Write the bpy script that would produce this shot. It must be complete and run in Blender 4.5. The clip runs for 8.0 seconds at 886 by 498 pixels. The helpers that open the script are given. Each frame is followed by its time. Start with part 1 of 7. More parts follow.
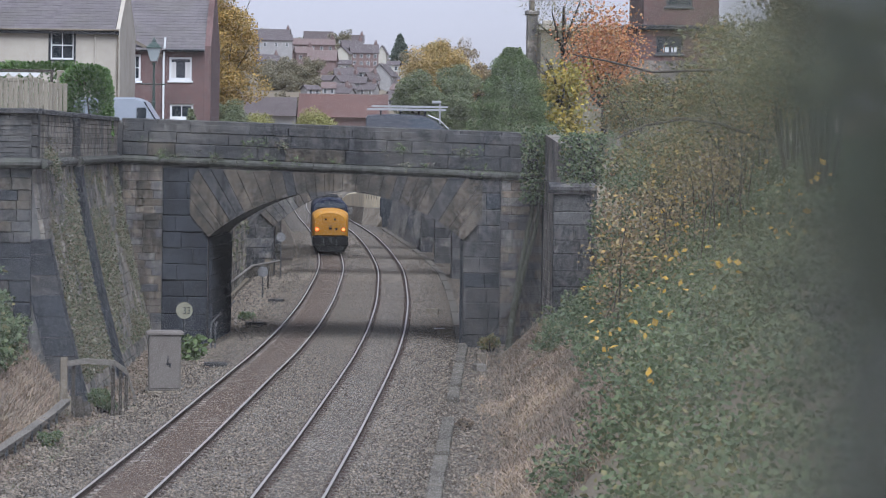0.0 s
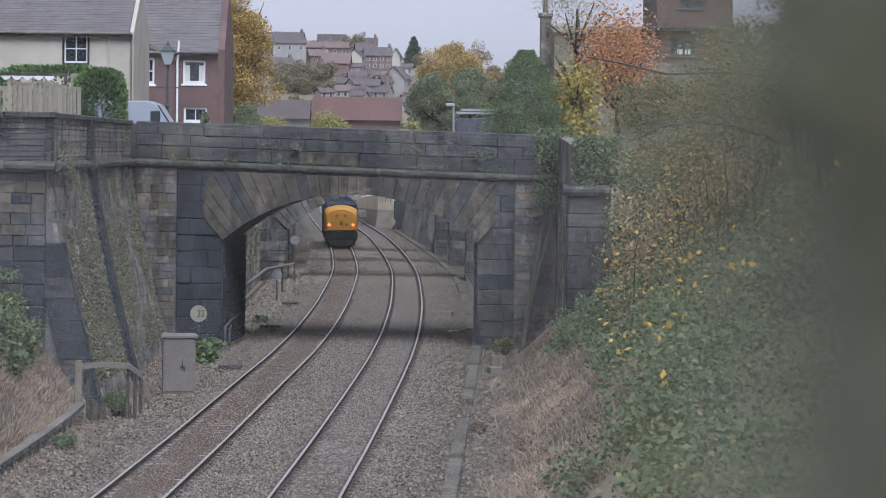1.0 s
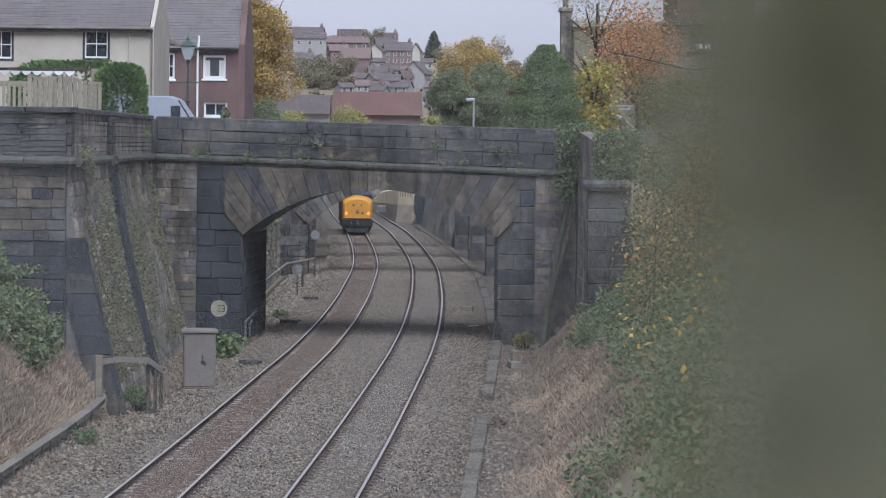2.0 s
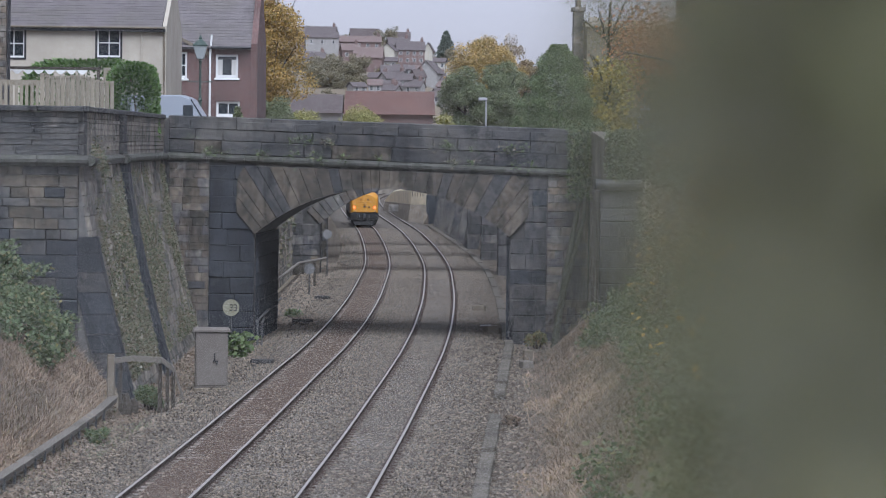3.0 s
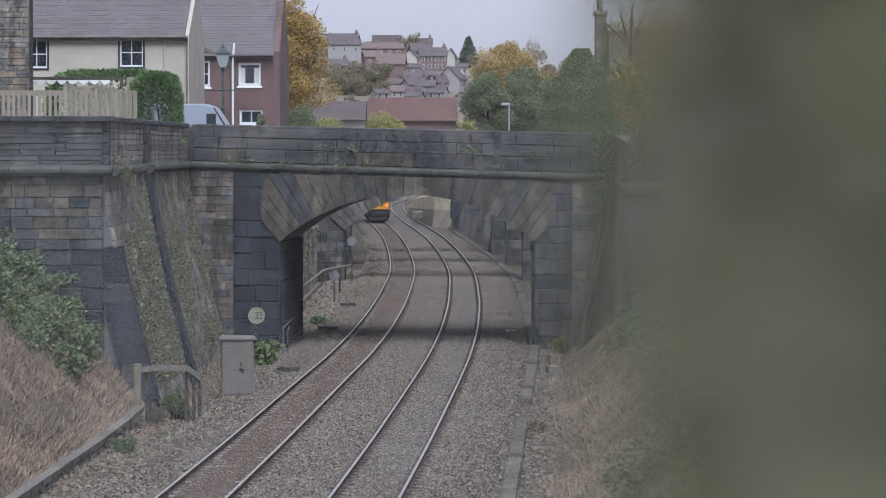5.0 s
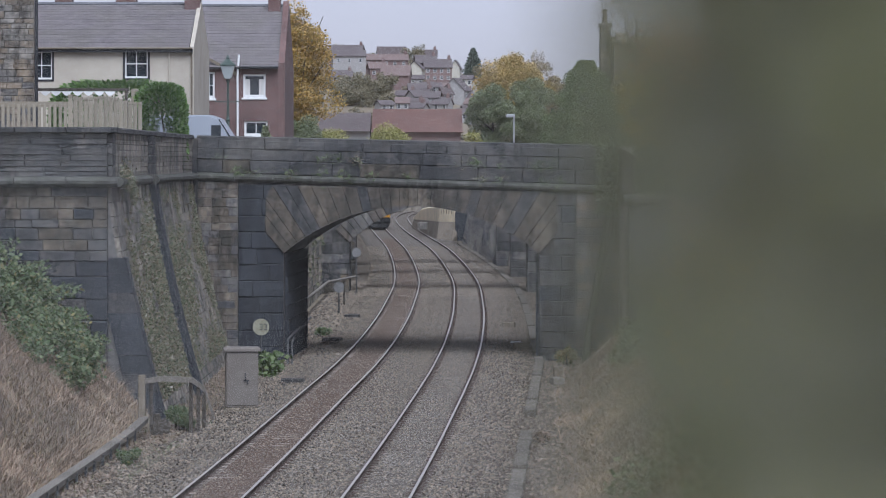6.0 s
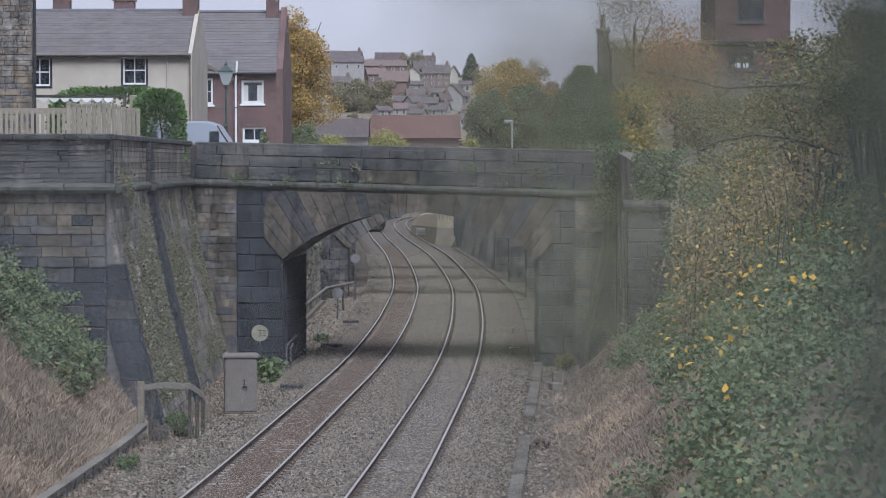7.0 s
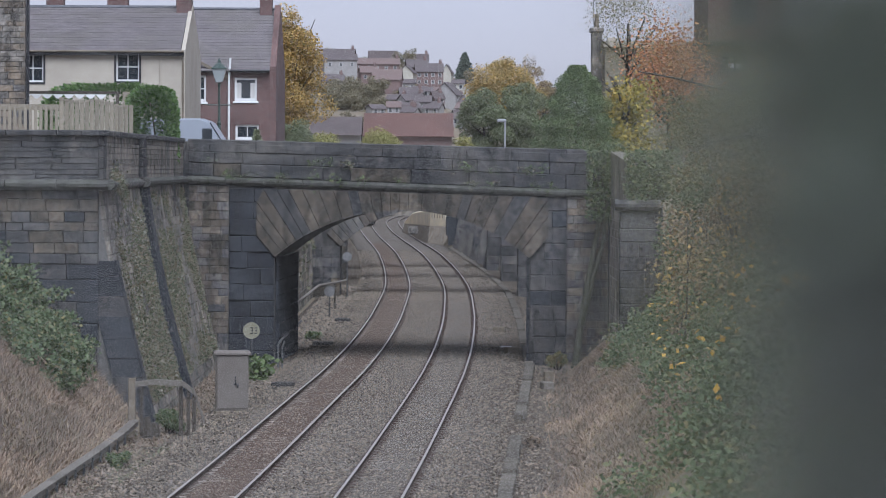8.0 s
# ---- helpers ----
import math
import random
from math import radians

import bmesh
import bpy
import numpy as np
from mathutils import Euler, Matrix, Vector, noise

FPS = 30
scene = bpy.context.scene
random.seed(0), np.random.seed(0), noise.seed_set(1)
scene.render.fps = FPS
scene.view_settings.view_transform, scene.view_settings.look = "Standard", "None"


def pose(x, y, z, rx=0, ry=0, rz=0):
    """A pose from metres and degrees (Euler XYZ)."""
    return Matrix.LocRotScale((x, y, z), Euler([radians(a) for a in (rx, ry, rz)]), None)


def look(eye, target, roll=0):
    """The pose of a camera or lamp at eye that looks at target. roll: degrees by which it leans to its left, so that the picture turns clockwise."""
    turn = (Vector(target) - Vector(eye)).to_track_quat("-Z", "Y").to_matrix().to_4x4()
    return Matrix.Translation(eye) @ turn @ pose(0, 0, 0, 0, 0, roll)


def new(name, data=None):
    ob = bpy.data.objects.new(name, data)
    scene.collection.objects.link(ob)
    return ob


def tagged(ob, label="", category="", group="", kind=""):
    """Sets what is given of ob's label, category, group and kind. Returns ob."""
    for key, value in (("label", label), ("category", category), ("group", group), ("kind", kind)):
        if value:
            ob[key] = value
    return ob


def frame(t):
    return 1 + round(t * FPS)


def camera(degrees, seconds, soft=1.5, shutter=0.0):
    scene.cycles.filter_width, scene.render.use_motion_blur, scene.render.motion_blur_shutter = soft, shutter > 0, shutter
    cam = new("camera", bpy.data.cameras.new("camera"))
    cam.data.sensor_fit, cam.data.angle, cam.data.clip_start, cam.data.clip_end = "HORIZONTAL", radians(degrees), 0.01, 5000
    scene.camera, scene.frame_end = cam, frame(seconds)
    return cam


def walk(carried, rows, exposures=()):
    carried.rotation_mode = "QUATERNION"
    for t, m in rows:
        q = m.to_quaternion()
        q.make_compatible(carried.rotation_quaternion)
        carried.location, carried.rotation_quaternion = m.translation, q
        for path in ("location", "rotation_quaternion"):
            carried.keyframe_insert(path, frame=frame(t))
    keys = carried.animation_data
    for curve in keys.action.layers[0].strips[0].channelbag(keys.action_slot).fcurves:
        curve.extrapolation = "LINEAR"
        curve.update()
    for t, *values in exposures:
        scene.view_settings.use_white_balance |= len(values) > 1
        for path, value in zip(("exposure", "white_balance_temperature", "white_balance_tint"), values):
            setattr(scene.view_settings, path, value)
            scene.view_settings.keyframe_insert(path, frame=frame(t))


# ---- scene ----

# camera: a long lens that stands still and pans by hand
LENS, EYE_Z = 16.0, 7.5
cam = camera(LENS, 8.0, soft=0.9)
cam.data.dof.use_dof = True
cam.data.dof.focus_distance = 118.0
cam.data.dof.aperture_fstop = 4.5
PATH = [  # seconds, yaw, pitch, roll
    (0.0, -1.229, -1.882, -0.800), (0.5, -1.074, -1.830, -0.735), (1.0, -0.978, -1.838, -0.672),
    (1.5, -0.803, -1.908, -0.656), (2.0, -0.612, -1.936, -0.628), (3.5, -0.255, -1.953, -0.626),
    (4.0, -0.119, -1.956, -0.267), (4.5, -0.001, -1.919, -0.012), (6.0, 0.122, -1.638, -0.078),
    (6.5, 0.160, -1.541, 0.030), (7.0, 0.092, -1.534, 0.052), (7.5, 0.013, -1.543, -0.006),
    (8.0, -0.040, -1.559, -0.298),
]
walk(cam, [(t, pose(0, 0, EYE_Z, 90 + pitch, roll, yaw)) for t, yaw, pitch, roll in PATH],
     exposures=[(0.0, 1.68, 5430, 10), (1.0, 1.59, 5430, 10), (3.5, 1.56, 5430, 10), (8.0, 1.52, 5430, 10)])

# ---- light: overcast sky, soft weak sun ----
world = bpy.data.worlds.new("sky")
scene.world = world
world.use_nodes = True
wt = world.node_tree
sky = wt.nodes.new("ShaderNodeTexSky")
sky.sky_type = "NISHITA"
sky.sun_disc = False
sky.sun_elevation, sky.sun_rotation = radians(55), radians(167)
sky.air_density, sky.dust_density, sky.ozone_density = 1.0, 1.0, 1.0
grey = wt.nodes.new("ShaderNodeHueSaturation")
grey.inputs["Saturation"].default_value = 0.22
wt.links.new(sky.outputs[0], grey.inputs["Color"])
cloud = wt.nodes.new("ShaderNodeMix")
cloud.data_type, cloud.blend_type = "RGBA", "MULTIPLY"
cloud.inputs[0].default_value = 1.0
cloud.inputs[7].default_value = (1.05, 0.97, 1.03, 1)
wt.links.new(grey.outputs[0], cloud.inputs[6])
wt.links.new(cloud.outputs[2], wt.nodes["Background"].inputs["Color"])
wt.nodes["Background"].inputs["Strength"].default_value = 0.0362
sun_data = bpy.data.lights.new("sun", "SUN")
sun_data.energy, sun_data.angle, sun_data.color = 1.75, radians(52), (1.0, 0.98, 0.96)
sun = new("sun", sun_data)
sun.matrix_world = look((14, -42, 91), (0, 20, 0))


# ---- materials ----
def nodes_of(name):
    m = bpy.data.materials.new(name)
    m.use_nodes = True
    t = m.node_tree
    return m, t, t.nodes["Principled BSDF"]


def ramp(t, fac, stops):
    r = t.nodes.new("ShaderNodeValToRGB")
    while len(r.color_ramp.elements) < len(stops):
        r.color_ramp.elements.new(0.5)
    for e, (p, c) in zip(r.color_ramp.elements, stops):
        e.position, e.color = p, (*c, 1)
    t.links.new(fac, r.inputs[0])
    return r.outputs[0]


def noise_of(t, vec, scale, detail=5.0, rough=0.62):
    n = t.nodes.new("ShaderNodeTexNoise")
    n.inputs["Scale"].default_value, n.inputs["Detail"].default_value = scale, detail
    n.inputs["Roughness"].default_value = rough
    t.links.new(vec, n.inputs["Vector"])
    return n.outputs["Fac"]


def mixed(t, fac, a, b, mode="MIX"):
    x = t.nodes.new("ShaderNodeMix")
    x.data_type, x.blend_type = "RGBA", mode
    for sock, v in ((x.inputs[0], fac), (x.inputs[6], a), (x.inputs[7], b)):
        if isinstance(v, bpy.types.NodeSocket):
            t.links.new(v, sock)
        else:
            sock.default_value = v if not isinstance(v, tuple) else (*v, 1)
    return x.outputs[2]


def surface(name, c1, c2, scale=6.0, rough=0.85, bump=0.3, metal=0.0, stain=None, stain_scale=0.5, stain_amt=0.6,
            rnd="", amt=0.3, local=False, stretch=None, spec=0.3, streak=0.0, relief=0.05, wear=None):
    """Mottled surface: fine grain c1 to c2, broad stains, and a change from piece to piece."""
    m, t, b = nodes_of(name)
    if local:
        vec = t.nodes.new("ShaderNodeTexCoord").outputs["Object"]
    else:
        vec = t.nodes.new("ShaderNodeNewGeometry").outputs["Position"]
    if stretch:
        mp = t.nodes.new("ShaderNodeMapping")
        mp.inputs["Scale"].default_value = stretch
        t.links.new(vec, mp.inputs["Vector"])
        vec = mp.outputs[0]
    f = noise_of(t, vec, scale)
    col = ramp(t, f, [(0.3, c1), (0.7, c2)])
    if stain:
        s = ramp(t, noise_of(t, vec, stain_scale, 5, 0.65), [(0.42, (0, 0, 0)), (0.62, (stain_amt,) * 3)])
        col = mixed(t, s, col, stain)
    if streak:
        mp2 = t.nodes.new("ShaderNodeMapping")
        mp2.inputs["Scale"].default_value = (1.6, 1.6, 0.28)
        t.links.new(vec, mp2.inputs["Vector"])
        k = ramp(t, noise_of(t, mp2.outputs[0], 1.3, 6, 0.7), [(0.36, (1 - streak,) * 3), (0.5, (0.92,) * 3), (0.68, (1 + streak * 0.7,) * 3)])
        col = mixed(t, 1.0, col, k, "MULTIPLY")
    if wear:
        big = ramp(t, noise_of(t, vec, 0.42, 6, 0.7), [(0.36, (0.55, 0.56, 0.6)), (0.52, (1.0, 1.0, 1.0)), (0.68, (1.3, 1.24, 1.14))])
        col = mixed(t, 1.0, col, big, "MULTIPLY")
        # bare patches where the soot has flaked off
        w = ramp(t, noise_of(t, vec, 2.6, 7, 0.72), [(0.56, (0, 0, 0)), (0.66, (0.75,) * 3)])
        col = mixed(t, w, col, wear)
        # lichen and mortar smears
        f2 = ramp(t, noise_of(t, vec, 7.5, 6, 0.75), [(0.6, (0, 0, 0)), (0.69, (0.6,) * 3)])
        col = mixed(t, f2, col, tuple(min(0.45, 1.7 * v) for v in wear))
        f3 = ramp(t, noise_of(t, vec, 3.4, 6, 0.75), [(0.3, (0.6,) * 3), (0.42, (0, 0, 0))])
        col = mixed(t, f3, col, (0.02, 0.021, 0.024))
    if rnd:
        if rnd == "object":
            r = t.nodes.new("ShaderNodeObjectInfo").outputs["Random"]
        else:
            r = t.nodes.new("ShaderNodeNewGeometry").outputs["Random Per Island"]
        mr = t.nodes.new("ShaderNodeMapRange")
        mr.inputs["To Min"].default_value, mr.inputs["To Max"].default_value = 1 - amt, 1 + amt
        t.links.new(r, mr.inputs["Value"])
        hsv = t.nodes.new("ShaderNodeHueSaturation")
        t.links.new(mr.outputs[0], hsv.inputs["Value"])
        t.links.new(col, hsv.inputs["Color"])
        col = hsv.outputs[0]
    t.links.new(col, b.inputs["Base Color"])
    b.inputs["Roughness"].default_value, b.inputs["Metallic"].default_value = rough, metal
    b.inputs["Specular IOR Level"].default_value = spec
    if bump:
        bn = t.nodes.new("ShaderNodeBump")
        bn.inputs["Strength"].default_value, bn.inputs["Distance"].default_value = bump, relief
        t.links.new(f, bn.inputs["Height"])
        t.links.new(bn.outputs[0], b.inputs["Normal"])
    return m


def leafy(name, stops, rough=0.6, through_light=0.25):
    """Leaf material: a colour of its own for every leaf."""
    m, t, b = nodes_of(name)
    r = t.nodes.new("ShaderNodeNewGeometry").outputs["Random Per Island"]
    col = ramp(t, r, stops)
    t.links.new(col, b.inputs["Base Color"])
    b.inputs["Roughness"].default_value = rough
    b.inputs["Specular IOR Level"].default_value = 0.1
    tr = t.nodes.new("ShaderNodeBsdfTranslucent")
    t.links.new(col, tr.inputs["Color"])
    mx = t.nodes.new("ShaderNodeMixShader")
    mx.inputs[0].default_value = through_light
    t.links.new(b.outputs[0], mx.inputs[1])
    t.links.new(tr.outputs[0], mx.inputs[2])
    t.links.new(mx.outputs[0], t.nodes["Material Output"].inputs["Surface"])
    return m


def brickwork(name, c1, c2, mortar, size=4.4, turn=(90, 0, 0)):
    m, t, b = nodes_of(name)
    g = t.nodes.new("ShaderNodeNewGeometry").outputs["Position"]
    mp = t.nodes.new("ShaderNodeMapping")
    mp.inputs["Rotation"].default_value = [radians(a) for a in turn]
    t.links.new(g, mp.inputs["Vector"])
    k = t.nodes.new("ShaderNodeTexBrick")
    for key, v in (("Color1", (*c1, 1)), ("Color2", (*c2, 1)), ("Mortar", (*mortar, 1)), ("Scale", size), ("Mortar Size", 0.012),
                   ("Brick Width", 0.95), ("Row Height", 0.32), ("Bias", 0.0)):
        k.inputs[key].default_value = v
    t.links.new(mp.outputs[0], k.inputs["Vector"])
    s = ramp(t, noise_of(t, g, 0.7, 5), [(0.4, (0.75, 0.75, 0.75)), (0.65, (1.1, 1.1, 1.1))])
    t.links.new(mixed(t, 1.0, k.outputs["Color"], s, "MULTIPLY"), b.inputs["Base Color"])
    b.inputs["Roughness"].default_value = 0.9
    return m


def pebbles(name, stops, scale, stain, stain_scale=0.35, stain_amt=0.6, relief=0.04):
    """A bed of broken stones: every stone has a tone of its own and a dark joint round it."""
    m, t, b = nodes_of(name)
    vec = t.nodes.new("ShaderNodeNewGeometry").outputs["Position"]
    v = t.nodes.new("ShaderNodeTexVoronoi")
    v.inputs["Scale"].default_value = scale
    v.inputs["Randomness"].default_value = 1.0
    t.links.new(vec, v.inputs["Vector"])
    sep = t.nodes.new("ShaderNodeSeparateColor")
    t.links.new(v.outputs["Color"], sep.inputs[0])
    col = ramp(t, sep.outputs[0], stops)
    gap = ramp(t, v.outputs["Distance"], [(0.35, (1, 1, 1)), (0.75, (0.45, 0.43, 0.42))])
    col = mixed(t, 1.0, col, gap, "MULTIPLY")
    patchy = ramp(t, noise_of(t, vec, stain_scale, 6, 0.7), [(0.4, (0, 0, 0)), (0.64, (stain_amt,) * 3)])
    col = mixed(t, patchy, col, mixed(t, 1.0, gap, stain, "MULTIPLY"))
    t.links.new(col, b.inputs["Base Color"])
    b.inputs["Roughness"].default_value = 0.95
    b.inputs["Specular IOR Level"].default_value = 0.2
    bn = t.nodes.new("ShaderNodeBump")
    bn.invert = True
    bn.inputs["Strength"].default_value, bn.inputs["Distance"].default_value = 0.9, relief
    t.links.new(v.outputs["Distance"], bn.inputs["Height"])
    t.links.new(bn.outputs[0], b.inputs["Normal"])
    return m


def shine(name, colour, strength):
    m, t, b = nodes_of(name)
    b.inputs["Base Color"].default_value = (*colour, 1)
    b.inputs["Emission Color"].default_value = (*colour, 1)
    b.inputs["Emission Strength"].default_value = strength
    return m


def glassy(name, tint=(0.02, 0.025, 0.03), rough=0.08, gloss=0.6):
    m, t, b = nodes_of(name)
    b.inputs["Base Color"].default_value = (*tint, 1)
    b.inputs["Roughness"].default_value = rough
    b.inputs["Specular IOR Level"].default_value = gloss
    return m


STONE = surface("sooty_sandstone", (0.076, 0.071, 0.067), (0.200, 0.183, 0.160), 7, 0.9, 0.5, stain=(0.042, 0.044, 0.051), stain_scale=0.55, stain_amt=0.85, rnd="object", amt=0.18, streak=0.55, relief=0.09, wear=(0.221, 0.189, 0.158))
STONE_DARK = surface("blackened_stone", (0.041, 0.041, 0.041), (0.105, 0.098, 0.091), 7, 0.85, 0.5, stain=(0.026, 0.028, 0.032), stain_scale=0.5, stain_amt=0.8, rnd="object", amt=0.13, streak=0.5, relief=0.08, wear=(0.127, 0.113, 0.099))
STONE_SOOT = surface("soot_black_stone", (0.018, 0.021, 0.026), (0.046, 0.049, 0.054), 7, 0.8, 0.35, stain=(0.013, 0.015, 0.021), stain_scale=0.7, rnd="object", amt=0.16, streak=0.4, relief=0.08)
STONE_BROWN = surface("brown_sandstone", (0.085, 0.072, 0.058), (0.212, 0.174, 0.132), 5, 0.9, 0.5, stain=(0.047, 0.043, 0.041), stain_scale=0.9, stain_amt=0.75, rnd="object", amt=0.18, streak=0.5, relief=0.09, wear=(0.221, 0.183, 0.145))
STONE_OLIVE = surface("olive_brown_sandstone", (0.054, 0.046, 0.037), (0.145, 0.121, 0.091), 6, 0.9, 0.5, stain=(0.032, 0.031, 0.027), stain_scale=0.8, stain_amt=0.8, rnd="object", amt=0.16, streak=0.6, relief=0.09, wear=(0.170, 0.138, 0.104))
RUBBLE = surface("brown_rubble", (0.133, 0.109, 0.082), (0.265, 0.226, 0.176), 2, 0.95, 1.0, stain=(0.101, 0.082, 0.062), stain_scale=0.7, stain_amt=0.6, relief=0.2)
PALE_SIGN = surface("weathered_pale_sign", (0.138, 0.135, 0.135), (0.176, 0.173, 0.169), 5, 0.7, 0.0, stain=(0.106, 0.101, 0.095), stain_scale=3)
STONE_STUFF = surface("rubble_sandstone", (0.120, 0.107, 0.093), (0.308, 0.267, 0.210), 10, 0.9, 0.5, stain=(0.070, 0.069, 0.064), stain_scale=0.6, stain_amt=0.75, rnd="island", amt=0.3, streak=0.5, relief=0.09, wear=(0.378, 0.337, 0.281))
MORTAR = surface("dark_mortar", (0.075, 0.072, 0.07), (0.15, 0.142, 0.13), 4, 0.95, 0.4)
MOSSY_STONE = surface("mossy_string_stone", (0.042, 0.042, 0.038), (0.112, 0.106, 0.094), 6, 0.95, 0.8, stain=(0.048, 0.051, 0.034), stain_scale=1.6, stain_amt=0.6, streak=0.4, relief=0.06)
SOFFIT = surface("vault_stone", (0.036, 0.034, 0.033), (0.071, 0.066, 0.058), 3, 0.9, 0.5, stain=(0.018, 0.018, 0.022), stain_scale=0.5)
BALLAST = pebbles("ballast_stone", [(0.0, (0.043, 0.037, 0.033)), (0.4, (0.120, 0.104, 0.086)), (0.75, (0.192, 0.169, 0.142)), (0.9, (0.317, 0.288, 0.252)), (1.0, (0.403, 0.374, 0.336))], 16, (0.101, 0.080, 0.061), 0.3, 0.65)
BALLAST_BROWN = pebbles("rusty_ballast", [(0.0, (0.054, 0.038, 0.029)), (0.5, (0.122, 0.087, 0.065)), (0.85, (0.180, 0.132, 0.099)), (1.0, (0.288, 0.224, 0.176))], 15, (0.099, 0.071, 0.054), 0.35, 0.7)
CESS = pebbles("gritty_earth", [(0.0, (0.036, 0.029, 0.022)), (0.5, (0.104, 0.083, 0.061)), (0.82, (0.162, 0.134, 0.104)), (0.93, (0.279, 0.244, 0.199)), (1.0, (0.378, 0.335, 0.278))], 15, (0.068, 0.052, 0.035), 0.45, 0.75)
LOOSE = surface("loose_stone", (0.090, 0.073, 0.056), (0.214, 0.178, 0.137), 9, 0.95, 0.3, rnd="island", amt=0.8)
ASPHALT = surface("asphalt", (0.04, 0.04, 0.042), (0.07, 0.07, 0.07), 30, 0.9, 0.3, stain=(0.055, 0.05, 0.05), stain_scale=0.5)
# rust, darkened for the shade below the rail head
RAIL_SIDE = surface("rusty_shaded_rail", (0.035, 0.022, 0.017), (0.065, 0.043, 0.031), 10, 0.7, 0.2)
RAIL_TOP = surface("polished_rail", (0.58, 0.54, 0.49), (0.72, 0.67, 0.61), 3, 0.54, 0.0, metal=1.0)
SLEEPER = surface("weathered_sleeper", (0.145, 0.119, 0.102), (0.306, 0.264, 0.230), 12, 0.95, 0.4, stain=(0.111, 0.081, 0.064), stain_scale=0.6, rnd="object", amt=0.4)
SLEEPER_STUFF = surface("far_sleeper", (0.12, 0.1, 0.085), (0.24, 0.2, 0.175), 12, 0.95, 0.4, rnd="island", amt=0.35)
CONCRETE = surface("grey_concrete", (0.128, 0.107, 0.080), (0.204, 0.170, 0.126), 5, 0.9, 0.3, stain=(0.074, 0.061, 0.044), stain_scale=0.9, stain_amt=0.5)
TROUGH = surface("dirty_trough_concrete", (0.085, 0.075, 0.06), (0.155, 0.136, 0.11), 5, 0.95, 0.3, stain=(0.06, 0.052, 0.04), stain_scale=0.8, stain_amt=0.6, rnd="object", amt=0.2)
CABINET = surface("aged_grey_paint", (0.122, 0.108, 0.092), (0.152, 0.132, 0.116), 4, 0.6, 0.05, stain=(0.091, 0.074, 0.061), stain_scale=1.2, stain_amt=0.4)
TIMBER = surface("weathered_timber", (0.104, 0.093, 0.078), (0.176, 0.155, 0.130), 7, 0.9, 0.3, stretch=(6, 1, 1), rnd="object", amt=0.2)
FENCE_WOOD = surface("pale_fence_timber", (0.187, 0.162, 0.120), (0.262, 0.230, 0.175), 8, 0.9, 0.3, stretch=(8, 8, 1), rnd="object", amt=0.12)
RENDER_WALL = surface("cream_render", (0.383, 0.344, 0.280), (0.445, 0.401, 0.333), 2.5, 0.9, 0.15, stain=(0.306, 0.269, 0.221), stain_scale=0.45, stain_amt=0.55)
SLATE = surface("grey_slate", (0.090, 0.078, 0.080), (0.146, 0.129, 0.130), 5, 0.75, 0.2, rnd="island", amt=0.12, stain=(0.103, 0.094, 0.076), stain_scale=0.6, stain_amt=0.4)
SLATE_PLAIN = surface("dark_slate", (0.085, 0.085, 0.095), (0.14, 0.138, 0.148), 4, 0.8, 0.3, stain=(0.075, 0.075, 0.08), stain_scale=0.5)
BRICK = brickwork("red_brick", (0.135, 0.075, 0.066), (0.1, 0.058, 0.053), (0.13, 0.115, 0.105))
# red brick greyed for the haze over the hill
BRICK_FAR = surface("far_brick", (0.143, 0.098, 0.089), (0.194, 0.139, 0.127), 2, 0.9, 0.1, stain=(0.122, 0.087, 0.082), stain_scale=0.2)
TILE_RED = surface("red_roof_tile", (0.1, 0.056, 0.047), (0.128, 0.073, 0.06), 3, 0.85, 0.3, stain=(0.085, 0.05, 0.043), stain_scale=0.25)
WHITE = surface("white_paint", (0.612, 0.612, 0.595), (0.680, 0.680, 0.663), 6, 0.5, 0.05)
BLACK = surface("black_paint", (0.012, 0.012, 0.014), (0.025, 0.025, 0.028), 6, 0.5, 0.05)
GLASS = glassy("dark_window_glass")
CURTAIN = surface("pale_curtain", (0.45, 0.43, 0.4), (0.6, 0.58, 0.55), 4, 0.9, 0.2, stretch=(8, 1, 0.3))
GREEN_PAINT = surface("dark_green_paint", (0.027, 0.043, 0.035), (0.044, 0.065, 0.055), 8, 0.5, 0.05)
LAMP_GLASS = glassy("lantern_glass", (0.35, 0.38, 0.38), 0.2)
VAN_BLUE = surface("pale_blue_van_paint", (0.223, 0.240, 0.271), (0.246, 0.264, 0.294), 2, 0.3, 0.0, spec=0.5)
CAR_DARK = surface("dark_grey_car_paint", (0.027, 0.029, 0.036), (0.036, 0.038, 0.047), 2, 0.3, 0.0, spec=0.5, local=True)
ALU = surface("bare_aluminium", (0.350, 0.350, 0.350), (0.462, 0.462, 0.462), 8, 0.4, 0.0, metal=0.6, local=True)
TYRE = surface("black_rubber", (0.015, 0.015, 0.015), (0.03, 0.03, 0.03), 9, 0.9, 0.1, local=True)
CREAM_SIGN = surface("cream_enamel", (0.220, 0.213, 0.151), (0.250, 0.243, 0.178), 5, 0.6, 0.0, stain=(0.190, 0.175, 0.114), stain_scale=3)
POST_GREY = surface("galvanised_post", (0.058, 0.059, 0.059), (0.086, 0.086, 0.086), 7, 0.6, 0.1, metal=0.4)
BARK = surface("tree_bark", (0.035, 0.029, 0.024), (0.077, 0.066, 0.052), 9, 0.95, 0.7)
MOSSY = surface("mossy_bark", (0.039, 0.041, 0.028), (0.083, 0.083, 0.061), 7, 0.95, 0.6)
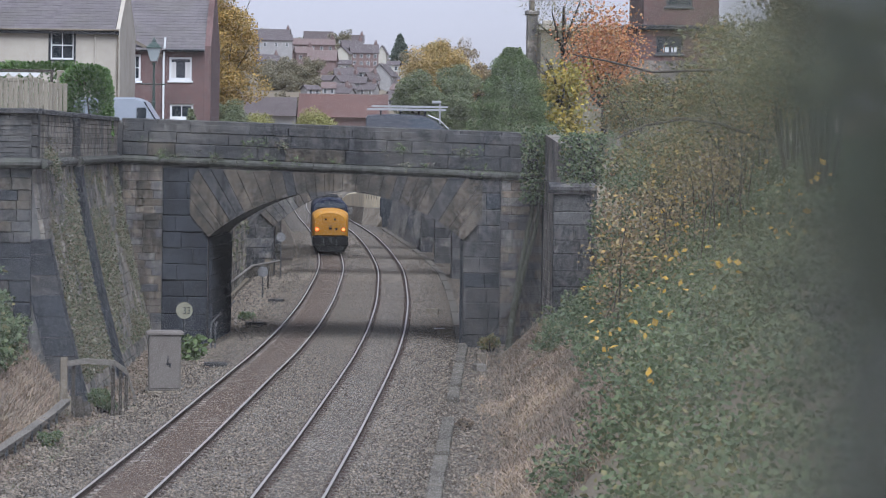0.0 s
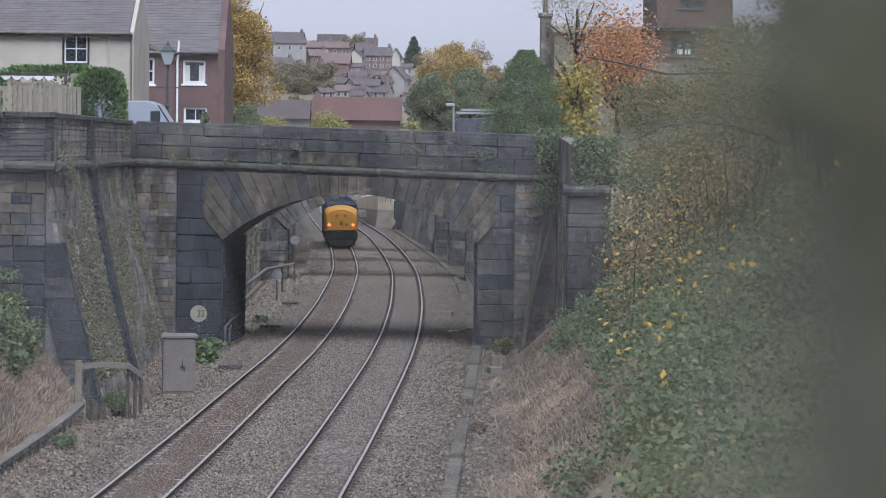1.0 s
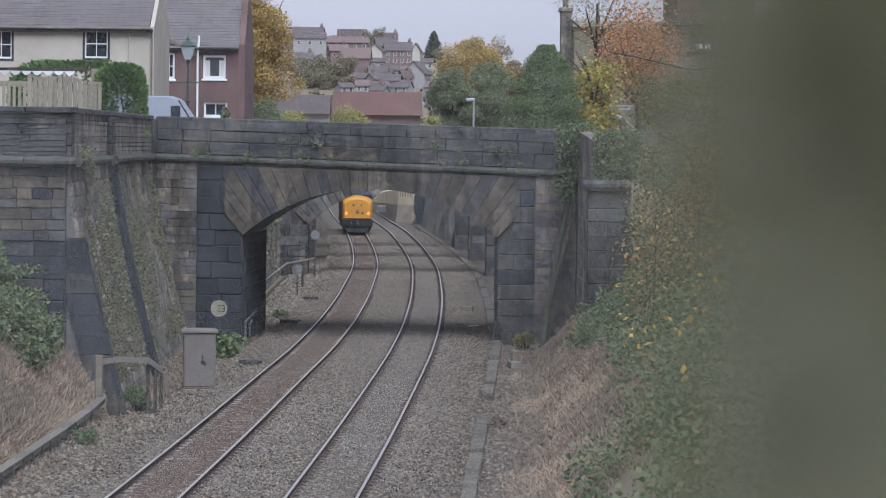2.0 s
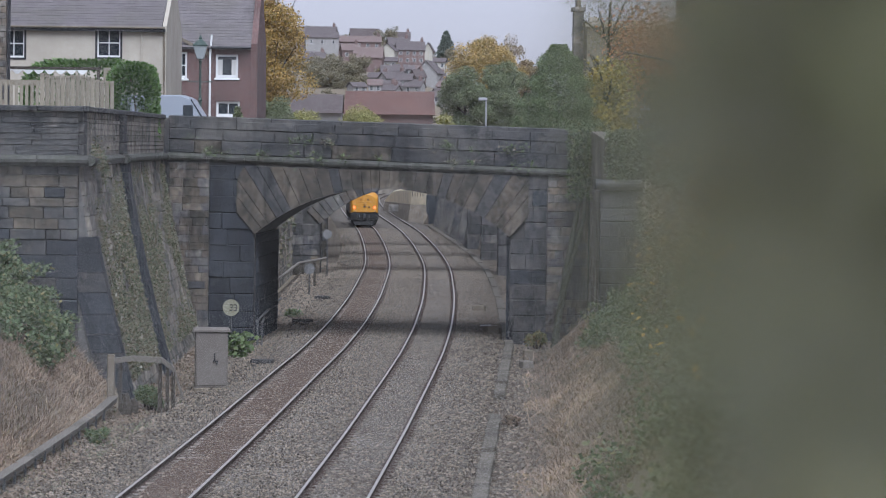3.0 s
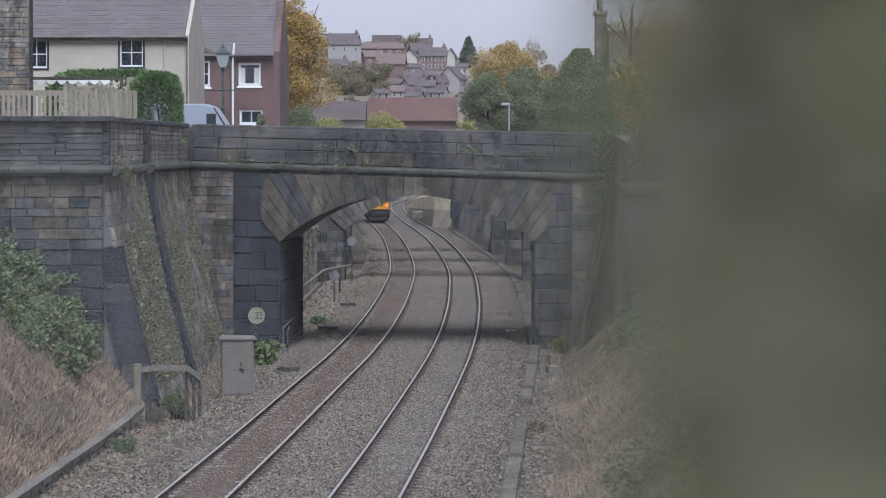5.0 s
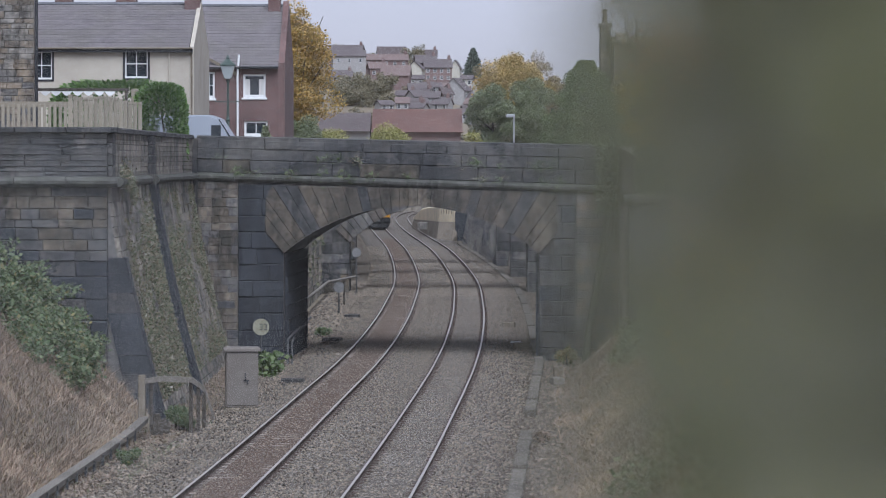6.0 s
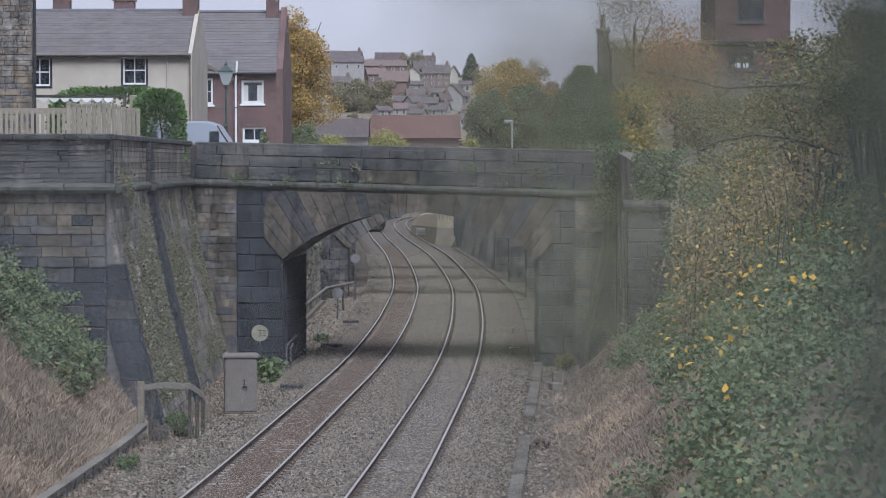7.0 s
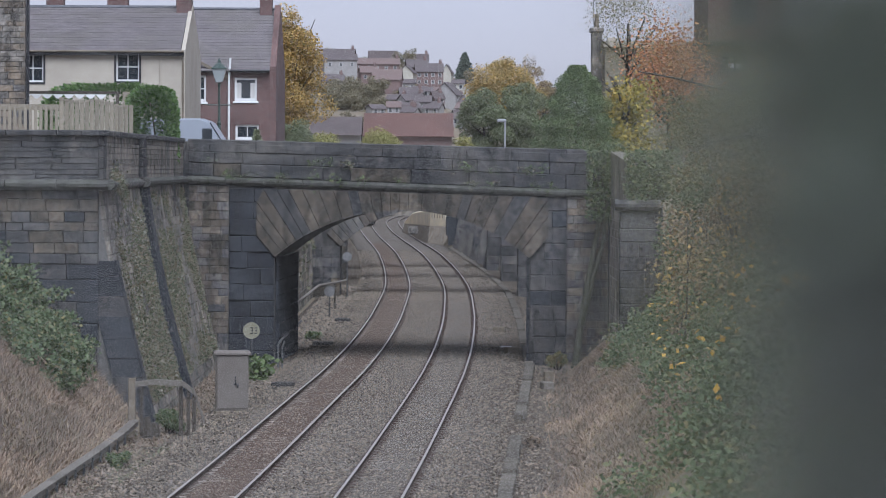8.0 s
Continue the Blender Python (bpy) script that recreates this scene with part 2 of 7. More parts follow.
LOCO_BLUE = surface("dark_blue_loco_paint", (0.012, 0.016, 0.033), (0.018, 0.024, 0.045), 3, 0.4, 0.0, local=True)
LOCO_YELLOW = surface("yellow_warning_panel", (0.40, 0.185, 0.02), (0.47, 0.225, 0.028), 2, 0.45, 0.0, local=True)
LOCO_BLACK = surface("sooty_underframe", (0.007, 0.007, 0.008), (0.021, 0.020, 0.019), 5, 0.8, 0.1, local=True)
LOCO_GLASS = glassy("loco_windscreen", (0.05, 0.058, 0.07), 0.15, 0.5)
TAIL_RED = shine("red_tail_lamp", (1.0, 0.075, 0.012), 2.4)
OLIVE_WALL = surface("olive_rendered_wall", (0.15, 0.135, 0.095), (0.21, 0.19, 0.135), 3, 0.9, 0.2, stain=(0.12, 0.105, 0.075), stain_scale=0.5)
# distance haze is mixed into these far house colours
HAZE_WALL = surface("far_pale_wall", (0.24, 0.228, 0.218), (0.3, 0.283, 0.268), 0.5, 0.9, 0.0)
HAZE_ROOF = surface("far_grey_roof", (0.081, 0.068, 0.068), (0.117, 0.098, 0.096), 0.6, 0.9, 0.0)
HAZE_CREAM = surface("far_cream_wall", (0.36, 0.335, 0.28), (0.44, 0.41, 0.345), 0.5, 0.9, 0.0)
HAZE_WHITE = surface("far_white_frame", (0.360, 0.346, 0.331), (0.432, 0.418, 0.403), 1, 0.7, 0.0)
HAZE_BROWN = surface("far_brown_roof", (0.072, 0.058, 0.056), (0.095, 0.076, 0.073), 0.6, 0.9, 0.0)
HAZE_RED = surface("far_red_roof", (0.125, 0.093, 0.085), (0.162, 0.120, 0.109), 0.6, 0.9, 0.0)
PALE_STONE = surface("pale_cream_stone", (0.590, 0.494, 0.336), (0.775, 0.659, 0.458), 3, 0.9, 0.2, stain=(0.468, 0.400, 0.292), stain_scale=0.5, stain_amt=0.6)
GROUND = surface("rough_grass_ground", (0.12, 0.1, 0.07), (0.21, 0.175, 0.125), 1.5, 0.95, 0.6, stain=(0.15, 0.115, 0.075), stain_scale=0.2)

L_GOLD = leafy("golden_autumn_leaf", [(0, (0.19, 0.135, 0.05)), (0.35, (0.40, 0.265, 0.085)), (0.7, (0.56, 0.375, 0.125)), (0.88, (0.30, 0.25, 0.09)), (1, (0.14, 0.13, 0.055))], 0.6, 0.3)
L_GOLD_DULL = leafy("dull_gold_leaf", [(0, (0.2, 0.165, 0.07)), (0.4, (0.38, 0.27, 0.1)), (0.75, (0.54, 0.37, 0.13)), (1, (0.22, 0.21, 0.09))], 0.6, 0.3)
L_FIR = leafy("far_fir_needle", [(0, (0.072, 0.090, 0.072)), (1, (0.120, 0.138, 0.106))])
L_ORANGE = leafy("orange_autumn_leaf", [(0, (0.291, 0.116, 0.057)), (0.5, (0.504, 0.215, 0.095)), (0.85, (0.515, 0.294, 0.114)), (1, (0.314, 0.210, 0.085))])
L_YELLOW_GREEN = leafy("yellow_green_leaf", [(0, (0.13, 0.135, 0.04)), (0.35, (0.3, 0.25, 0.06)), (0.75, (0.5, 0.37, 0.08)), (1, (0.15, 0.15, 0.05))])
L_GREEN = leafy("mid_green_leaf", [(0, (0.069, 0.094, 0.042)), (0.6, (0.131, 0.174, 0.076)), (1, (0.208, 0.246, 0.105))])
# leaf colour lightened for the haze over the trees beyond the road
L_DARK = leafy("dark_evergreen_leaf", [(0, (0.108, 0.125, 0.072)), (0.6, (0.180, 0.204, 0.114)), (1, (0.246, 0.264, 0.144))])
L_HEDGE = leafy("bright_hedge_leaf", [(0, (0.065, 0.118, 0.037)), (0.6, (0.126, 0.203, 0.065)), (1, (0.211, 0.288, 0.112))])
L_LIME = leafy("lime_shrub_leaf", [(0, (0.24, 0.235, 0.08)), (0.6, (0.38, 0.365, 0.14)), (1, (0.28, 0.25, 0.11))])
L_BRAMBLE = leafy("bramble_leaf", [(0, (0.075, 0.102, 0.054)), (0.5, (0.120, 0.151, 0.079)), (0.84, (0.169, 0.197, 0.104)), (0.95, (0.190, 0.171, 0.090)), (1, (0.259, 0.233, 0.105))])
L_RUST = leafy("rusty_brown_leaf", [(0, (0.132, 0.100, 0.066)), (0.5, (0.244, 0.172, 0.098)), (0.8, (0.367, 0.289, 0.143)), (1, (0.149, 0.156, 0.089))])
L_YELLOW = leafy("yellow_maple_leaf", [(0, (0.493, 0.310, 0.043)), (1, (0.610, 0.389, 0.085))])
L_STRAW = leafy("dry_grass_blade", [(0, (0.185, 0.133, 0.098)), (0.5, (0.344, 0.257, 0.185)), (0.85, (0.520, 0.401, 0.287)), (1, (0.179, 0.172, 0.102))], 0.8, 0.15)
L_BRACKEN = leafy("dead_bracken", [(0, (0.106, 0.084, 0.065)), (0.5, (0.195, 0.151, 0.115)), (0.9, (0.284, 0.222, 0.166)), (1, (0.142, 0.145, 0.082))], 0.8, 0.15)
L_NEAR = leafy("shaded_near_leaf", [(0, (0.070, 0.085, 0.068)), (0.5, (0.100, 0.117, 0.090)), (1, (0.135, 0.146, 0.105))], 0.7, 0.1)
L_OLIVE = leafy("olive_near_leaf", [(0, (0.144, 0.148, 0.081)), (0.5, (0.191, 0.192, 0.099)), (1, (0.264, 0.244, 0.124))], 0.7, 0.15)
# pale flakes of the veil added before the lens
L_VEIL = leafy("pale_veil_flake", [(0, (0.45, 0.44, 0.42)), (1, (0.6, 0.59, 0.565))], 0.8, 0.3)
L_IVY = leafy("ivy_leaf", [(0, (0.081, 0.090, 0.057)), (0.4, (0.144, 0.152, 0.092)), (0.7, (0.218, 0.196, 0.132)), (0.92, (0.184, 0.138, 0.098)), (1, (0.414, 0.402, 0.322))])
L_SCRUB = leafy("olive_scrub_leaf", [(0, (0.094, 0.103, 0.052)), (0.5, (0.155, 0.155, 0.076)), (0.82, (0.247, 0.201, 0.081)), (1, (0.276, 0.149, 0.063))])
L_FAR = leafy("far_woodland_leaf", [(0, (0.128, 0.125, 0.084)), (0.5, (0.205, 0.186, 0.124)), (1, (0.284, 0.235, 0.154))])


# ---- geometry helpers ----
class Geo:
    """Vertices and faces of one mesh."""

    def __init__(self):
        self.v, self.f = [], []

    def add(self, verts, faces):
        n = len(self.v)
        self.v += [tuple(p) for p in verts]
        self.f += [tuple(i + n for i in q) for q in faces]
        return self

    def box(self, x0, x1, y0, y1, z0, z1, m=None):
        p = [(x, y, z) for z in (z0, z1) for y in (y0, y1) for x in (x0, x1)]
        if m:
            p = [m @ Vector(q) for q in p]
        return self.add(p, [(0, 2, 3, 1), (4, 5, 7, 6), (0, 1, 5, 4), (2, 6, 7, 3), (0, 4, 6, 2), (1, 3, 7, 5)])

    def soft_box(self, x0, x1, y0, y1, z0, z1, b=0.03, m=None):
        """A box with chamfered edges all round."""
        c = Vector(((x0 + x1) / 2, (y0 + y1) / 2, (z0 + z1) / 2))
        h = Vector(((x1 - x0) / 2, (y1 - y0) / 2, (z1 - z0) / 2))
        bm = bmesh.new()
        bmesh.ops.create_cube(bm, size=2)
        for q in bm.verts:
            q.co = Vector((q.co.x * h.x, q.co.y * h.y, q.co.z * h.z)) + c
        bmesh.ops.bevel(bm, geom=list(bm.edges), offset=min(b, min(h) * 0.9), segments=1, affect="EDGES")
        bm.verts.index_update()
        vs = [m @ q.co if m else q.co.copy() for q in bm.verts]
        fs = [tuple(q.index for q in f.verts) for f in bm.faces]
        bm.free()
        return self.add(vs, fs)

    def prism(self, ring_a, ring_b):
        """Two matching rings, joined and capped."""
        n = len(ring_a)
        return self.add(list(ring_a) + list(ring_b),
                        [(i, (i + 1) % n, n + (i + 1) % n, n + i) for i in range(n)] + [tuple(range(n))[::-1], tuple(range(n, 2 * n))])

    def loft(self, rings, closed=True, caps=True):
        n = len(rings[0])
        faces = []
        for k in range(len(rings) - 1):
            for i in range(n if closed else n - 1):
                j = (i + 1) % n
                faces.append((k * n + i, k * n + j, (k + 1) * n + j, (k + 1) * n + i))
        if caps:
            faces += [tuple(range(n))[::-1], tuple(range((len(rings) - 1) * n, len(rings) * n))]
        return self.add([p for r in rings for p in r], faces)

    def tube(self, pts, radii, n=7):
        rings = []
        pts = [Vector(p) for p in pts]
        for i, p in enumerate(pts):
            d = (pts[min(i + 1, len(pts) - 1)] - pts[max(i - 1, 0)]).normalized()
            a = d.orthogonal().normalized() if abs(d.z) > 0.9 else d.cross(Vector((0, 0, 1))).normalized()
            b = d.cross(a)
            r = radii[i] if isinstance(radii, (list, tuple)) else radii
            rings.append([p + (a * math.cos(k * math.tau / n) + b * math.sin(k * math.tau / n)) * r for k in range(n)])
        return self.loft(rings)

    def lathe(self, prof, n=12, x=0, y=0, z=0):
        return self.loft([[(x + r * math.cos(k * math.tau / n), y + r * math.sin(k * math.tau / n), z + h) for k in range(n)] for r, h in prof])

    def mesh(self, name, smooth=False):
        me = bpy.data.meshes.new(name)
        me.from_pydata(self.v, [], self.f)
        if smooth:
            me.polygons.foreach_set("use_smooth", [True] * len(me.polygons))
        me.update()
        return me


def part(name, geo, material, parent, label="", smooth=False, kind=""):
    """Links one mesh object under a thing or a part."""
    me = geo if isinstance(geo, bpy.types.Mesh) else geo.mesh(name, smooth)
    if not me.materials:
        me.materials.append(material)
    ob = new(name, me)
    ob.parent = parent
    return tagged(ob, label, "", "", kind)


def thing(name, label, category, loc=(0, 0, 0), rz=0, group="", kind=""):
    ob = new(name)
    ob.matrix_basis = pose(*loc, 0, 0, rz)
    return tagged(ob, label, category, group, kind)


def single(name, geo, material, label, category, kind="", group="", smooth=False):
    me = geo if isinstance(geo, bpy.types.Mesh) else geo.mesh(name, smooth)
    me.materials.append(material)
    return tagged(new(name, me), label, category, group, kind)


def lerp(x, xs, ys):
    return float(np.interp(x, xs, ys))


def smooth_curve(x, xs, ys):
    """Catmull-Rom through the given stations."""
    i = max(0, min(len(xs) - 2, int(np.searchsorted(xs, x)) - 1))
    x0, x1 = xs[i], xs[i + 1]
    h = x1 - x0

    def slope(k):
        a, b = max(0, k - 1), min(len(xs) - 1, k + 1)
        return (ys[b] - ys[a]) / (xs[b] - xs[a])
    u = (x - x0) / h
    return (ys[i] * (2 * u**3 - 3 * u**2 + 1) + slope(i) * h * (u**3 - 2 * u**2 + u)
            + ys[i + 1] * (3 * u**2 - 2 * u**3) + slope(i + 1) * h * (u**3 - u**2))


LINE_Y = [-60, 70.2, 81.5, 101.5, 115.6, 134.3, 160.1, 198.2, 259.5, 330, 375.5, 415, 450, 520, 700]
GAPS = [3.71, 3.71, 3.71, 3.70, 3.62, 3.58, 3.58, 3.58, 3.62, 3.4, 3.3, 3.3, 3.4, 3.5, 3.6]
LINE_X = [-11.3, -5.31, -4.8, -3.98, -3.41, -2.92, -2.61, -2.68, -4.3, -7.3, -8.85, -9.4, -8.2, -2, 20]
GAP = 3.66


def line_x(y, track=0):
    return smooth_curve(y, LINE_Y, LINE_X) + (lerp(y, LINE_Y, GAPS) if track else 0.0)


def mid_x(y):
    return line_x(y) + GAP / 2


# ---- ground ----
def step(a, b, x):
    u = max(0.0, min(1.0, (x - a) / (b - a)))
    return u * u * (3 - 2 * u)


HILL_Y = [0, 456, 480, 940, 1000, 1080, 1140, 1200, 1250, 1280, 1320, 1380, 1520, 4000]
HILL_Z = [6.9, 7.0, 7.6, 10.5, 21.5, 27.5, 31.8, 35.0, 40.2, 44.5, 47.4, 51.0, 52.5, 52.5]


def upland(x, y):
    rise = lerp(y, HILL_Y, HILL_Z) - 6.9
    return 6.9 + rise * (1 - 0.6 * step(-0.01, 0.035, x / max(y, 100))) + (noise.noise((x * 0.02, y * 0.02, 0)) * 0.8 if y > 900 else 0)


def ground_z(x, y):
    r = x - mid_x(min(y, 690))
    top = upland(x, y)
    if y > 456:
        return top
    base = -0.28 - 0.1 * step(3.2, 5.5, abs(r))
    if r < 0:
        if 92.3 < y < 130:
            z = top if x < -11.2 else base
        elif 130 <= y < 204:
            z = top if x < -8.3 else base
        elif y >= 204:
            z = top if r < -7.0 else base
        else:
            z = base + max(0.0, -r - 5.9) * 1.0 + (0.25 * noise.noise((x * 0.7, y * 0.5, 3)) if r < -6.5 else 0)
    else:
        if 119.5 < y < 204:
            z = top if x > 6.9 else base
        elif y >= 204:
            z = top if r > 7.4 else base
        else:
            z = base + max(0.0, r - 6.3) * 0.85 + (0.25 * noise.noise((x * 0.7, y * 0.5, 7)) if r > 7 else 0)
    z = min(z, top)
    if x > -4 and y < 30:
        z = max(z, 5.9 - 0.5 * max(0.0, y - 3) - 1.5 * max(0.0, -1.0 - x))
    return z


def build_ground():
    xs = np.concatenate([np.linspace(-500, -60, 12), np.linspace(-50, -20, 8), np.arange(-18, 16, 0.5), np.linspace(17, 50, 10), np.linspace(60, 500, 12)])
    ys = np.concatenate([np.linspace(-120, -10, 8), np.arange(-5, 60, 2.5), np.arange(60, 140, 0.7), np.arange(140, 320, 3), np.linspace(325, 452, 24), np.array([455.9, 456.1]), np.linspace(460, 940, 24), np.linspace(955, 1520, 60), np.linspace(1600, 4000, 8)])
    nx, ny = len(xs), len(ys)
    g = Geo()
    g.v = [(float(x), float(y), ground_z(float(x), float(y))) for y in ys for x in xs]
    g.f = [(j * nx + i, j * nx + i + 1, (j + 1) * nx + i + 1, (j + 1) * nx + i) for j in range(ny - 1) for i in range(nx - 1)]
    return single("ground", g, GROUND, "rough grassy ground with a railway cutting through it", "ground", "structure", smooth=True)


build_ground()


def strip(y0, y1, dy, half, z, edge=None):
    """A raised bed that follows the line."""
    g = Geo()
    rings = []
    y = y0
    while y <= y1 + 1e-6:
        a, b = half(y)
        n = 9
        rings.append([(a, y, z - 0.35)] + [(a + (b - a) * k / n, y, z + 0.02 * noise.noise((a + (b - a) * k / n, y, 0)) - (0.12 if k in (0, n) else 0)) for k in range(n + 1)] + [(b, y, z - 0.35)])
        y += dy
    return g.loft(rings, closed=False, caps=False)


single("ballast_bed", strip(-55, 520, 1.5, lambda y: (mid_x(y) - 4.1, mid_x(y) + 4.4), -0.145), BALLAST,
       "grey stone ballast bed under two railway tracks", "ballast", "structure", smooth=True)


single("cess_path", strip(40, 330, 1.5, lambda y: (mid_x(y) - 6.6, mid_x(y) - 3.9), -0.3), CESS,
       "brown gritty path of stones and leaf litter beside the ballast", "path", "structure", smooth=True)
single("cess_path", strip(40, 330, 1.5, lambda y: (mid_x(y) + 4.2, mid_x(y) + 6.7), -0.29), CESS,
       "gritty path at the foot of the bank", "path", "structure", smooth=True)


def loose_stones(n, seed, y0, y1, reach, z, size, mat, name, label, skip=True):
    """Loose stones lying on the bed, each a small uneven octahedron."""
    rng = np.random.default_rng(seed)
    y = y0 + (y1 - y0) * rng.uniform(0, 1, n) ** 1.25
    mid = np.interp(y, np.arange(30, 300.0), [mid_x(q) for q in np.arange(30, 300.0)])
    x = mid + rng.uniform(reach[0], reach[1], n)
    if skip:
        keep = np.ones(n, bool)
        for k in range(2):
            tx = np.interp(y, np.arange(30, 300.0), [line_x(q, k) for q in np.arange(30, 300.0)])
            for off in (-0.752, 0.752):
                keep &= np.abs(x - tx - off) > 0.17
            keep &= ~((np.abs(x - tx) < 0.7) & (rng.uniform(0, 1, n) > (0.3 if k == 0 else 0.75)))
        x, y, n = x[keep], y[keep], int(keep.sum())
    s = size * rng.uniform(0.5, 1.4, n)
    o = np.array([(1, 0, 0), (0, 1, 0), (-1, 0, 0), (0, -1, 0), (0, 0, 0.8), (0, 0, -0.8)], float)
    v = o[None] * rng.uniform(0.6, 1.3, (n, 6, 1)) * s[:, None, None]
    a = rng.uniform(0, math.tau, n)
    c, sn = np.cos(a)[:, None], np.sin(a)[:, None]
    vx, vy = v[:, :, 0] * c - v[:, :, 1] * sn, v[:, :, 0] * sn + v[:, :, 1] * c
    zz = z + rng.uniform(-0.01, 0.02, n)
    v = np.stack([vx + x[:, None], vy + y[:, None], v[:, :, 2] + zz[:, None]], 2).reshape(-1, 3)
    f = np.array([(0, 1, 4), (1, 2, 4), (2, 3, 4), (3, 0, 4), (1, 0, 5), (2, 1, 5), (3, 2, 5), (0, 3, 5)])
    faces = (np.arange(n)[:, None, None] * 6 + f[None]).reshape(-1, 3)
    me = bpy.data.meshes.new(name)
    me.from_pydata(v.tolist(), [], faces.tolist())
    me.materials.append(mat)
    return tagged(new(name, me), label, "stones", kind="stuff")


loose_stones(80000, 81, 62, 190, (-4.3, 4.5), -0.137, 0.031, LOOSE, "ballast_stones", "loose grey and brown ballast stones")
loose_stones(12000, 84, 175, 275, (-4.3, 4.5), -0.135, 0.05, LOOSE, "ballast_stones", "loose ballast stones farther along the line")
loose_stones(1500, 86, 62, 130, (-7.6, -5.2), -0.31, 0.04, LOOSE, "cess_stones", "thin scatter of brown stones on the path", False)
loose_stones(7500, 82, 62, 165, (-5.5, -3.9), -0.3, 0.042, LOOSE, "cess_stones", "scattered pale stones and debris beside the line", False)
loose_stones(5000, 85, 130, 200, (-6.2, -3.9), -0.3, 0.07, LOOSE, "cess_stones", "brown stones and litter between the bridges", False)
loose_stones(7000, 87, 119, 200, (4.3, 7.4), -0.3, 0.05, LOOSE, "cess_stones", "brown stones along the foot of the far wall", False)
loose_stones(7000, 83, 62, 150, (4.2, 6.6), -0.29, 0.04, LOOSE, "cess_stones", "scattered stones along the foot of the bank", False)


# ---- railway tracks ----
def rail_geo(track, off, prof, y0=-50, y1=520):
    g, rings, y = Geo(), [], y0
    while y <= y1:
        x = line_x(y, track) + off
        rings.append([(x + a, y, b) for a, b in prof])
        y += 1.5 if y < 300 else 4
    return g.loft(rings)


RAIL_FOOT = [(-0.07, -0.15), (0.07, -0.15), (0.07, -0.135), (0.012, -0.12), (0.012, -0.045), (0.036, -0.035), (0.036, -0.006), (-0.036, -0.006), (-0.036, -0.035), (-0.012, -0.045), (-0.012, -0.12), (-0.07, -0.135)]
RAIL_HEAD = [(-0.034, -0.006), (0.034, -0.006), (0.03, 0.0), (-0.03, 0.0)]
tracks = []
for k in range(2):
    tr = thing("railway_track", "rusty railway track with polished rail heads on ballast", "railway track", group="railway tracks", kind="structure")
    tracks.append(tr)
    for off in (-0.752, 0.752):
        rail = part("rail", rail_geo(k, off, RAIL_FOOT), RAIL_SIDE, tr)
        part("rail_head", rail_geo(k, off, RAIL_HEAD), RAIL_TOP, rail, "shiny worn running surface")
    chairs = Geo()
    y = 60.0
    while y < 260:
        for off in (-0.752, 0.752):
            x = line_x(y, k) + off
            chairs.box(x - 0.17, x + 0.17, y - 0.06, y + 0.06, -0.165, -0.115)
        y += 0.7
    part("rail_chairs", chairs, RAIL_SIDE, tr, "rusty cast rail chairs", kind="stuff")


def bed_between(track, y0, y1, name, mat, label):
    g = strip(y0, y1, 1.0, lambda y: (line_x(y, track) - 0.69, line_x(y, track) + 0.69), -0.128)
    return single(name, g, mat, label, "ballast", "structure", smooth=True)


bed_between(1, 40, 300, "ballast_infill", BALLAST, "grey ballast filled in between the rails")
bed_between(0, 40, 300, "rusty_ballast", BALLAST_BROWN, "brown rust-stained ballast between the rails")


# ---- masonry ----
def stone_mesh(seed):
    """A unit stone: face to -y, worn and hollowed unevenly, with blunt arrises."""
    rng = random.Random(seed)
    j = lambda a: rng.uniform(-a, a)
    back = [(-0.5, 0.5, -0.5), (0.5, 0.5, -0.5), (0.5, 0.5, 0.5), (-0.5, 0.5, 0.5)]
    nx, nz = 4, 3
    us, ws = (-0.5, -0.17, 0.17, 0.5), (-0.5, 0.0, 0.5)
    side = [(u, -0.42 + j(0.03), w) for w in ws for u in us]
    front = []
    for w in ws:
        for u in us:
            in_u, in_w = 0.012 + rng.uniform(0, 0.03), 0.02 + rng.uniform(0, 0.05)
            front.append((u - math.copysign(in_u, u) * (abs(u) > 0.4) + j(0.02), -0.5 + j(0.04), w - math.copysign(in_w, w) * (abs(w) > 0.4) + j(0.03)))
    g = Geo()
    faces = []
    rim = [0, 1, 2, 3, 7, 11, 10, 9, 8, 4]
    S, F = 4, 4 + nx * nz
    for p, q in zip(rim, rim[1:] + rim[:1]):
        faces.append((S + p, S + q, F + q, F + p))
    for k in range(nz - 1):
        for i in range(nx - 1):
            c = F + k * nx + i
            faces.append((c, c + 1, c + 1 + nx, c + nx))
    faces += [(0, 1, S + 3, S + 2, S + 1, S + 0), (1, 2, S + 11, S + 7, S + 3), (2, 3, S + 8, S + 9, S + 10, S + 11), (3, 0, S + 0, S + 4, S + 8)]
    return g.add(back + side + front, faces)


STONE_SHAPES = [stone_mesh(k) for k in range(10)]
STONE_MESHES = {}


def stone_data(k, mat):
    key = (k, mat.name)
    if key not in STONE_MESHES:
        me = STONE_SHAPES[k].mesh("stone")
        me.materials.append(mat)
        STONE_MESHES[key] = me
    return STONE_MESHES[key]


def courses(rng, z0, z1, lo, hi):
    out, z = [], z0
    while z < z1 - 0.02:
        h = min(rng.uniform(lo, hi), z1 - z)
        if z1 - z - h < lo * 0.6:
            h = z1 - z
        out.append((z, h))
        z += h
    return out


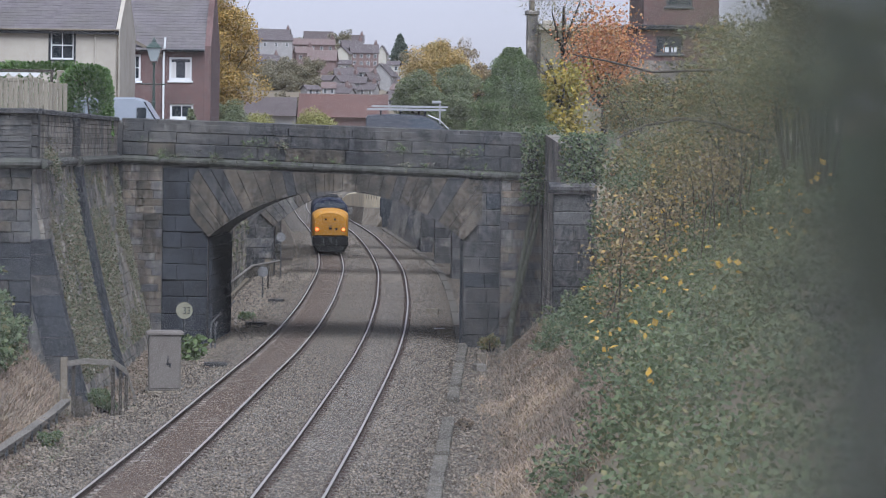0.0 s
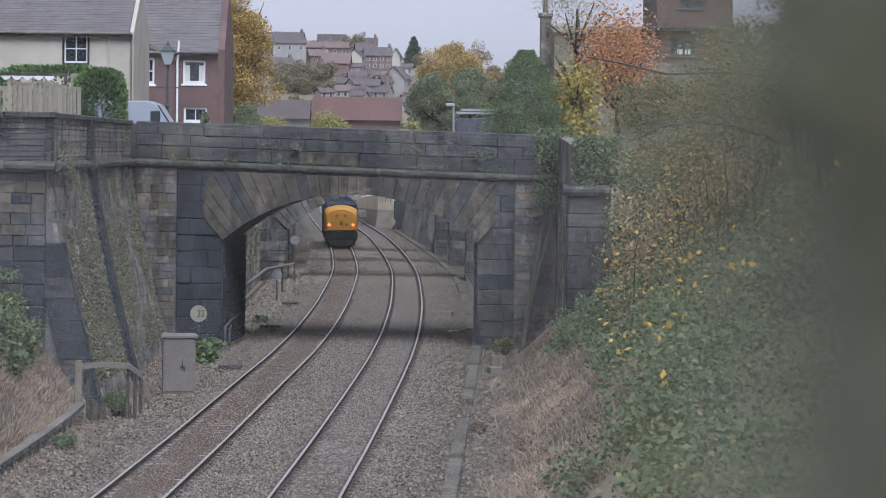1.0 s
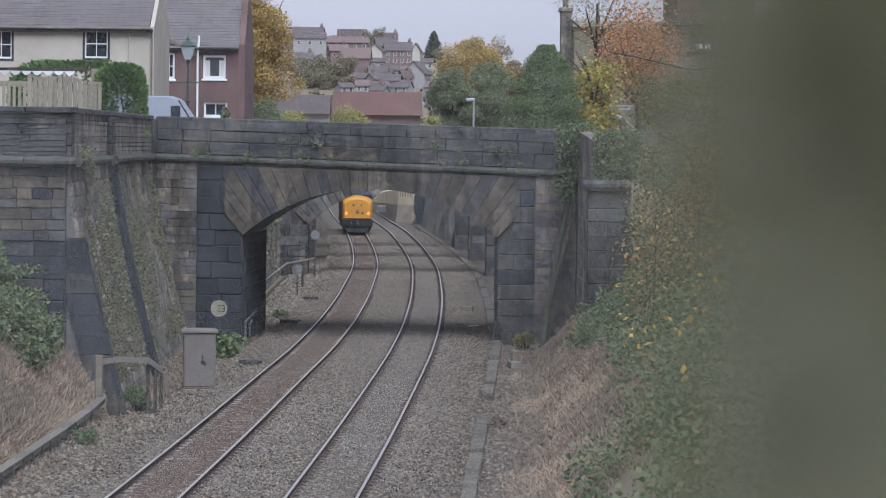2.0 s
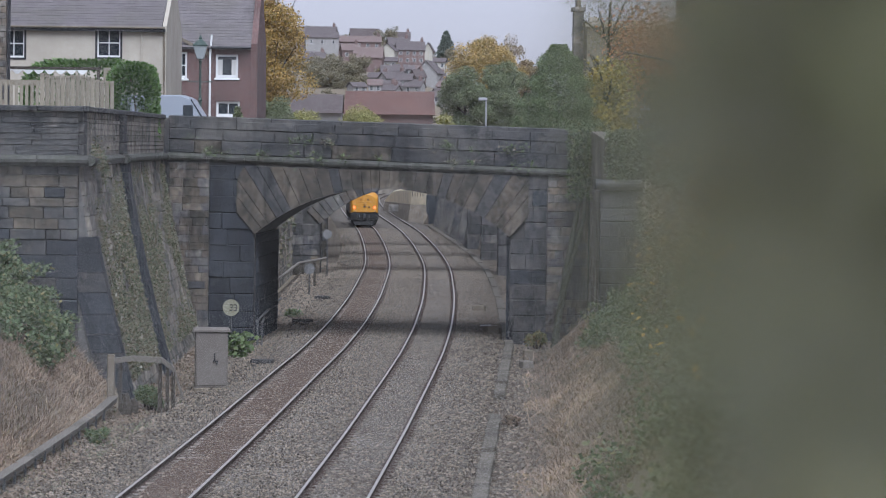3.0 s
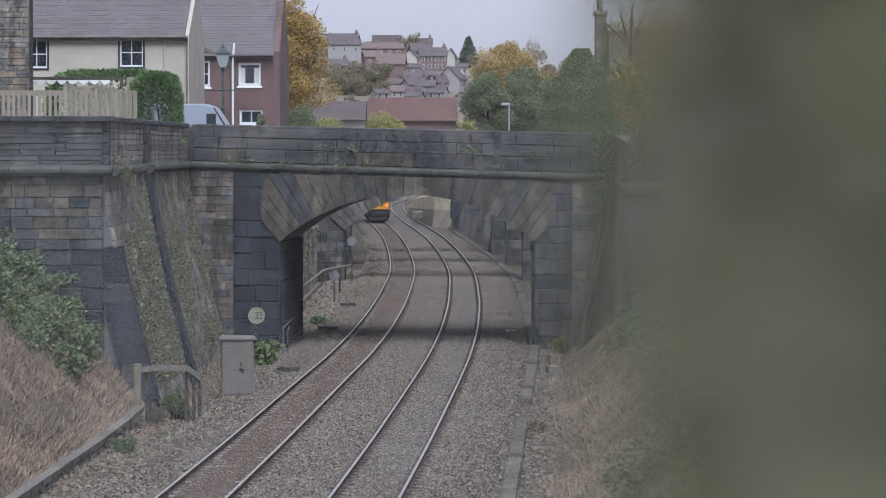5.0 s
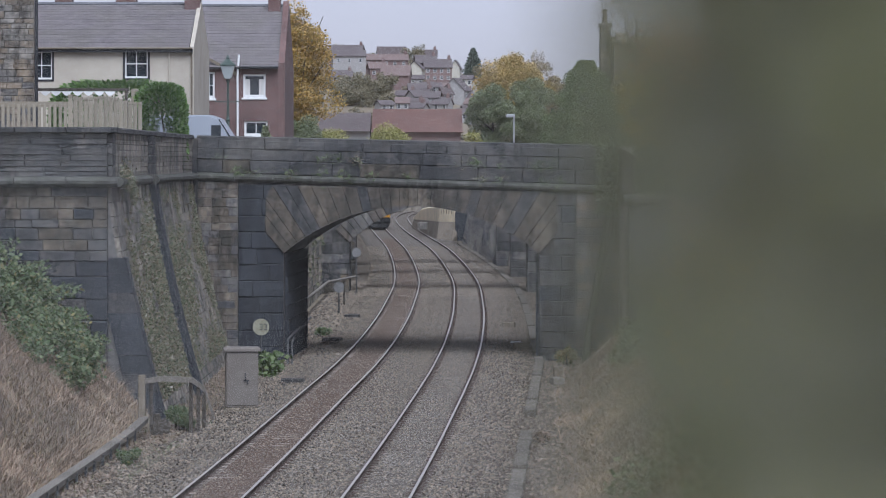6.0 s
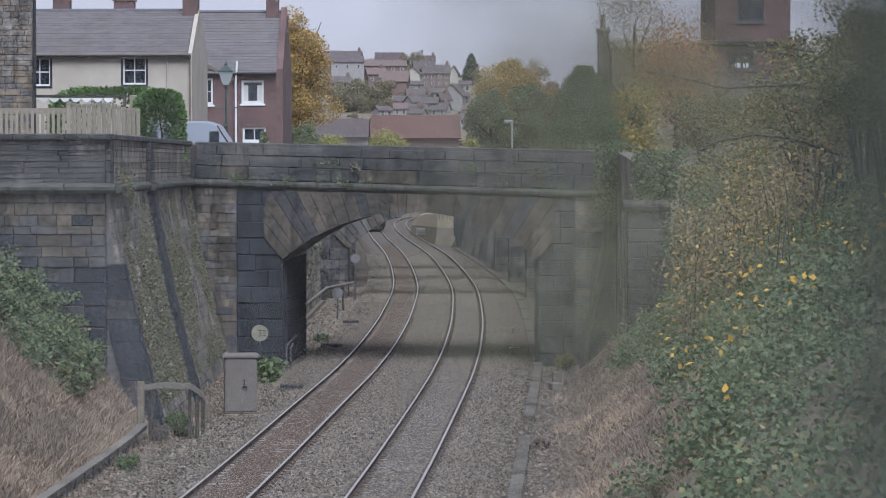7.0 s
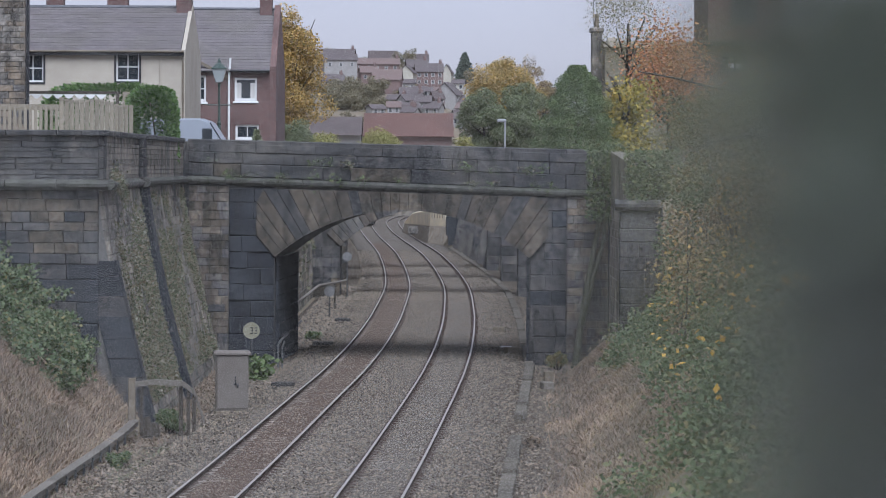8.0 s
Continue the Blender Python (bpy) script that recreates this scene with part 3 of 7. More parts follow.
def masonry(parent, o, u, width, z0, z1, lo=0.28, hi=0.4, lmin=0.4, lmax=0.9, mats=(None,), seed=1, depth=0.16, keep=None, lean=None, joined=None,
            top=None, proud=0.03, name="stone"):
    """Courses of stones on the vertical plane through o along u; the face looks to the right hand of u turned down (-n).
    top(s): height where the wall ends at s; lean(z): how far the face stands forward at height z."""
    rng = random.Random(seed)
    u = Vector(u).normalized()
    up = Vector((0, 0, 1))
    n_in = up.cross(u)
    o = Vector(o)
    count = 0
    for z, h in courses(rng, z0, z1, lo, hi):
        s = -rng.uniform(0, lmin) * 0.6
        while s < width - 0.02:
            ln = rng.uniform(lmin, lmax) * (1.3 if h > 0.5 else 1)
            a, b = max(s, 0.0), min(s + ln, width)
            if width - b < lmin * 0.4:
                b = width
            s += ln
            if b - a < 0.06:
                continue
            hh = h
            c = (a + b) / 2
            if top:
                hh = min(h, top(c) - z)
                if hh < 0.06:
                    continue
            if keep and not keep(c, z + hh / 2):
                continue
            mat = rng.choice(mats)
            fwd = (lean(z + hh / 2) if lean else 0) + rng.uniform(0, proud)
            p = o + u * c + up * (z + hh / 2) - n_in * (fwd - depth / 2 + 0.02)
            tilt = 0.0
            if lean:
                tilt = math.atan2(lean(z) - lean(z + hh), hh)
            m = Matrix.Translation(p) @ Matrix((u, n_in, up)).transposed().to_4x4() @ Matrix.Rotation(-tilt, 4, "X") @ Matrix.Diagonal((b - a - 0.014, depth, hh - 0.014, 1))
            k = rng.randrange(10)
            if joined is not None:
                sh = STONE_SHAPES[k]
                joined.add([m @ Vector(q) for q in sh.v], sh.f)
            else:
                ob = new(name, stone_data(k, mat))
                ob.parent = parent
                ob.matrix_basis = m
                count += 1
    return count


# ---- the near road bridge ----
BY, BY2, SKEW = 121.5, 129.5, 0.42
ARCH_L, ARCH_R, SPRING, CROWN = -6.38, 3.44, 3.85, 5.68
ARCH_C = (ARCH_L + ARCH_R) / 2
ARCH_HALF, ARCH_RISE = (ARCH_R - ARCH_L) / 2, CROWN - SPRING
ARCH_RAD = (ARCH_HALF**2 + ARCH_RISE**2) / (2 * ARCH_RISE)
ARCH_ZC = CROWN - ARCH_RAD


def string_z(x):
    return lerp(x, [-9.7, 6.4], [6.82, 6.32])


def coping_z(x):
    return lerp(x, [-9.7, 6.4], [8.40, 8.04])


def arch_core(l, r, spring, y0, y1, left, right, top, n=28, skew=0.0):
    """The body of an arch bridge with its barrel, as one solid."""
    half = (r - l) / 2
    c = (l + r) / 2
    rise = CROWN - SPRING if top is None else top[1]
    rad = (half**2 + rise**2) / (2 * rise)
    zc = spring + rise - rad
    g = Geo()
    ang = math.asin(half / rad)
    low = [(l, -0.6), (l, spring)] + [(c + rad * math.sin(-ang + 2 * ang * k / n), zc + rad * math.cos(-ang + 2 * ang * k / n)) for k in range(1, n)] + [(r, spring), (r, -0.6)]
    ztop = top[0]
    ups = [(left, -0.6)] + [(left, ztop(left))] + [(x, ztop(x)) for x, _ in low[2:-2]] + [(right, ztop(right)), (right, -0.6)]
    f = [(x, y0, z) for x, z in low] + [(x, y0, z) for x, z in ups]
    b = [(x + skew, y1, z) for x, z in low] + [(x, y1, z) for x, z in ups]
    nl = len(low)
    q = []
    tot = 2 * nl
    for i in range(nl - 1):
        q.append((i, i + 1, nl + i + 1, nl + i))
        q.append((tot + i, tot + nl + i, tot + nl + i + 1, tot + i + 1))
        q.append((i, tot + i, tot + i + 1, i + 1))
        q.append((nl + i, nl + i + 1, tot + nl + i + 1, tot + nl + i))
    q += [(0, nl, tot + nl, tot), (nl - 1, tot + nl - 1, tot + 2 * nl - 1, 2 * nl - 1)]
    return g.add(f + b, q)


def voussoirs(parent, y, c, rad, zc, ang, n, reach, mats, seed, depth=0.5, proud=0.05, gap=0.0005, e=0.008):
    """The ring of wedge stones on the face of an arch, each one a piece."""
    rng = random.Random(seed)
    wide = [rng.uniform(0.75, 1.25) for k in range(n)]
    turn = -ang
    for k in range(n):
        a0 = turn + gap
        turn += 2 * ang * wide[k] / sum(wide)
        a1 = turn - gap
        r1 = rng.uniform(0.985, 1.0)
        l0, l1 = reach(a0) * r1, reach(a1) * r1
        pr = proud + rng.uniform(0, 0.04)

        def at(a, r, yy):
            return (c + r * math.sin(a), yy, zc + r * math.cos(a))
        ring = lambda yy, t: [at(a0 + t / rad, rad + t * 0.3, yy), at(a1 - t / rad, rad + t * 0.3, yy), at(a1 - t / rad, rad + l1 - t, yy), at(a0 + t / rad, rad + l0 - t, yy)]
        g = Geo().loft([ring(y + depth, 0), ring(y - pr + 0.03, 0), ring(y - pr, e)])
        part("voussoir", g, rng.choice(mats), parent)


def build_bridge():
    br = thing("road_bridge", "soot-blackened sandstone arch bridge carrying a road over the railway", "bridge", kind="structure")
    # vault and backing have a darker colour than most face stones
    part("bridge_core", arch_core(ARCH_L, ARCH_R, SPRING, BY, BY2, -11.4, 8.6, (lambda x: string_z(x) + 0.1, ARCH_RISE), skew=SKEW), SOFFIT, br, "dark stone vault")
    deck = Geo().box(-60, 60, BY + 0.6, BY2 - 0.6, 6.6, 6.98)
    single("road", deck, ASPHALT, "dark asphalt road over the bridge", "road", "structure")

    def reach(a):
        # the wedge stones grow from the crown towards the springing
        z_lim = string_z(ARCH_C + ARCH_RAD * math.sin(a)) - 0.2
        full = (z_lim - ARCH_ZC) / math.cos(a) - ARCH_RAD
        # and end on the upright joint of the quoins
        upright = (ARCH_HALF + 0.72) / max(abs(math.sin(a)), 0.05) - ARCH_RAD
        return max(0.5, min(full, upright))
    ang = math.asin(ARCH_HALF / ARCH_RAD)
    voussoirs(br, BY, ARCH_C, ARCH_RAD, ARCH_ZC, ang, 27, reach, (STONE_OLIVE, STONE_OLIVE, STONE_OLIVE, STONE_DARK), 4, proud=0.13)

    def outside(x, z):
        # stones of the face keep clear of the opening and of the wedge stones
        dx, dz = x - ARCH_C, z - ARCH_ZC
        r = math.hypot(dx, dz)
        if z < SPRING - 0.1 and ARCH_L < x < ARCH_R:
            return False
        a = math.atan2(dx, dz)
        if abs(a) <= ang + 0.02:
            full = reach(max(-ang, min(ang, a)))
            return r > ARCH_RAD + max(full - 1.0, min(full - 0.3, 0.75))
        return True
    lim = lambda base: (lambda s: string_z(base + s) - 0.02)
    # big dark quoins of both piers
    masonry(br, (-8.15, BY, 0), (1, 0, 0), 1.75, -0.4, 6.5, 0.58, 0.68, 0.7, 1.05, (STONE_SOOT,), 11, 0.3, keep=lambda s, z: outside(-8.15 + s, z), top=lim(-8.15), proud=0.06)
    masonry(br, (3.46, BY, 0), (1, 0, 0), 1.4, -0.4, 6.5, 0.56, 0.66, 0.6, 0.85, (STONE_DARK, STONE_DARK, STONE_SOOT), 12, 0.3, keep=lambda s, z: outside(3.46 + s, z), top=lim(3.46), proud=0.06)
    masonry(br, (-9.7, BY, 0), (1, 0, 0), 1.54, -0.4, 6.6, 0.26, 0.36, 0.3, 0.75, (STONE, STONE_BROWN, STONE_OLIVE), 13, top=lim(-9.7), proud=0.05)
    masonry(br, (4.87, BY, 0), (1, 0, 0), 1.6, -0.4, 6.6, 0.26, 0.36, 0.3, 0.75, (STONE, STONE_BROWN), 14, top=lim(4.87), proud=0.05)
    masonry(br, (-6.4, BY, 0), (1, 0, 0), 9.85, 4.0, 6.8, 0.3, 0.4, 0.4, 0.8, (STONE,), 15, keep=lambda s, z: outside(-6.4 + s, z), top=lim(-6.4))
    # inner walls of the passage
    inner = Geo()
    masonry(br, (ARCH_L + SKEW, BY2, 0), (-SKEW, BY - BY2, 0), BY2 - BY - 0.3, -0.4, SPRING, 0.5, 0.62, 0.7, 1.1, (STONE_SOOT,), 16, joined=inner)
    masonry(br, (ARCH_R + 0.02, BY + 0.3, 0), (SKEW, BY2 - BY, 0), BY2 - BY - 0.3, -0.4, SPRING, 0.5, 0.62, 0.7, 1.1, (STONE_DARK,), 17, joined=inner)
    # the lining takes the darkest stone colour, darker than most outer stones
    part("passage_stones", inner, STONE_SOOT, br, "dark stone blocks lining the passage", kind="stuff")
    # string course: a half-round moulding under the parapet
    prof = [(0.1, -0.16), (-0.12, -0.14), (-0.2, -0.05), (-0.21, 0.04), (-0.15, 0.12), (0.0, 0.16), (0.1, 0.16)]
    xs = np.linspace(-9.75, 6.5, 12)
    for i in range(len(xs) - 1):
        a, b = xs[i] + 0.008, xs[i + 1] - 0.008
        g = Geo().loft([[(x, BY + p, string_z(x) + q) for p, q in prof] for x in (a, b)])
        part("string_course_stone", g, MOSSY_STONE, br)
    # parapet
    core = Geo().prism([(-9.7, BY + 0.14, string_z(-9.7)), (6.4, BY + 0.14, string_z(6.4)), (6.4, BY + 0.14, coping_z(6.4) - 0.15), (-9.7, BY + 0.14, coping_z(-9.7) - 0.15)],
                       [(-9.7, BY + 0.5, string_z(-9.7)), (6.4, BY + 0.5, string_z(6.4)), (6.4, BY + 0.5, coping_z(6.4) - 0.15), (-9.7, BY + 0.5, coping_z(-9.7) - 0.15)])
    part("parapet_core", core, MORTAR, br)
    rng = random.Random(21)
    for c in range(3):
        x = -9.72
        while x < 6.35:
            ln = min(rng.uniform(0.7, 2.3), 6.42 - x)
            z0 = string_z(x + ln / 2) + 0.16
            z1 = coping_z(x + ln / 2) - 0.16
            frac = (0.0, 0.4, 0.74, 1.0)
            h = (z1 - z0) * (frac[c + 1] - frac[c])
            ob = new("parapet_stone", stone_data(rng.randrange(10), rng.choice((STONE_DARK, STONE_DARK, STONE_DARK, STONE_DARK, STONE_OLIVE))))
            ob.parent = br
            ob.matrix_basis = pose(x + ln / 2, BY + 0.1 - rng.uniform(0, 0.035), z0 + (z1 - z0) * frac[c] + h / 2, 0, 1.3, 0) @ Matrix.Diagonal((ln - 0.016, 0.3, h - 0.016, 1))
            x += ln
    x = -9.75
    while x < 6.4:
        ln = min(rng.uniform(1.0, 1.6), 6.45 - x)
        a, b = x + 0.008, x + ln - 0.008
        sec = [(-0.06, -0.17), (0.6, -0.17), (0.6, -0.03), (0.27, 0.0), (-0.06, -0.04)]
        part("coping_stone", Geo().loft([[(q, BY + p, coping_z(q) + w) for p, w in sec] for q in (a, b)]), STONE_DARK, br)
        x += ln
    part("corner_block", Geo().soft_box(-10.6, -9.66, BY + 0.03, BY + 0.62, 6.5, 8.3, 0.03), STONE_DARK, br)
    far = Geo().box(-30, 30, BY2 - 0.5, BY2 - 0.05, 6.3, 7.85)
    part("far_parapet", far, STONE_STUFF, br)
    return br


bridge = build_bridge()


# ---- left wing wall and the frontal wall ----
def batter(z):
    return max(0.0, (6.6 - z)) ** 1.25 * 0.135


def build_wing():
    wg = thing("wing_wall", "tall battered sandstone wing wall with buttresses and ivy, blackened by soot", "retaining wall", kind="structure")
    x0 = -9.95
    core = Geo()
    rings = []
    for y in (92.3, 121.5):
        rings.append([(x0 + batter(z) - 0.1, y, z) for z in (-0.6, 0.5, 1.6, 2.8, 4, 5.2, 6.6, 8.2)] + [(-12.2, y, 8.2), (-12.2, y, -0.6)])
    part("wing_core", core.loft(rings), MORTAR, wg)
    stones = Geo()
    masonry(wg, (x0, 92.3, 0), (0, 1, 0), 29.2, -0.4, 6.65, 0.3, 0.42, 0.45, 1.0, (STONE,), 31, joined=stones, lean=batter, proud=0.06)
    masonry(wg, (x0, 92.3, 0), (0, 1, 0), 29.2, 6.95, 8.25, 0.13, 0.2, 5.0, 12.0, (STONE,), 32, joined=stones)
    part("wing_stones", stones, STONE_STUFF, wg, "coursed rubble stones", kind="stuff")
    for ya, yb, pr in ((92.2, 93.0, 0.14), (103.5, 104.7, 0.3)):
        rng = random.Random(int(ya))
        for z, h in courses(rng, -0.4, 4.6 if ya < 100 else 6.66, 0.4, 0.65):
            f = lambda zz: x0 + batter(zz) + pr
            g = Geo().loft([[(f(z) - 0.9, y, z + 0.01), (f(z), y, z + 0.01), (f(z + h), y, z + h - 0.01), (f(z + h) - 0.9, y, z + h - 0.01)] for y in (ya, yb)])
            part("buttress_stone", g, STONE_SOOT if ya > 100 or rng.random() < 0.85 else STONE_DARK, wg)
        for z, h in courses(rng, 6.97, 8.24, 0.3, 0.36):
            part("pilaster_stone", Geo().soft_box(x0 - 0.6, x0 + pr * 0.6 + rng.uniform(0, 0.02), ya, yb, z + 0.008, z + h - 0.008, 0.02), STONE_DARK, wg)
    prof = [(-0.1, -0.16), (0.14, -0.14), (0.24, -0.05), (0.25, 0.04), (0.17, 0.12), (0.0, 0.16), (-0.1, 0.16)]
    ys = [91.9, 93.7, 97, 100.2, 103.4, 105.3, 109, 113, 117.2, 121.4]
    for a, b in zip(ys, ys[1:]):
        pr = 0.2 if (a, b) in ((91.9, 93.7), (103.4, 105.3)) else 0
        part("string_course_stone", Geo().loft([[(x0 + p + pr, y, 6.81 + q) for p, q in prof] for y in (a + 0.01, b - 0.01)]), MOSSY_STONE, wg)
    for a, b in zip(ys, ys[1:]):
        part("coping_stone", Geo().soft_box(x0 - 0.55, x0 + 0.12, a + 0.01, b - 0.01, 8.24, 8.41, 0.03), STONE_DARK, wg)
    # the wall that turns away from the line at the corner
    part("front_core", Geo().box(-40, -10.05, 92.2, 92.9, -0.5, 8.22), MORTAR, wg)
    masonry(wg, (-16.5, 92.1, 0), (1, 0, 0), 6.5, 4.5, 6.66, 0.2, 0.38, 0.35, 1.1, (STONE_DARK, STONE_OLIVE, STONE_DARK, STONE_OLIVE, STONE_DARK, STONE_SOOT), 33, depth=0.25, proud=0.07)
    masonry(wg, (-16.5, 92.1, 0), (1, 0, 0), 6.5, 1.5, 4.5, 0.52, 0.68, 0.9, 1.9, (STONE_DARK, STONE_DARK, STONE_SOOT), 35, depth=0.25, proud=0.05)
    masonry(wg, (-16.5, 92.1, 0), (1, 0, 0), 6.5, 6.96, 8.24, 0.11, 0.18, 0.8, 2.4, (STONE_DARK,), 34, depth=0.25)
    for a, b in zip((-16.5, -14.6, -12.7, -11.2), (-14.6, -12.7, -11.2, -9.68)):
        part("string_course_stone", Geo().loft([[(x, 92.0 - p, 6.81 + q) for p, q in prof] for x in (a + 0.01, b - 0.01)]), MOSSY_STONE, wg)
        part("coping_stone", Geo().soft_box(a + 0.01, b - 0.01, 91.95, 92.6, 8.24, 8.41, 0.03), STONE_DARK, wg)
    return wg


build_wing()


# ---- right wing wall with its end pillar ----
def build_right_wing():
    wg = thing("wing_wall", "dark sandstone wing wall ending in a capped pillar, half hidden by scrub", "retaining wall", kind="structure")
    part("wing_core", Geo().box(6.6, 7.6, 107.6, 121.4, -0.5, 6.3), MORTAR, wg)
    st = Geo()
    masonry(wg, (6.55, 121.4, 0), (0, -1, 0), 13.4, -0.4, 6.2, 0.3, 0.42, 0.45, 0.95, (STONE,), 41, joined=st)
    part("wing_stones", st, STONE_STUFF, wg, "coursed rubble stones", kind="stuff")
    part("pillar_core", Geo().box(6.15, 7.35, 107.1, 108.1, -0.5, 5.9), MORTAR, wg)
    masonry(wg, (6.08, 107.05, 0), (1, 0, 0), 1.3, 0.2, 5.9, 0.45, 0.6, 0.6, 1.3, (STONE_DARK,), 42, depth=0.3)
    prof = [(0.1, -0.18), (-0.12, -0.16), (-0.2, -0.05), (-0.21, 0.05), (-0.15, 0.14), (0.0, 0.19), (0.9, 0.19), (0.9, -0.18)]
    part("pillar_cap", Geo().loft([[(x, 107.0 + p, 6.1 + q) for p, q in prof] for x in (5.92, 7.5)]), STONE, wg)
    part("wing_parapet", Geo().prism([(6.5, 108, 6.25), (7.0, 108, 6.25), (7.0, 121.6, 6.25), (6.5, 121.6, 6.25)], [(6.5, 108, 7.5), (7.0, 108, 7.5), (7.0, 121.6, 8.0), (6.5, 121.6, 8.0)]), STONE_STUFF, wg)
    ps = Geo()
    masonry(wg, (6.42, 108.0, 0), (1, 0, 0), 1.4, 6.3, 7.9, 0.28, 0.36, 0.4, 0.8, (STONE,), 43, joined=ps)
    part("parapet_stones", ps, STONE_DARK, wg, kind="stuff")
    return wg


build_right_wing()


# ---- the farther bridge and walls seen through the arch ----
FAR_SPRING, FAR_RISE = 2.6, 2.25


def build_strut_arch(y0, y1, l, r, seed, label, name="strut_arch"):
    """One of the slender arches that prop the cutting walls apart, with its two block-built piers."""
    fb = thing(name, label, "arch", group="strut arches", kind="structure")
    half, c = (r - l) / 2, (l + r) / 2
    rad = (half**2 + FAR_RISE**2) / (2 * FAR_RISE)
    zc, ang = FAR_SPRING + FAR_RISE - rad, math.asin(half / rad)
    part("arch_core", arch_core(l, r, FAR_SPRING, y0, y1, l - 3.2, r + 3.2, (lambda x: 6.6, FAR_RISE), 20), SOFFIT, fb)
    voussoirs(fb, y0, c, rad, zc, ang, 29, lambda a: 1.1, (STONE, STONE_BROWN, STONE_BROWN, STONE), seed, proud=0.12, gap=0.0016, e=0.025)
    masonry(fb, (l - 3.2, y0, 0), (1, 0, 0), 3.2, -0.4, 6.5, 0.5, 0.66, 0.7, 1.3, (STONE, STONE_OLIVE, STONE_DARK), seed + 1, keep=lambda s, z: z < FAR_SPRING or s < 3.2 - 0.75 - (z - FAR_SPRING) * 0.2, proud=0.07, depth=0.3)
    masonry(fb, (r, y0, 0), (1, 0, 0), 1.3, -0.4, FAR_SPRING + 0.1, 0.5, 0.7, 1.2, 1.4, (STONE, STONE_DARK), seed + 2, proud=0.07, depth=0.3)
    masonry(fb, (r + 0.7, y0, 0), (1, 0, 0), 2.4, FAR_SPRING, 6.5, 0.5, 0.66, 0.7, 1.3, (STONE_DARK, STONE_OLIVE), seed + 3, proud=0.07, depth=0.3)
    return fb


build_strut_arch(184.0, 186.6, -5.85, 4.55, 51, "soot-dark sandstone arch spanning the cutting beyond the road bridge", "far_bridge")
build_strut_arch(208.5, 210.6, -6.2, 4.02, 151, "slender stone arch propping the cutting walls apart")
build_strut_arch(229.5, 231.4, -7.0, 3.4, 251, "slender stone arch farther along the cutting")


def build_side_walls():
    lw = thing("retaining_wall", "overgrown stone retaining wall beside the track between the bridges", "retaining wall", kind="structure")
    part("wall_core", Geo().box(-8.4, -7.6, BY2 + 0.02, 194.9, -0.5, 6.95), MORTAR, lw)
    st = Geo()
    masonry(lw, (-7.55, 194.8, 0), (0, -1, 0), 65, -0.4, 6.9, 0.4, 0.55, 0.7, 1.3, (STONE,), 61, joined=st)
    part("wall_stones", st, STONE_STUFF, lw, kind="stuff")
    cut_x = lambda y: mid_x(y) - 6.1
    far_st = Geo()
    ys = list(range(187, 340, 9))
    part("far_wall", Geo().loft([[(cut_x(y), y, -0.5), (cut_x(y), y, 6.9), (cut_x(y) - 0.8, y, 6.9), (cut_x(y) - 0.8, y, -0.5)] for y in ys]), MORTAR, lw)
    for ya, yb in zip(ys, ys[1:]):
        masonry(lw, (cut_x(yb) + 0.03, yb, 0), (cut_x(ya) - cut_x(yb), ya - yb, 0), math.hypot(cut_x(ya) - cut_x(yb), ya - yb), -0.4, 6.9, 0.45, 0.65, 0.8, 1.6, (STONE,), 160 + ya, joined=far_st)
    part("far_wall_stones", far_st, STONE_STUFF, lw, kind="stuff")
    rw = thing("retaining_wall", "dark stone retaining wall with raking buttresses beyond the bridges", "retaining wall", kind="structure")
    part("wall_core", Geo().box(6.3, 7.2, BY2 + 0.02, 194.9, -0.5, 6.95), MORTAR, rw)
    st = Geo()
    masonry(rw, (6.28, BY2 + 0.1, 0), (0, 1, 0), 65, -0.4, 6.9, 0.4, 0.55, 0.7, 1.3, (STONE,), 62, joined=st)
    part("wall_stones", st, STONE_STUFF, rw, kind="stuff")
    w = Geo().prism([(4.6, 218, -0.5), (1.6, 300, -0.5), (3.0, 300, -0.5), (6.0, 218, -0.5)], [(5.6, 218, 6.2), (2.6, 300, 6.2), (3.6, 300, 6.2), (6.6, 218, 6.2)])
    part("far_wall", w, STONE_STUFF, rw)
    for k in range(6):
        y = 232 + 11 * k
        x = 4.1 - (y - 218) * 3 / 82
        g = Geo().loft([[(x - 0.5, y, -0.4), (x + 0.9, y, -0.4), (x + 0.9, y + 1.3, -0.4), (x - 0.5, y + 1.3, -0.4)],
                        [(x + 0.75, y, 5.6), (x + 1.6, y, 5.6), (x + 1.6, y + 1.3, 5.6), (x + 0.75, y + 1.3, 5.6)]])
        part("buttress", g, STONE, rw)
    # pale walled platform end where the line swings away
    ab = thing("stone_abutment", "low stone wall with a pale rendered upper face beside the far curve", "abutment", kind="structure")
    plan = [(0.45, 300), (-1.0, 303), (-2.2, 318), (-3.0, 334), (-4.0, 350)]
    tops, feet = (3.05, 2.95, 2.65, 2.23, 1.1), (1.5, 1.45, 1.28, 1.03, 0.8)
    band = [[(x, y, b), (x, y, t - 0.12), (x + 0.1, y + 0.12, t), (x + 0.75, y + 0.5, t), (x + 0.75, y + 0.5, b)] for (x, y), t, b in zip(plan, tops, feet)]
    part("pale_band", Geo().loft(band), PALE_STONE, ab, "pale cream rendered face")
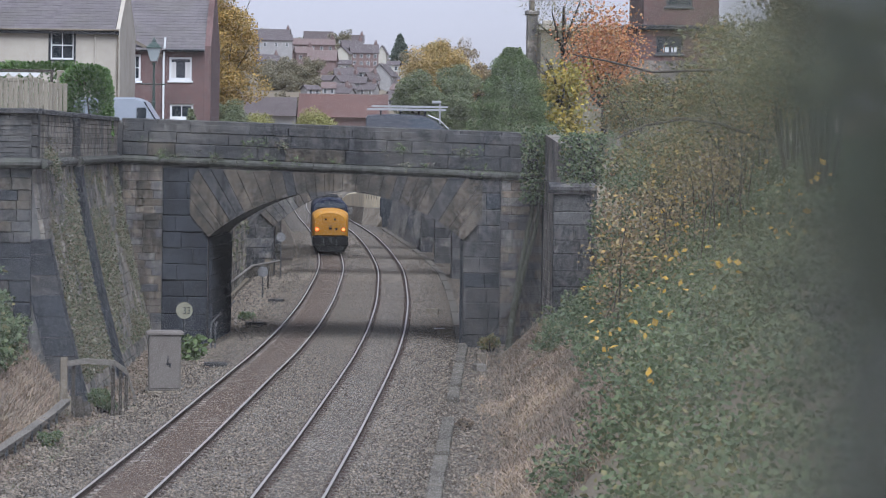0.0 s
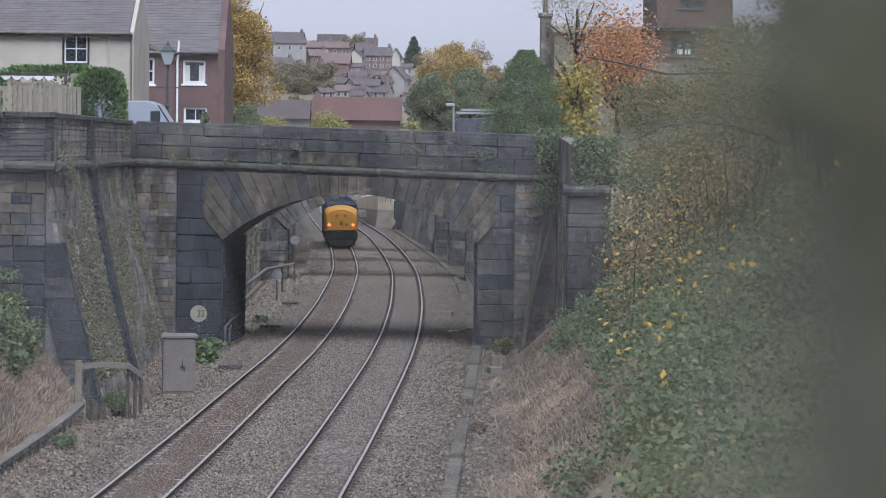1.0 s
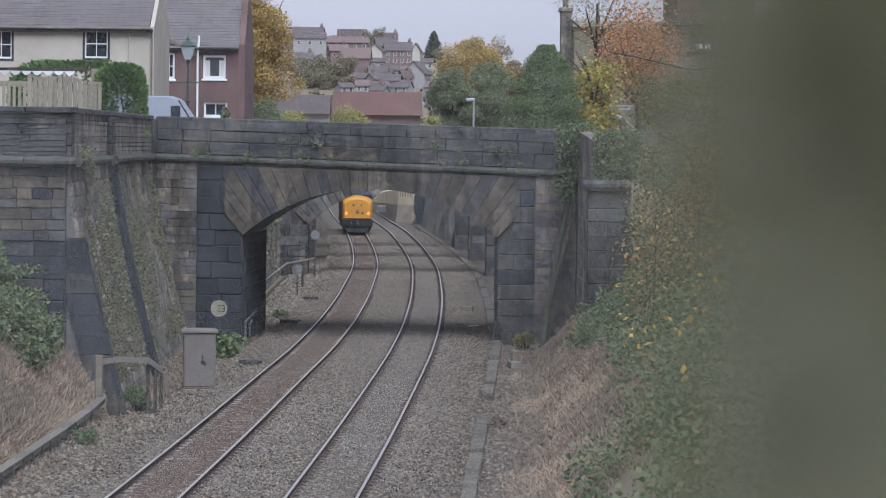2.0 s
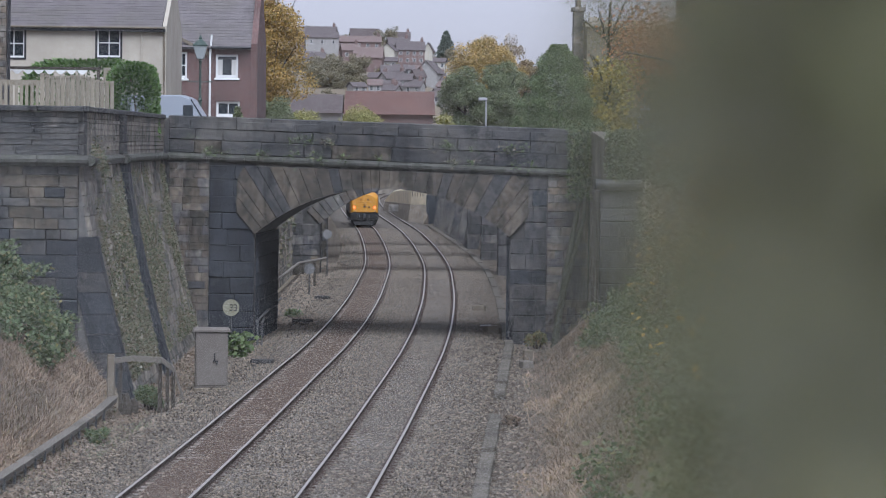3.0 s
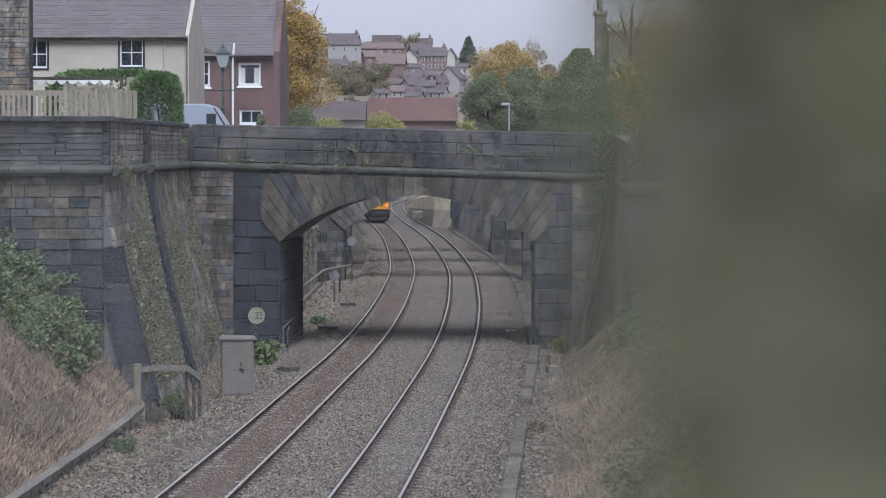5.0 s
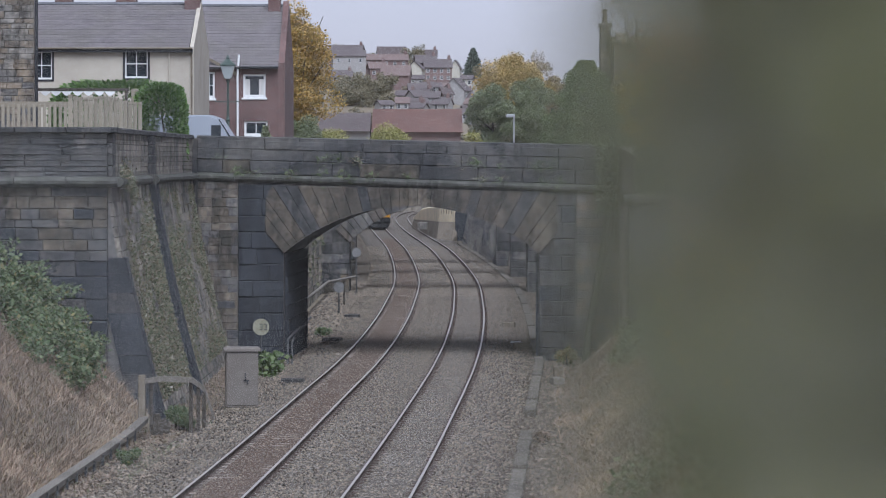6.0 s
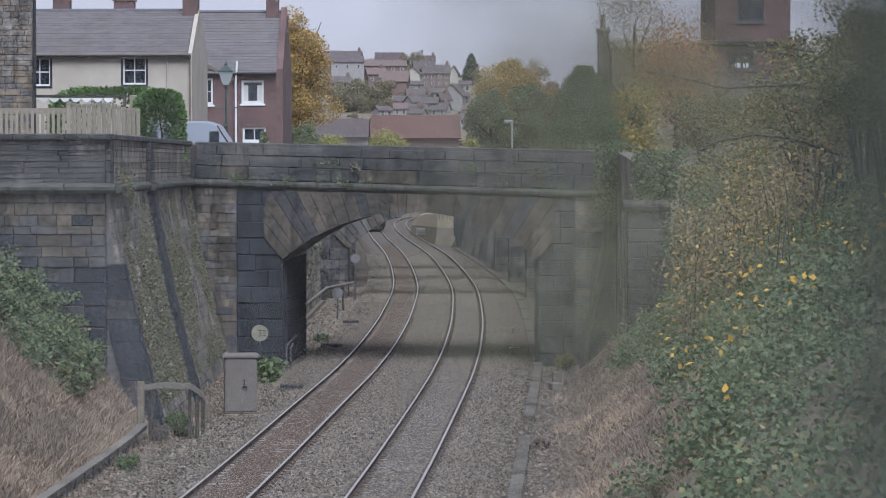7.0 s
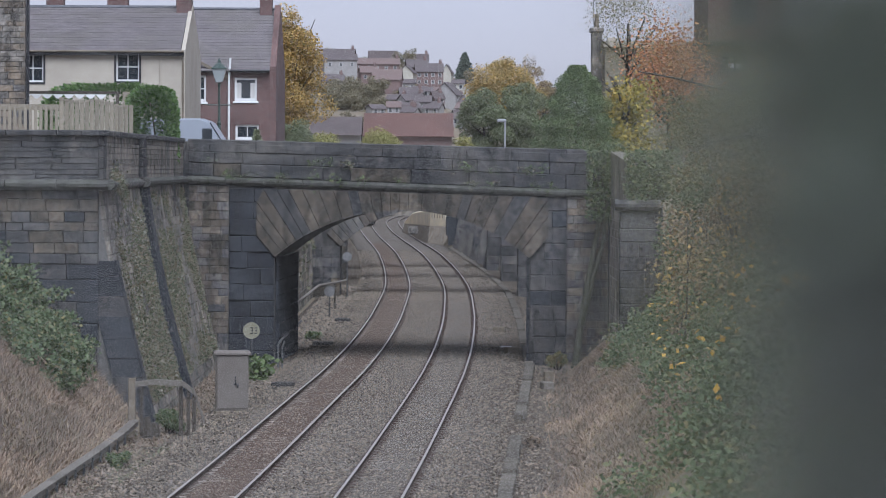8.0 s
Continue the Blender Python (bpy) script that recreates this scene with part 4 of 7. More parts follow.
    part("back_fill", Geo().prism([(0.45, 300.6, -0.4), (0.7, 352, -0.4), (-3.2, 352, -0.4), (-0.2, 304, -0.4)], [(0.45, 300.6, 2.9), (0.7, 352, 1.4), (-3.2, 352, 1.0), (-0.2, 304, 2.8)]), RUBBLE, ab)
    heap = [[(x - 0.25, y - 2.5, -0.4), (x - 0.12, y - 1.2, b * 0.45), (x, y - 0.1, b - 0.005), (x + 0.8, y + 0.5, b - 0.005), (x + 0.8, y + 0.5, -0.4)] for (x, y), b in zip(plan, feet)]
    part("foot_wall", Geo().loft(heap), RUBBLE, ab, "brown rubble stone foot")
    for k in range(5):
        a = -0.85 + 0.25 * k
        part("face_panel", Geo().soft_box(a, a + 0.17, 299.9 + 2.07 * (0.45 - a) - 0.05, 300.2 + 2.07 * (0.45 - a), 2.25, 2.75, 0.02), CONCRETE, ab)
    part("slab", Geo().soft_box(-3.2, -2.2, 311.5, 313.5, 0.5, 1.2, 0.05), STONE, ab)
    # solid black block whose colour stands for the shade of a recess
    part("dark_recess_wall", Geo().soft_box(0.52, 2.6, 299, 308, -0.4, 2.5, 0.1), STONE_SOOT, ab)
    part("cross_wall", Geo().box(-30, 30, 455, 457, -0.5, 6.9), STONE_STUFF, ab)


build_side_walls()


# ---- houses ----
def wall_holes(g, x0, x1, z0, z1, y0, y1, holes):
    """One connected wall along x with openings (xa, xb, za, zb) right through it."""
    xs = sorted({x0, x1, *[v for h in holes for v in h[:2]]})
    zs = sorted({z0, z1, *[v for h in holes for v in h[2:]]})
    nx, nz = len(xs) - 1, len(zs) - 1

    def solid(i, k):
        if not (0 <= i < nx and 0 <= k < nz):
            return False
        cx, cz = (xs[i] + xs[i + 1]) / 2, (zs[k] + zs[k + 1]) / 2
        return not any(a < cx < b and c < cz < d for a, b, c, d in holes)
    at = lambda i, k, s: (s * (nz + 1) + k) * (nx + 1) + i
    verts = [(x, y, z) for y in (y0, y1) for z in zs for x in xs]
    faces = []
    for i in range(nx):
        for k in range(nz):
            if not solid(i, k):
                continue
            faces.append((at(i, k, 0), at(i + 1, k, 0), at(i + 1, k + 1, 0), at(i, k + 1, 0)))
            faces.append((at(i, k, 1), at(i, k + 1, 1), at(i + 1, k + 1, 1), at(i + 1, k, 1)))
            for di, dk, a, b in ((-1, 0, (i, k), (i, k + 1)), (1, 0, (i + 1, k + 1), (i + 1, k)), (0, -1, (i + 1, k), (i, k)), (0, 1, (i, k + 1), (i + 1, k + 1))):
                if not solid(i + di, k + dk):
                    faces.append((at(*a, 0), at(*b, 0), at(*b, 1), at(*a, 1)))
    return g.add(verts, faces)


def sash(parent, x0, x1, z0, z1, y, bars_v=1, bars_h=1, surround=None, curtain=False, bar=0.06, name="window", paint=None):
    """A window with its surround, glazing bars, panes and sill, set into its opening."""
    paint = paint or WHITE
    w = part(name, Geo().box(x0, x1, y + 0.16, y + 0.2, z0, z1), GLASS, parent, "dark glazed window")
    fr = Geo()
    for a, b, c, d in ((x0, x0 + bar, z0, z1), (x1 - bar, x1, z0, z1), (x0 + bar, x1 - bar, z0, z0 + bar * 1.4), (x0 + bar, x1 - bar, z1 - bar, z1)):
        fr.box(a, b, y + 0.08, y + 0.15, c, d)
    part("frame", fr, paint, w, "painted frame")
    for k in range(bars_v):
        x = x0 + (x1 - x0) * (k + 1) / (bars_v + 1)
        part("glazing_bar", Geo().box(x - 0.02, x + 0.02, y + 0.1, y + 0.15, z0 + bar, z1 - bar), paint, w)
    for k in range(bars_h):
        z = z0 + (z1 - z0) * (k + 1) / (bars_h + 1)
        part("glazing_bar", Geo().box(x0 + bar, x1 - bar, y + 0.09, y + 0.155, z - 0.025, z + 0.025), paint, w)
    if surround:
        s = Geo()
        e = 0.09
        for a, b, c, d in ((x0 - e, x0, z0 - e, z1 + e), (x1, x1 + e, z0 - e, z1 + e), (x0, x1, z1, z1 + e), (x0, x1, z0 - e, z0)):
            s.box(a, b, y - 0.025, y + 0.05, c, d)
        part("surround", s, surround, w, "painted surround")
    else:
        part("sill", Geo().soft_box(x0 - 0.08, x1 + 0.08, y - 0.06, y + 0.08, z0 - 0.11, z0 - 0.003, 0.02), paint, w)
    if curtain:
        for a, b in ((x0 + bar, x0 + (x1 - x0) * 0.3), (x1 - (x1 - x0) * 0.3, x1 - bar)):
            part("curtain", Geo().box(a, b, y + 0.13, y + 0.158, z0 + 0.08, z1 - 0.25), CURTAIN, w)
    return w


def slates(x0, x1, y0, z0, y1, z1, rows, wide, seed):
    """Overlapping roof slates on a plane that rises from (y0, z0) to (y1, z1)."""
    rng = random.Random(seed)
    g = Geo()
    dy, dz = (y1 - y0) / rows, (z1 - z0) / rows
    ln = math.hypot(dy, dz)
    ny, nz = -dz / ln, dy / ln
    for r in range(rows):
        x = x0 - (wide / 2 if r % 2 else 0)
        while x < x1:
            a, b = max(x, x0), min(x + wide, x1)
            x += wide
            if b - a < 0.03:
                continue
            t = 0.012 + rng.uniform(0, 0.008)
            ya, za = y0 + r * dy - dy * 0.1, z0 + r * dz - dz * 0.1
            yb, zb = ya + dy * 1.15, za + dz * 1.15
            g.add([(a + 0.004, ya, za), (b - 0.004, ya, za), (b - 0.004, yb, zb), (a + 0.004, yb, zb),
                   (a + 0.004, ya + ny * t, za + nz * t), (b - 0.004, ya + ny * t, za + nz * t), (b - 0.004, yb + ny * 0.006, zb + nz * 0.006), (a + 0.004, yb + ny * 0.006, zb + nz * 0.006)],
                  [(0, 1, 5, 4), (4, 5, 6, 7), (1, 2, 6, 5), (3, 0, 4, 7)])
    return g


def chimney(parent, x, y, z0, z1, w, d, mat, pots=2):
    g = Geo().soft_box(x - w / 2, x + w / 2, y - d / 2, y + d / 2, z0, z1, 0.02)
    g.soft_box(x - w / 2 - 0.06, x + w / 2 + 0.06, y - d / 2 - 0.06, y + d / 2 + 0.06, z1 - 0.22, z1 - 0.08, 0.02)
    c = part("chimney", g, mat, parent)
    for k in range(pots):
        part("chimney_pot", Geo().lathe([(0.13, 0), (0.11, 0.45), (0.13, 0.5)], 10, x + (k - (pots - 1) / 2) * 0.34, y, z1), BRICK_FAR, c, "terracotta pot")
    return c


def build_white_house():
    h = thing("cream_house", "cream rendered cottage with a slate roof and black-framed sash windows", "house")
    y, d = 140.0, 9.0
    holes = [(-14.42, -13.4, 11.06, 12.34), (-18.6, -17.65, 11.0, 12.25), (-21.5, -20.6, 11.0, 12.25)]
    w = Geo()
    wall_holes(w, -24, -11.54, 6.8, 12.42, y, y + 0.3, holes)
    part("front_wall", w, RENDER_WALL, h)
    part("rear_wall", Geo().box(-24, -11.7, y + d - 0.3, y + d, 6.8, 12.42), RENDER_WALL, h)
    part("side_wall", Geo().box(-24, -23.7, y + 0.3, y + d - 0.3, 6.8, 12.42), RENDER_WALL, h)
    gable = Geo().prism([(-11.36, y, 6.8), (-11.36, y + d, 6.8), (-11.36, y + d, 12.46), (-11.36, y + 4.5, 14.66), (-11.36, y, 12.46)],
                        [(-11.54, y, 6.8), (-11.54, y + d, 6.8), (-11.54, y + d, 12.46), (-11.54, y + 4.5, 14.66), (-11.54, y, 12.46)])
    gable.v = [(a + 0.003, b, c) for a, b, c in gable.v]
    part("gable_wall", gable, RENDER_WALL, h, "pale rendered gable end")
    part("slate_covering", slates(-24, -11.55, y - 0.25, 12.4, y + 4.5, 14.55, 17, 0.42, 71), SLATE, h, "weathered grey slates", kind="stuff")
    part("rear_roof", Geo().prism([(-24, y + 4.5, 14.45), (-11.7, y + 4.5, 14.45), (-11.7, y + 4.5, 14.56), (-24, y + 4.5, 14.56)], [(-24, y + d + 0.2, 12.3), (-11.7, y + d + 0.2, 12.3), (-11.7, y + d + 0.2, 12.42), (-24, y + d + 0.2, 12.42)]), SLATE_PLAIN, h)
    part("roof_deck", Geo().prism([(-24, y - 0.2, 12.3), (-11.7, y - 0.2, 12.3), (-11.7, y - 0.2, 12.38), (-24, y - 0.2, 12.38)], [(-24, y + 4.5, 14.4), (-11.7, y + 4.5, 14.4), (-11.7, y + 4.5, 14.5), (-24, y + 4.5, 14.5)]), SLATE_PLAIN, h)
    part("ridge_tiles", Geo().tube([(-24, y + 4.5, 14.55), (-11.7, y + 4.5, 14.55)], 0.1, 8), SLATE_PLAIN, h)
    gut = part("gutter", Geo().tube([(-24, y - 0.3, 12.36), (-11.4, y - 0.3, 12.38)], 0.045, 8), CONCRETE, h, "pale gutter")
    part("fascia", Geo().box(-24, -11.4, y - 0.25, y - 0.02, 12.2, 12.34), BLACK, gut, "black fascia board")
    part("stain_pipe", Geo().tube([(-12.45, y - 0.06, 7), (-12.45, y - 0.06, 12.3)], 0.035, 6), RENDER_WALL, h)
    part("corner_pipe", Geo().tube([(-11.45, y - 0.08, 7), (-11.45, y - 0.08, 12.3)], 0.04, 6), CONCRETE, h)
    for xa, xb, za, zb in holes:
        sash(h, xa, xb, za, zb, y, 1, 1, BLACK)
    chimney(h, -11.75, y + 4.4, 13.9, 16.0, 0.7, 1.0, BRICK)
    chimney(h, -15.0, y + 6.5, 13.6, 15.3, 0.95, 0.7, BRICK)
    chimney(h, -17.9, y + 6.5, 13.6, 15.4, 0.8, 0.7, BRICK)
    return h


def build_brick_house():
    h = thing("brick_house", "red brick terraced house with slate roof and white windows", "house")
    y, d = 155.0, 9.0
    holes = [(-10.15, -9.05, 10.5, 11.65), (-10.1, -8.95, 8.6, 9.35), (-12.1, -11.55, 10.45, 11.75)]
    w = Geo()
    wall_holes(w, -14.6, -8.42, 6.8, 12.05, y, y + 0.3, holes)
    part("front_wall", w, BRICK, h)
    part("rear_wall", Geo().box(-14.6, -8.42, y + d - 0.3, y + d, 6.8, 12.05), BRICK, h)
    gx = -8.42
    gable = Geo().prism([(gx, y, 6.8), (gx, y + d, 6.8), (gx, y + d, 12.2), (gx, y + 4.5, 15.45), (gx, y, 12.2)],
                        [(gx + 0.3, y + 0.1, 6.8), (gx + 0.3, y + d, 6.8), (gx + 0.3, y + d, 12.2), (gx + 0.3, y + 4.5, 15.45), (gx + 0.3, y + 0.1, 12.2)])
    part("gable_wall", gable, BRICK, h)
    part("slate_covering", slates(-15, gx, y - 0.25, 11.98, y + 4.5, 15.2, 22, 0.45, 72), SLATE, h, "grey slates", kind="stuff")
    part("roof_deck", Geo().prism([(-15, y - 0.2, 11.9), (gx, y - 0.2, 11.9), (gx, y - 0.2, 11.97), (-15, y - 0.2, 11.97)], [(-15, y + 4.5, 15.05), (gx, y + 4.5, 15.05), (gx, y + 4.5, 15.15), (-15, y + 4.5, 15.15)]), SLATE_PLAIN, h)
    part("rear_roof", Geo().prism([(-15, y + 4.5, 15.05), (gx, y + 4.5, 15.05), (gx, y + 4.5, 15.2), (-15, y + 4.5, 15.2)], [(-15, y + d, 11.9), (gx, y + d, 11.9), (gx, y + d, 12.0), (-15, y + d, 12.0)]), SLATE_PLAIN, h)
    part("ridge_tiles", Geo().tube([(-15, y + 4.5, 15.22), (gx, y + 4.5, 15.22)], 0.09, 8), SLATE_PLAIN, h)
    part("gutter", Geo().tube([(-10.35, y - 0.3, 11.98), (gx, y - 0.3, 11.98)], 0.06, 8), BLACK, h, "black gutter")
    part("drain_pipe", Geo().tube([(-10.42, y - 0.12, 7), (-10.42, y - 0.12, 11.6), (-10.35, y - 0.12, 12.6)], 0.055, 8), WHITE, h, "white plastic drain pipe")
    part("verge_board", Geo().prism([(-12.3, y - 0.15, 12.55), (-10.45, y - 0.15, 11.55), (-10.45, y - 0.15, 11.72), (-12.3, y - 0.15, 12.72)], [(-12.3, y - 0.05, 12.55), (-10.45, y - 0.05, 11.55), (-10.45, y - 0.05, 11.72), (-12.3, y - 0.05, 12.72)]), CONCRETE, h, "pale sloping verge")
    for i, (xa, xb, za, zb) in enumerate(holes):
        sash(h, xa, xb, za, zb, y, 0 if i == 0 else 1, 1 if i == 2 else 0, None, i == 0, 0.1)
    chimney(h, -8.85, y + 4.5, 14.6, 16.6, 0.62, 0.9, BRICK)
    return h


def build_stone_house():
    h = thing("stone_house", "tall dark gritstone house gable with a black drain pipe", "house")
    x1, y = -14.85, 113.0
    part("wall_core", Geo().prism([(-26, y, 6.8), (x1 - 0.05, y, 6.8), (x1 - 1.4, y + 8, 6.8), (-26, y + 8, 6.8)], [(-26, y, 18), (x1 - 0.05, y, 18), (x1 - 1.4, y + 8, 18), (-26, y + 8, 18)]), MORTAR, h)
    masonry(h, (-17.6, y - 0.02, 0), (1, 0, 0), 2.72, 8.0, 13.6, 0.17, 0.26, 0.25, 0.6, (STONE_BROWN, STONE), 75, depth=0.2)
    part("drain_pipe", Geo().tube([(x1 + 0.06, y - 0.1, 8), (x1 + 0.06, y - 0.1, 17.5)], 0.06, 8), BLACK, h, "black drain pipe")
    part("roof", Geo().prism([(-26.3, y - 0.3, 18), (x1 + 0.3, y - 0.3, 18), (x1 - 1.1, y + 8.3, 18), (-26.3, y + 8.3, 18)], [(-26.3, y + 3.9, 21), (x1 - 0.4, y + 3.9, 21), (x1 - 0.4, y + 4.1, 21), (-26.3, y + 4.1, 21)]), SLATE_PLAIN, h)
    return h


def build_right_house():
    h = thing("brick_house", "dark red brick house with a bay window behind autumn trees", "house")
    y = 140.0
    w = Geo()
    holes = [(12.4, 13.6, 11.7, 12.5), (13.0, 14.2, 13.9, 15.6)]
    wall_holes(w, 11.1, 15.4, 11.4, 12.75, y, y + 0.3, [holes[0]])
    part("bay_wall", w, BRICK, h)
    part("bay_base", Geo().box(11.1, 15.4, y, y + 0.35, 6.8, 11.4), STONE_STUFF, h, "pale stone base")
    part("bay_roof", Geo().soft_box(10.95, 15.6, y - 0.25, y + 2.2, 12.75, 12.98, 0.04), BLACK, h, "dark flat bay roof")
    u = Geo()
    wall_holes(u, 12.0, 15.4, 12.98, 18, y + 2, y + 2.3, [holes[1]])
    part("wall", u, BRICK, h)
    part("side_wall", Geo().box(12.0, 12.3, y + 2.3, y + 10, 6.8, 18), BRICK, h)
    part("roof", Geo().prism([(11.7, y + 1.7, 18), (15.7, y + 1.7, 18), (15.7, y + 10, 18), (11.7, y + 10, 18)], [(11.7, y + 5.8, 21), (15.7, y + 5.8, 21), (15.7, y + 5.9, 21), (11.7, y + 5.9, 21)]), SLATE_PLAIN, h)
    sash(h, *holes[0], y, 2, 0, paint=POST_GREY)
    sash(h, *holes[1], y + 2, 1, 1, paint=POST_GREY)
    for a in (12.75, 13.1):
        part("window_card", Geo().box(a, a + 0.24, y + 0.13, y + 0.15, 11.78, 12.0), WHITE, h, "small white card standing in the window")
    return h


def build_chimney_house():
    h = thing("stone_house", "old stone house with a tall chimney stack and one pot", "house")
    part("wall", Geo().box(9.15, 14.5, 176, 184, 6.8, 14.0), OLIVE_WALL, h)
    part("roof", Geo().prism([(9.1, 175.8, 14.0), (14.7, 175.8, 14.0), (14.7, 184.3, 14.0), (9.1, 184.3, 14.0)], [(9.1, 179.9, 14.5), (14.7, 179.9, 14.5), (14.7, 180.1, 14.5), (9.1, 180.1, 14.5)]), OLIVE_WALL, h)
    c = part("chimney", Geo().soft_box(8.55, 9.15, 179.4, 180.6, 11, 15.2, 0.03).soft_box(8.45, 9.25, 179.3, 180.7, 15.0, 15.25, 0.03), STONE_STUFF, h)
    part("chimney_pot", Geo().lathe([(0.15, 0), (0.12, 0.7), (0.15, 0.78)], 10, 8.85, 180, 15.25), CONCRETE, c, "pale tall pot")
    part("second_chimney", Geo().soft_box(9.3, 9.8, 177, 178, 13, 14.6, 0.03), RENDER_WALL, h)
    part("aerial", Geo().tube([(8.7, 180, 15), (8.65, 180, 17.5)], 0.02, 5), BLACK, h)
    return h


build_white_house()
build_brick_house()
build_stone_house()
build_right_house()
build_chimney_house()


def build_red_roof():
    b = thing("low_building", "long low building with a plain red tiled roof", "building")
    part("wall", Geo().box(-11.2, 1.6, 462.5, 474, 6.8, 11.6), BRICK_FAR, b)
    part("roof", Geo().prism([(-11.5, 461.6, 11.4), (1.9, 461.6, 11.4), (1.9, 475, 11.4), (-11.5, 475, 11.4)], [(-11.4, 468.2, 14.9), (1.8, 468.2, 14.9), (1.8, 468.4, 14.9), (-11.4, 468.4, 14.9)]), TILE_RED, b, "red tile roof")
    c = thing("low_building", "low building with a grey slate roof", "building")
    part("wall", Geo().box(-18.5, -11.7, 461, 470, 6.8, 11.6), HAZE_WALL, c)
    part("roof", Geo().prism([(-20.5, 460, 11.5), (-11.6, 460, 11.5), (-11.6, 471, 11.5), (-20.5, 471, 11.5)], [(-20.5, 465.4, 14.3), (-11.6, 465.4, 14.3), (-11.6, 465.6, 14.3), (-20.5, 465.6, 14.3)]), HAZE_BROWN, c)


build_red_roof()


def far_house(x, y, z, w, d, wall_h, roof_h, wall, roof, label, rz=0, wins=(3, 2), ch=True):
    """A house with gabled ends, two roof slopes, framed windows and a stack; its walls run on down to reach the slope.
    """
    h = thing("hill_house", label, "house", (x, y, z), rz, "houses on the hill")
    end = lambda q: [(q, -d / 2, -8), (q, d / 2, -8), (q, d / 2, wall_h), (q, 0, wall_h + roof_h), (q, -d / 2, wall_h)]
    part("wall", Geo().prism(end(-w / 2), end(w / 2)), wall, h)
    for sgn in (-1, 1):
        slope = lambda q: [(q, sgn * 0.01, wall_h + roof_h + 0.05), (q, sgn * (d / 2 + 0.45), wall_h - 0.45 * 2 * roof_h / d + 0.05), (q, sgn * (d / 2 + 0.45), wall_h - 0.45 * 2 * roof_h / d + 0.3), (q, sgn * 0.01, wall_h + roof_h + 0.32)]
        part("roof", Geo().prism(slope(-w / 2 - 0.35), slope(w / 2 + 0.35)), roof, h)
    nx, nz = wins
    for j in range(nz):
        for i in range(nx):
            cx = -w / 2 + w * (i + 0.5) / nx
            cz = wall_h * (j + 0.52) / nz
            ww = part("window", Geo().box(cx - 0.5, cx + 0.5, -d / 2 - 0.05, -d / 2 + 0.1, cz - 0.6, cz + 0.65), GLASS, h)
            fr = Geo()
            for a, b, c0, c1 in ((-0.62, -0.42, -0.75, 0.75), (0.42, 0.62, -0.75, 0.75), (-0.42, 0.42, -0.75, -0.55), (-0.42, 0.42, 0.6, 0.75), (-0.42, 0.42, -0.02, 0.1)):
                fr.box(cx + a, cx + b, -d / 2 - 0.1, -d / 2 - 0.052, cz + c0, cz + c1)
            part("frame", fr, HAZE_WHITE, ww, "white painted frame")
    if ch:
        st = part("chimney", Geo().soft_box(w / 2 - 1.4, w / 2 - 0.3, -0.5, 0.5, wall_h, wall_h + roof_h + 1.3, 0.05), BRICK_FAR, h)
        for k in (-0.25, 0.25):
            part("chimney_pot", Geo().lathe([(0.17, 0), (0.14, 0.6)], 6, w / 2 - 0.85 + k, 0, wall_h + roof_h + 1.3), BRICK_FAR, st)
    return h


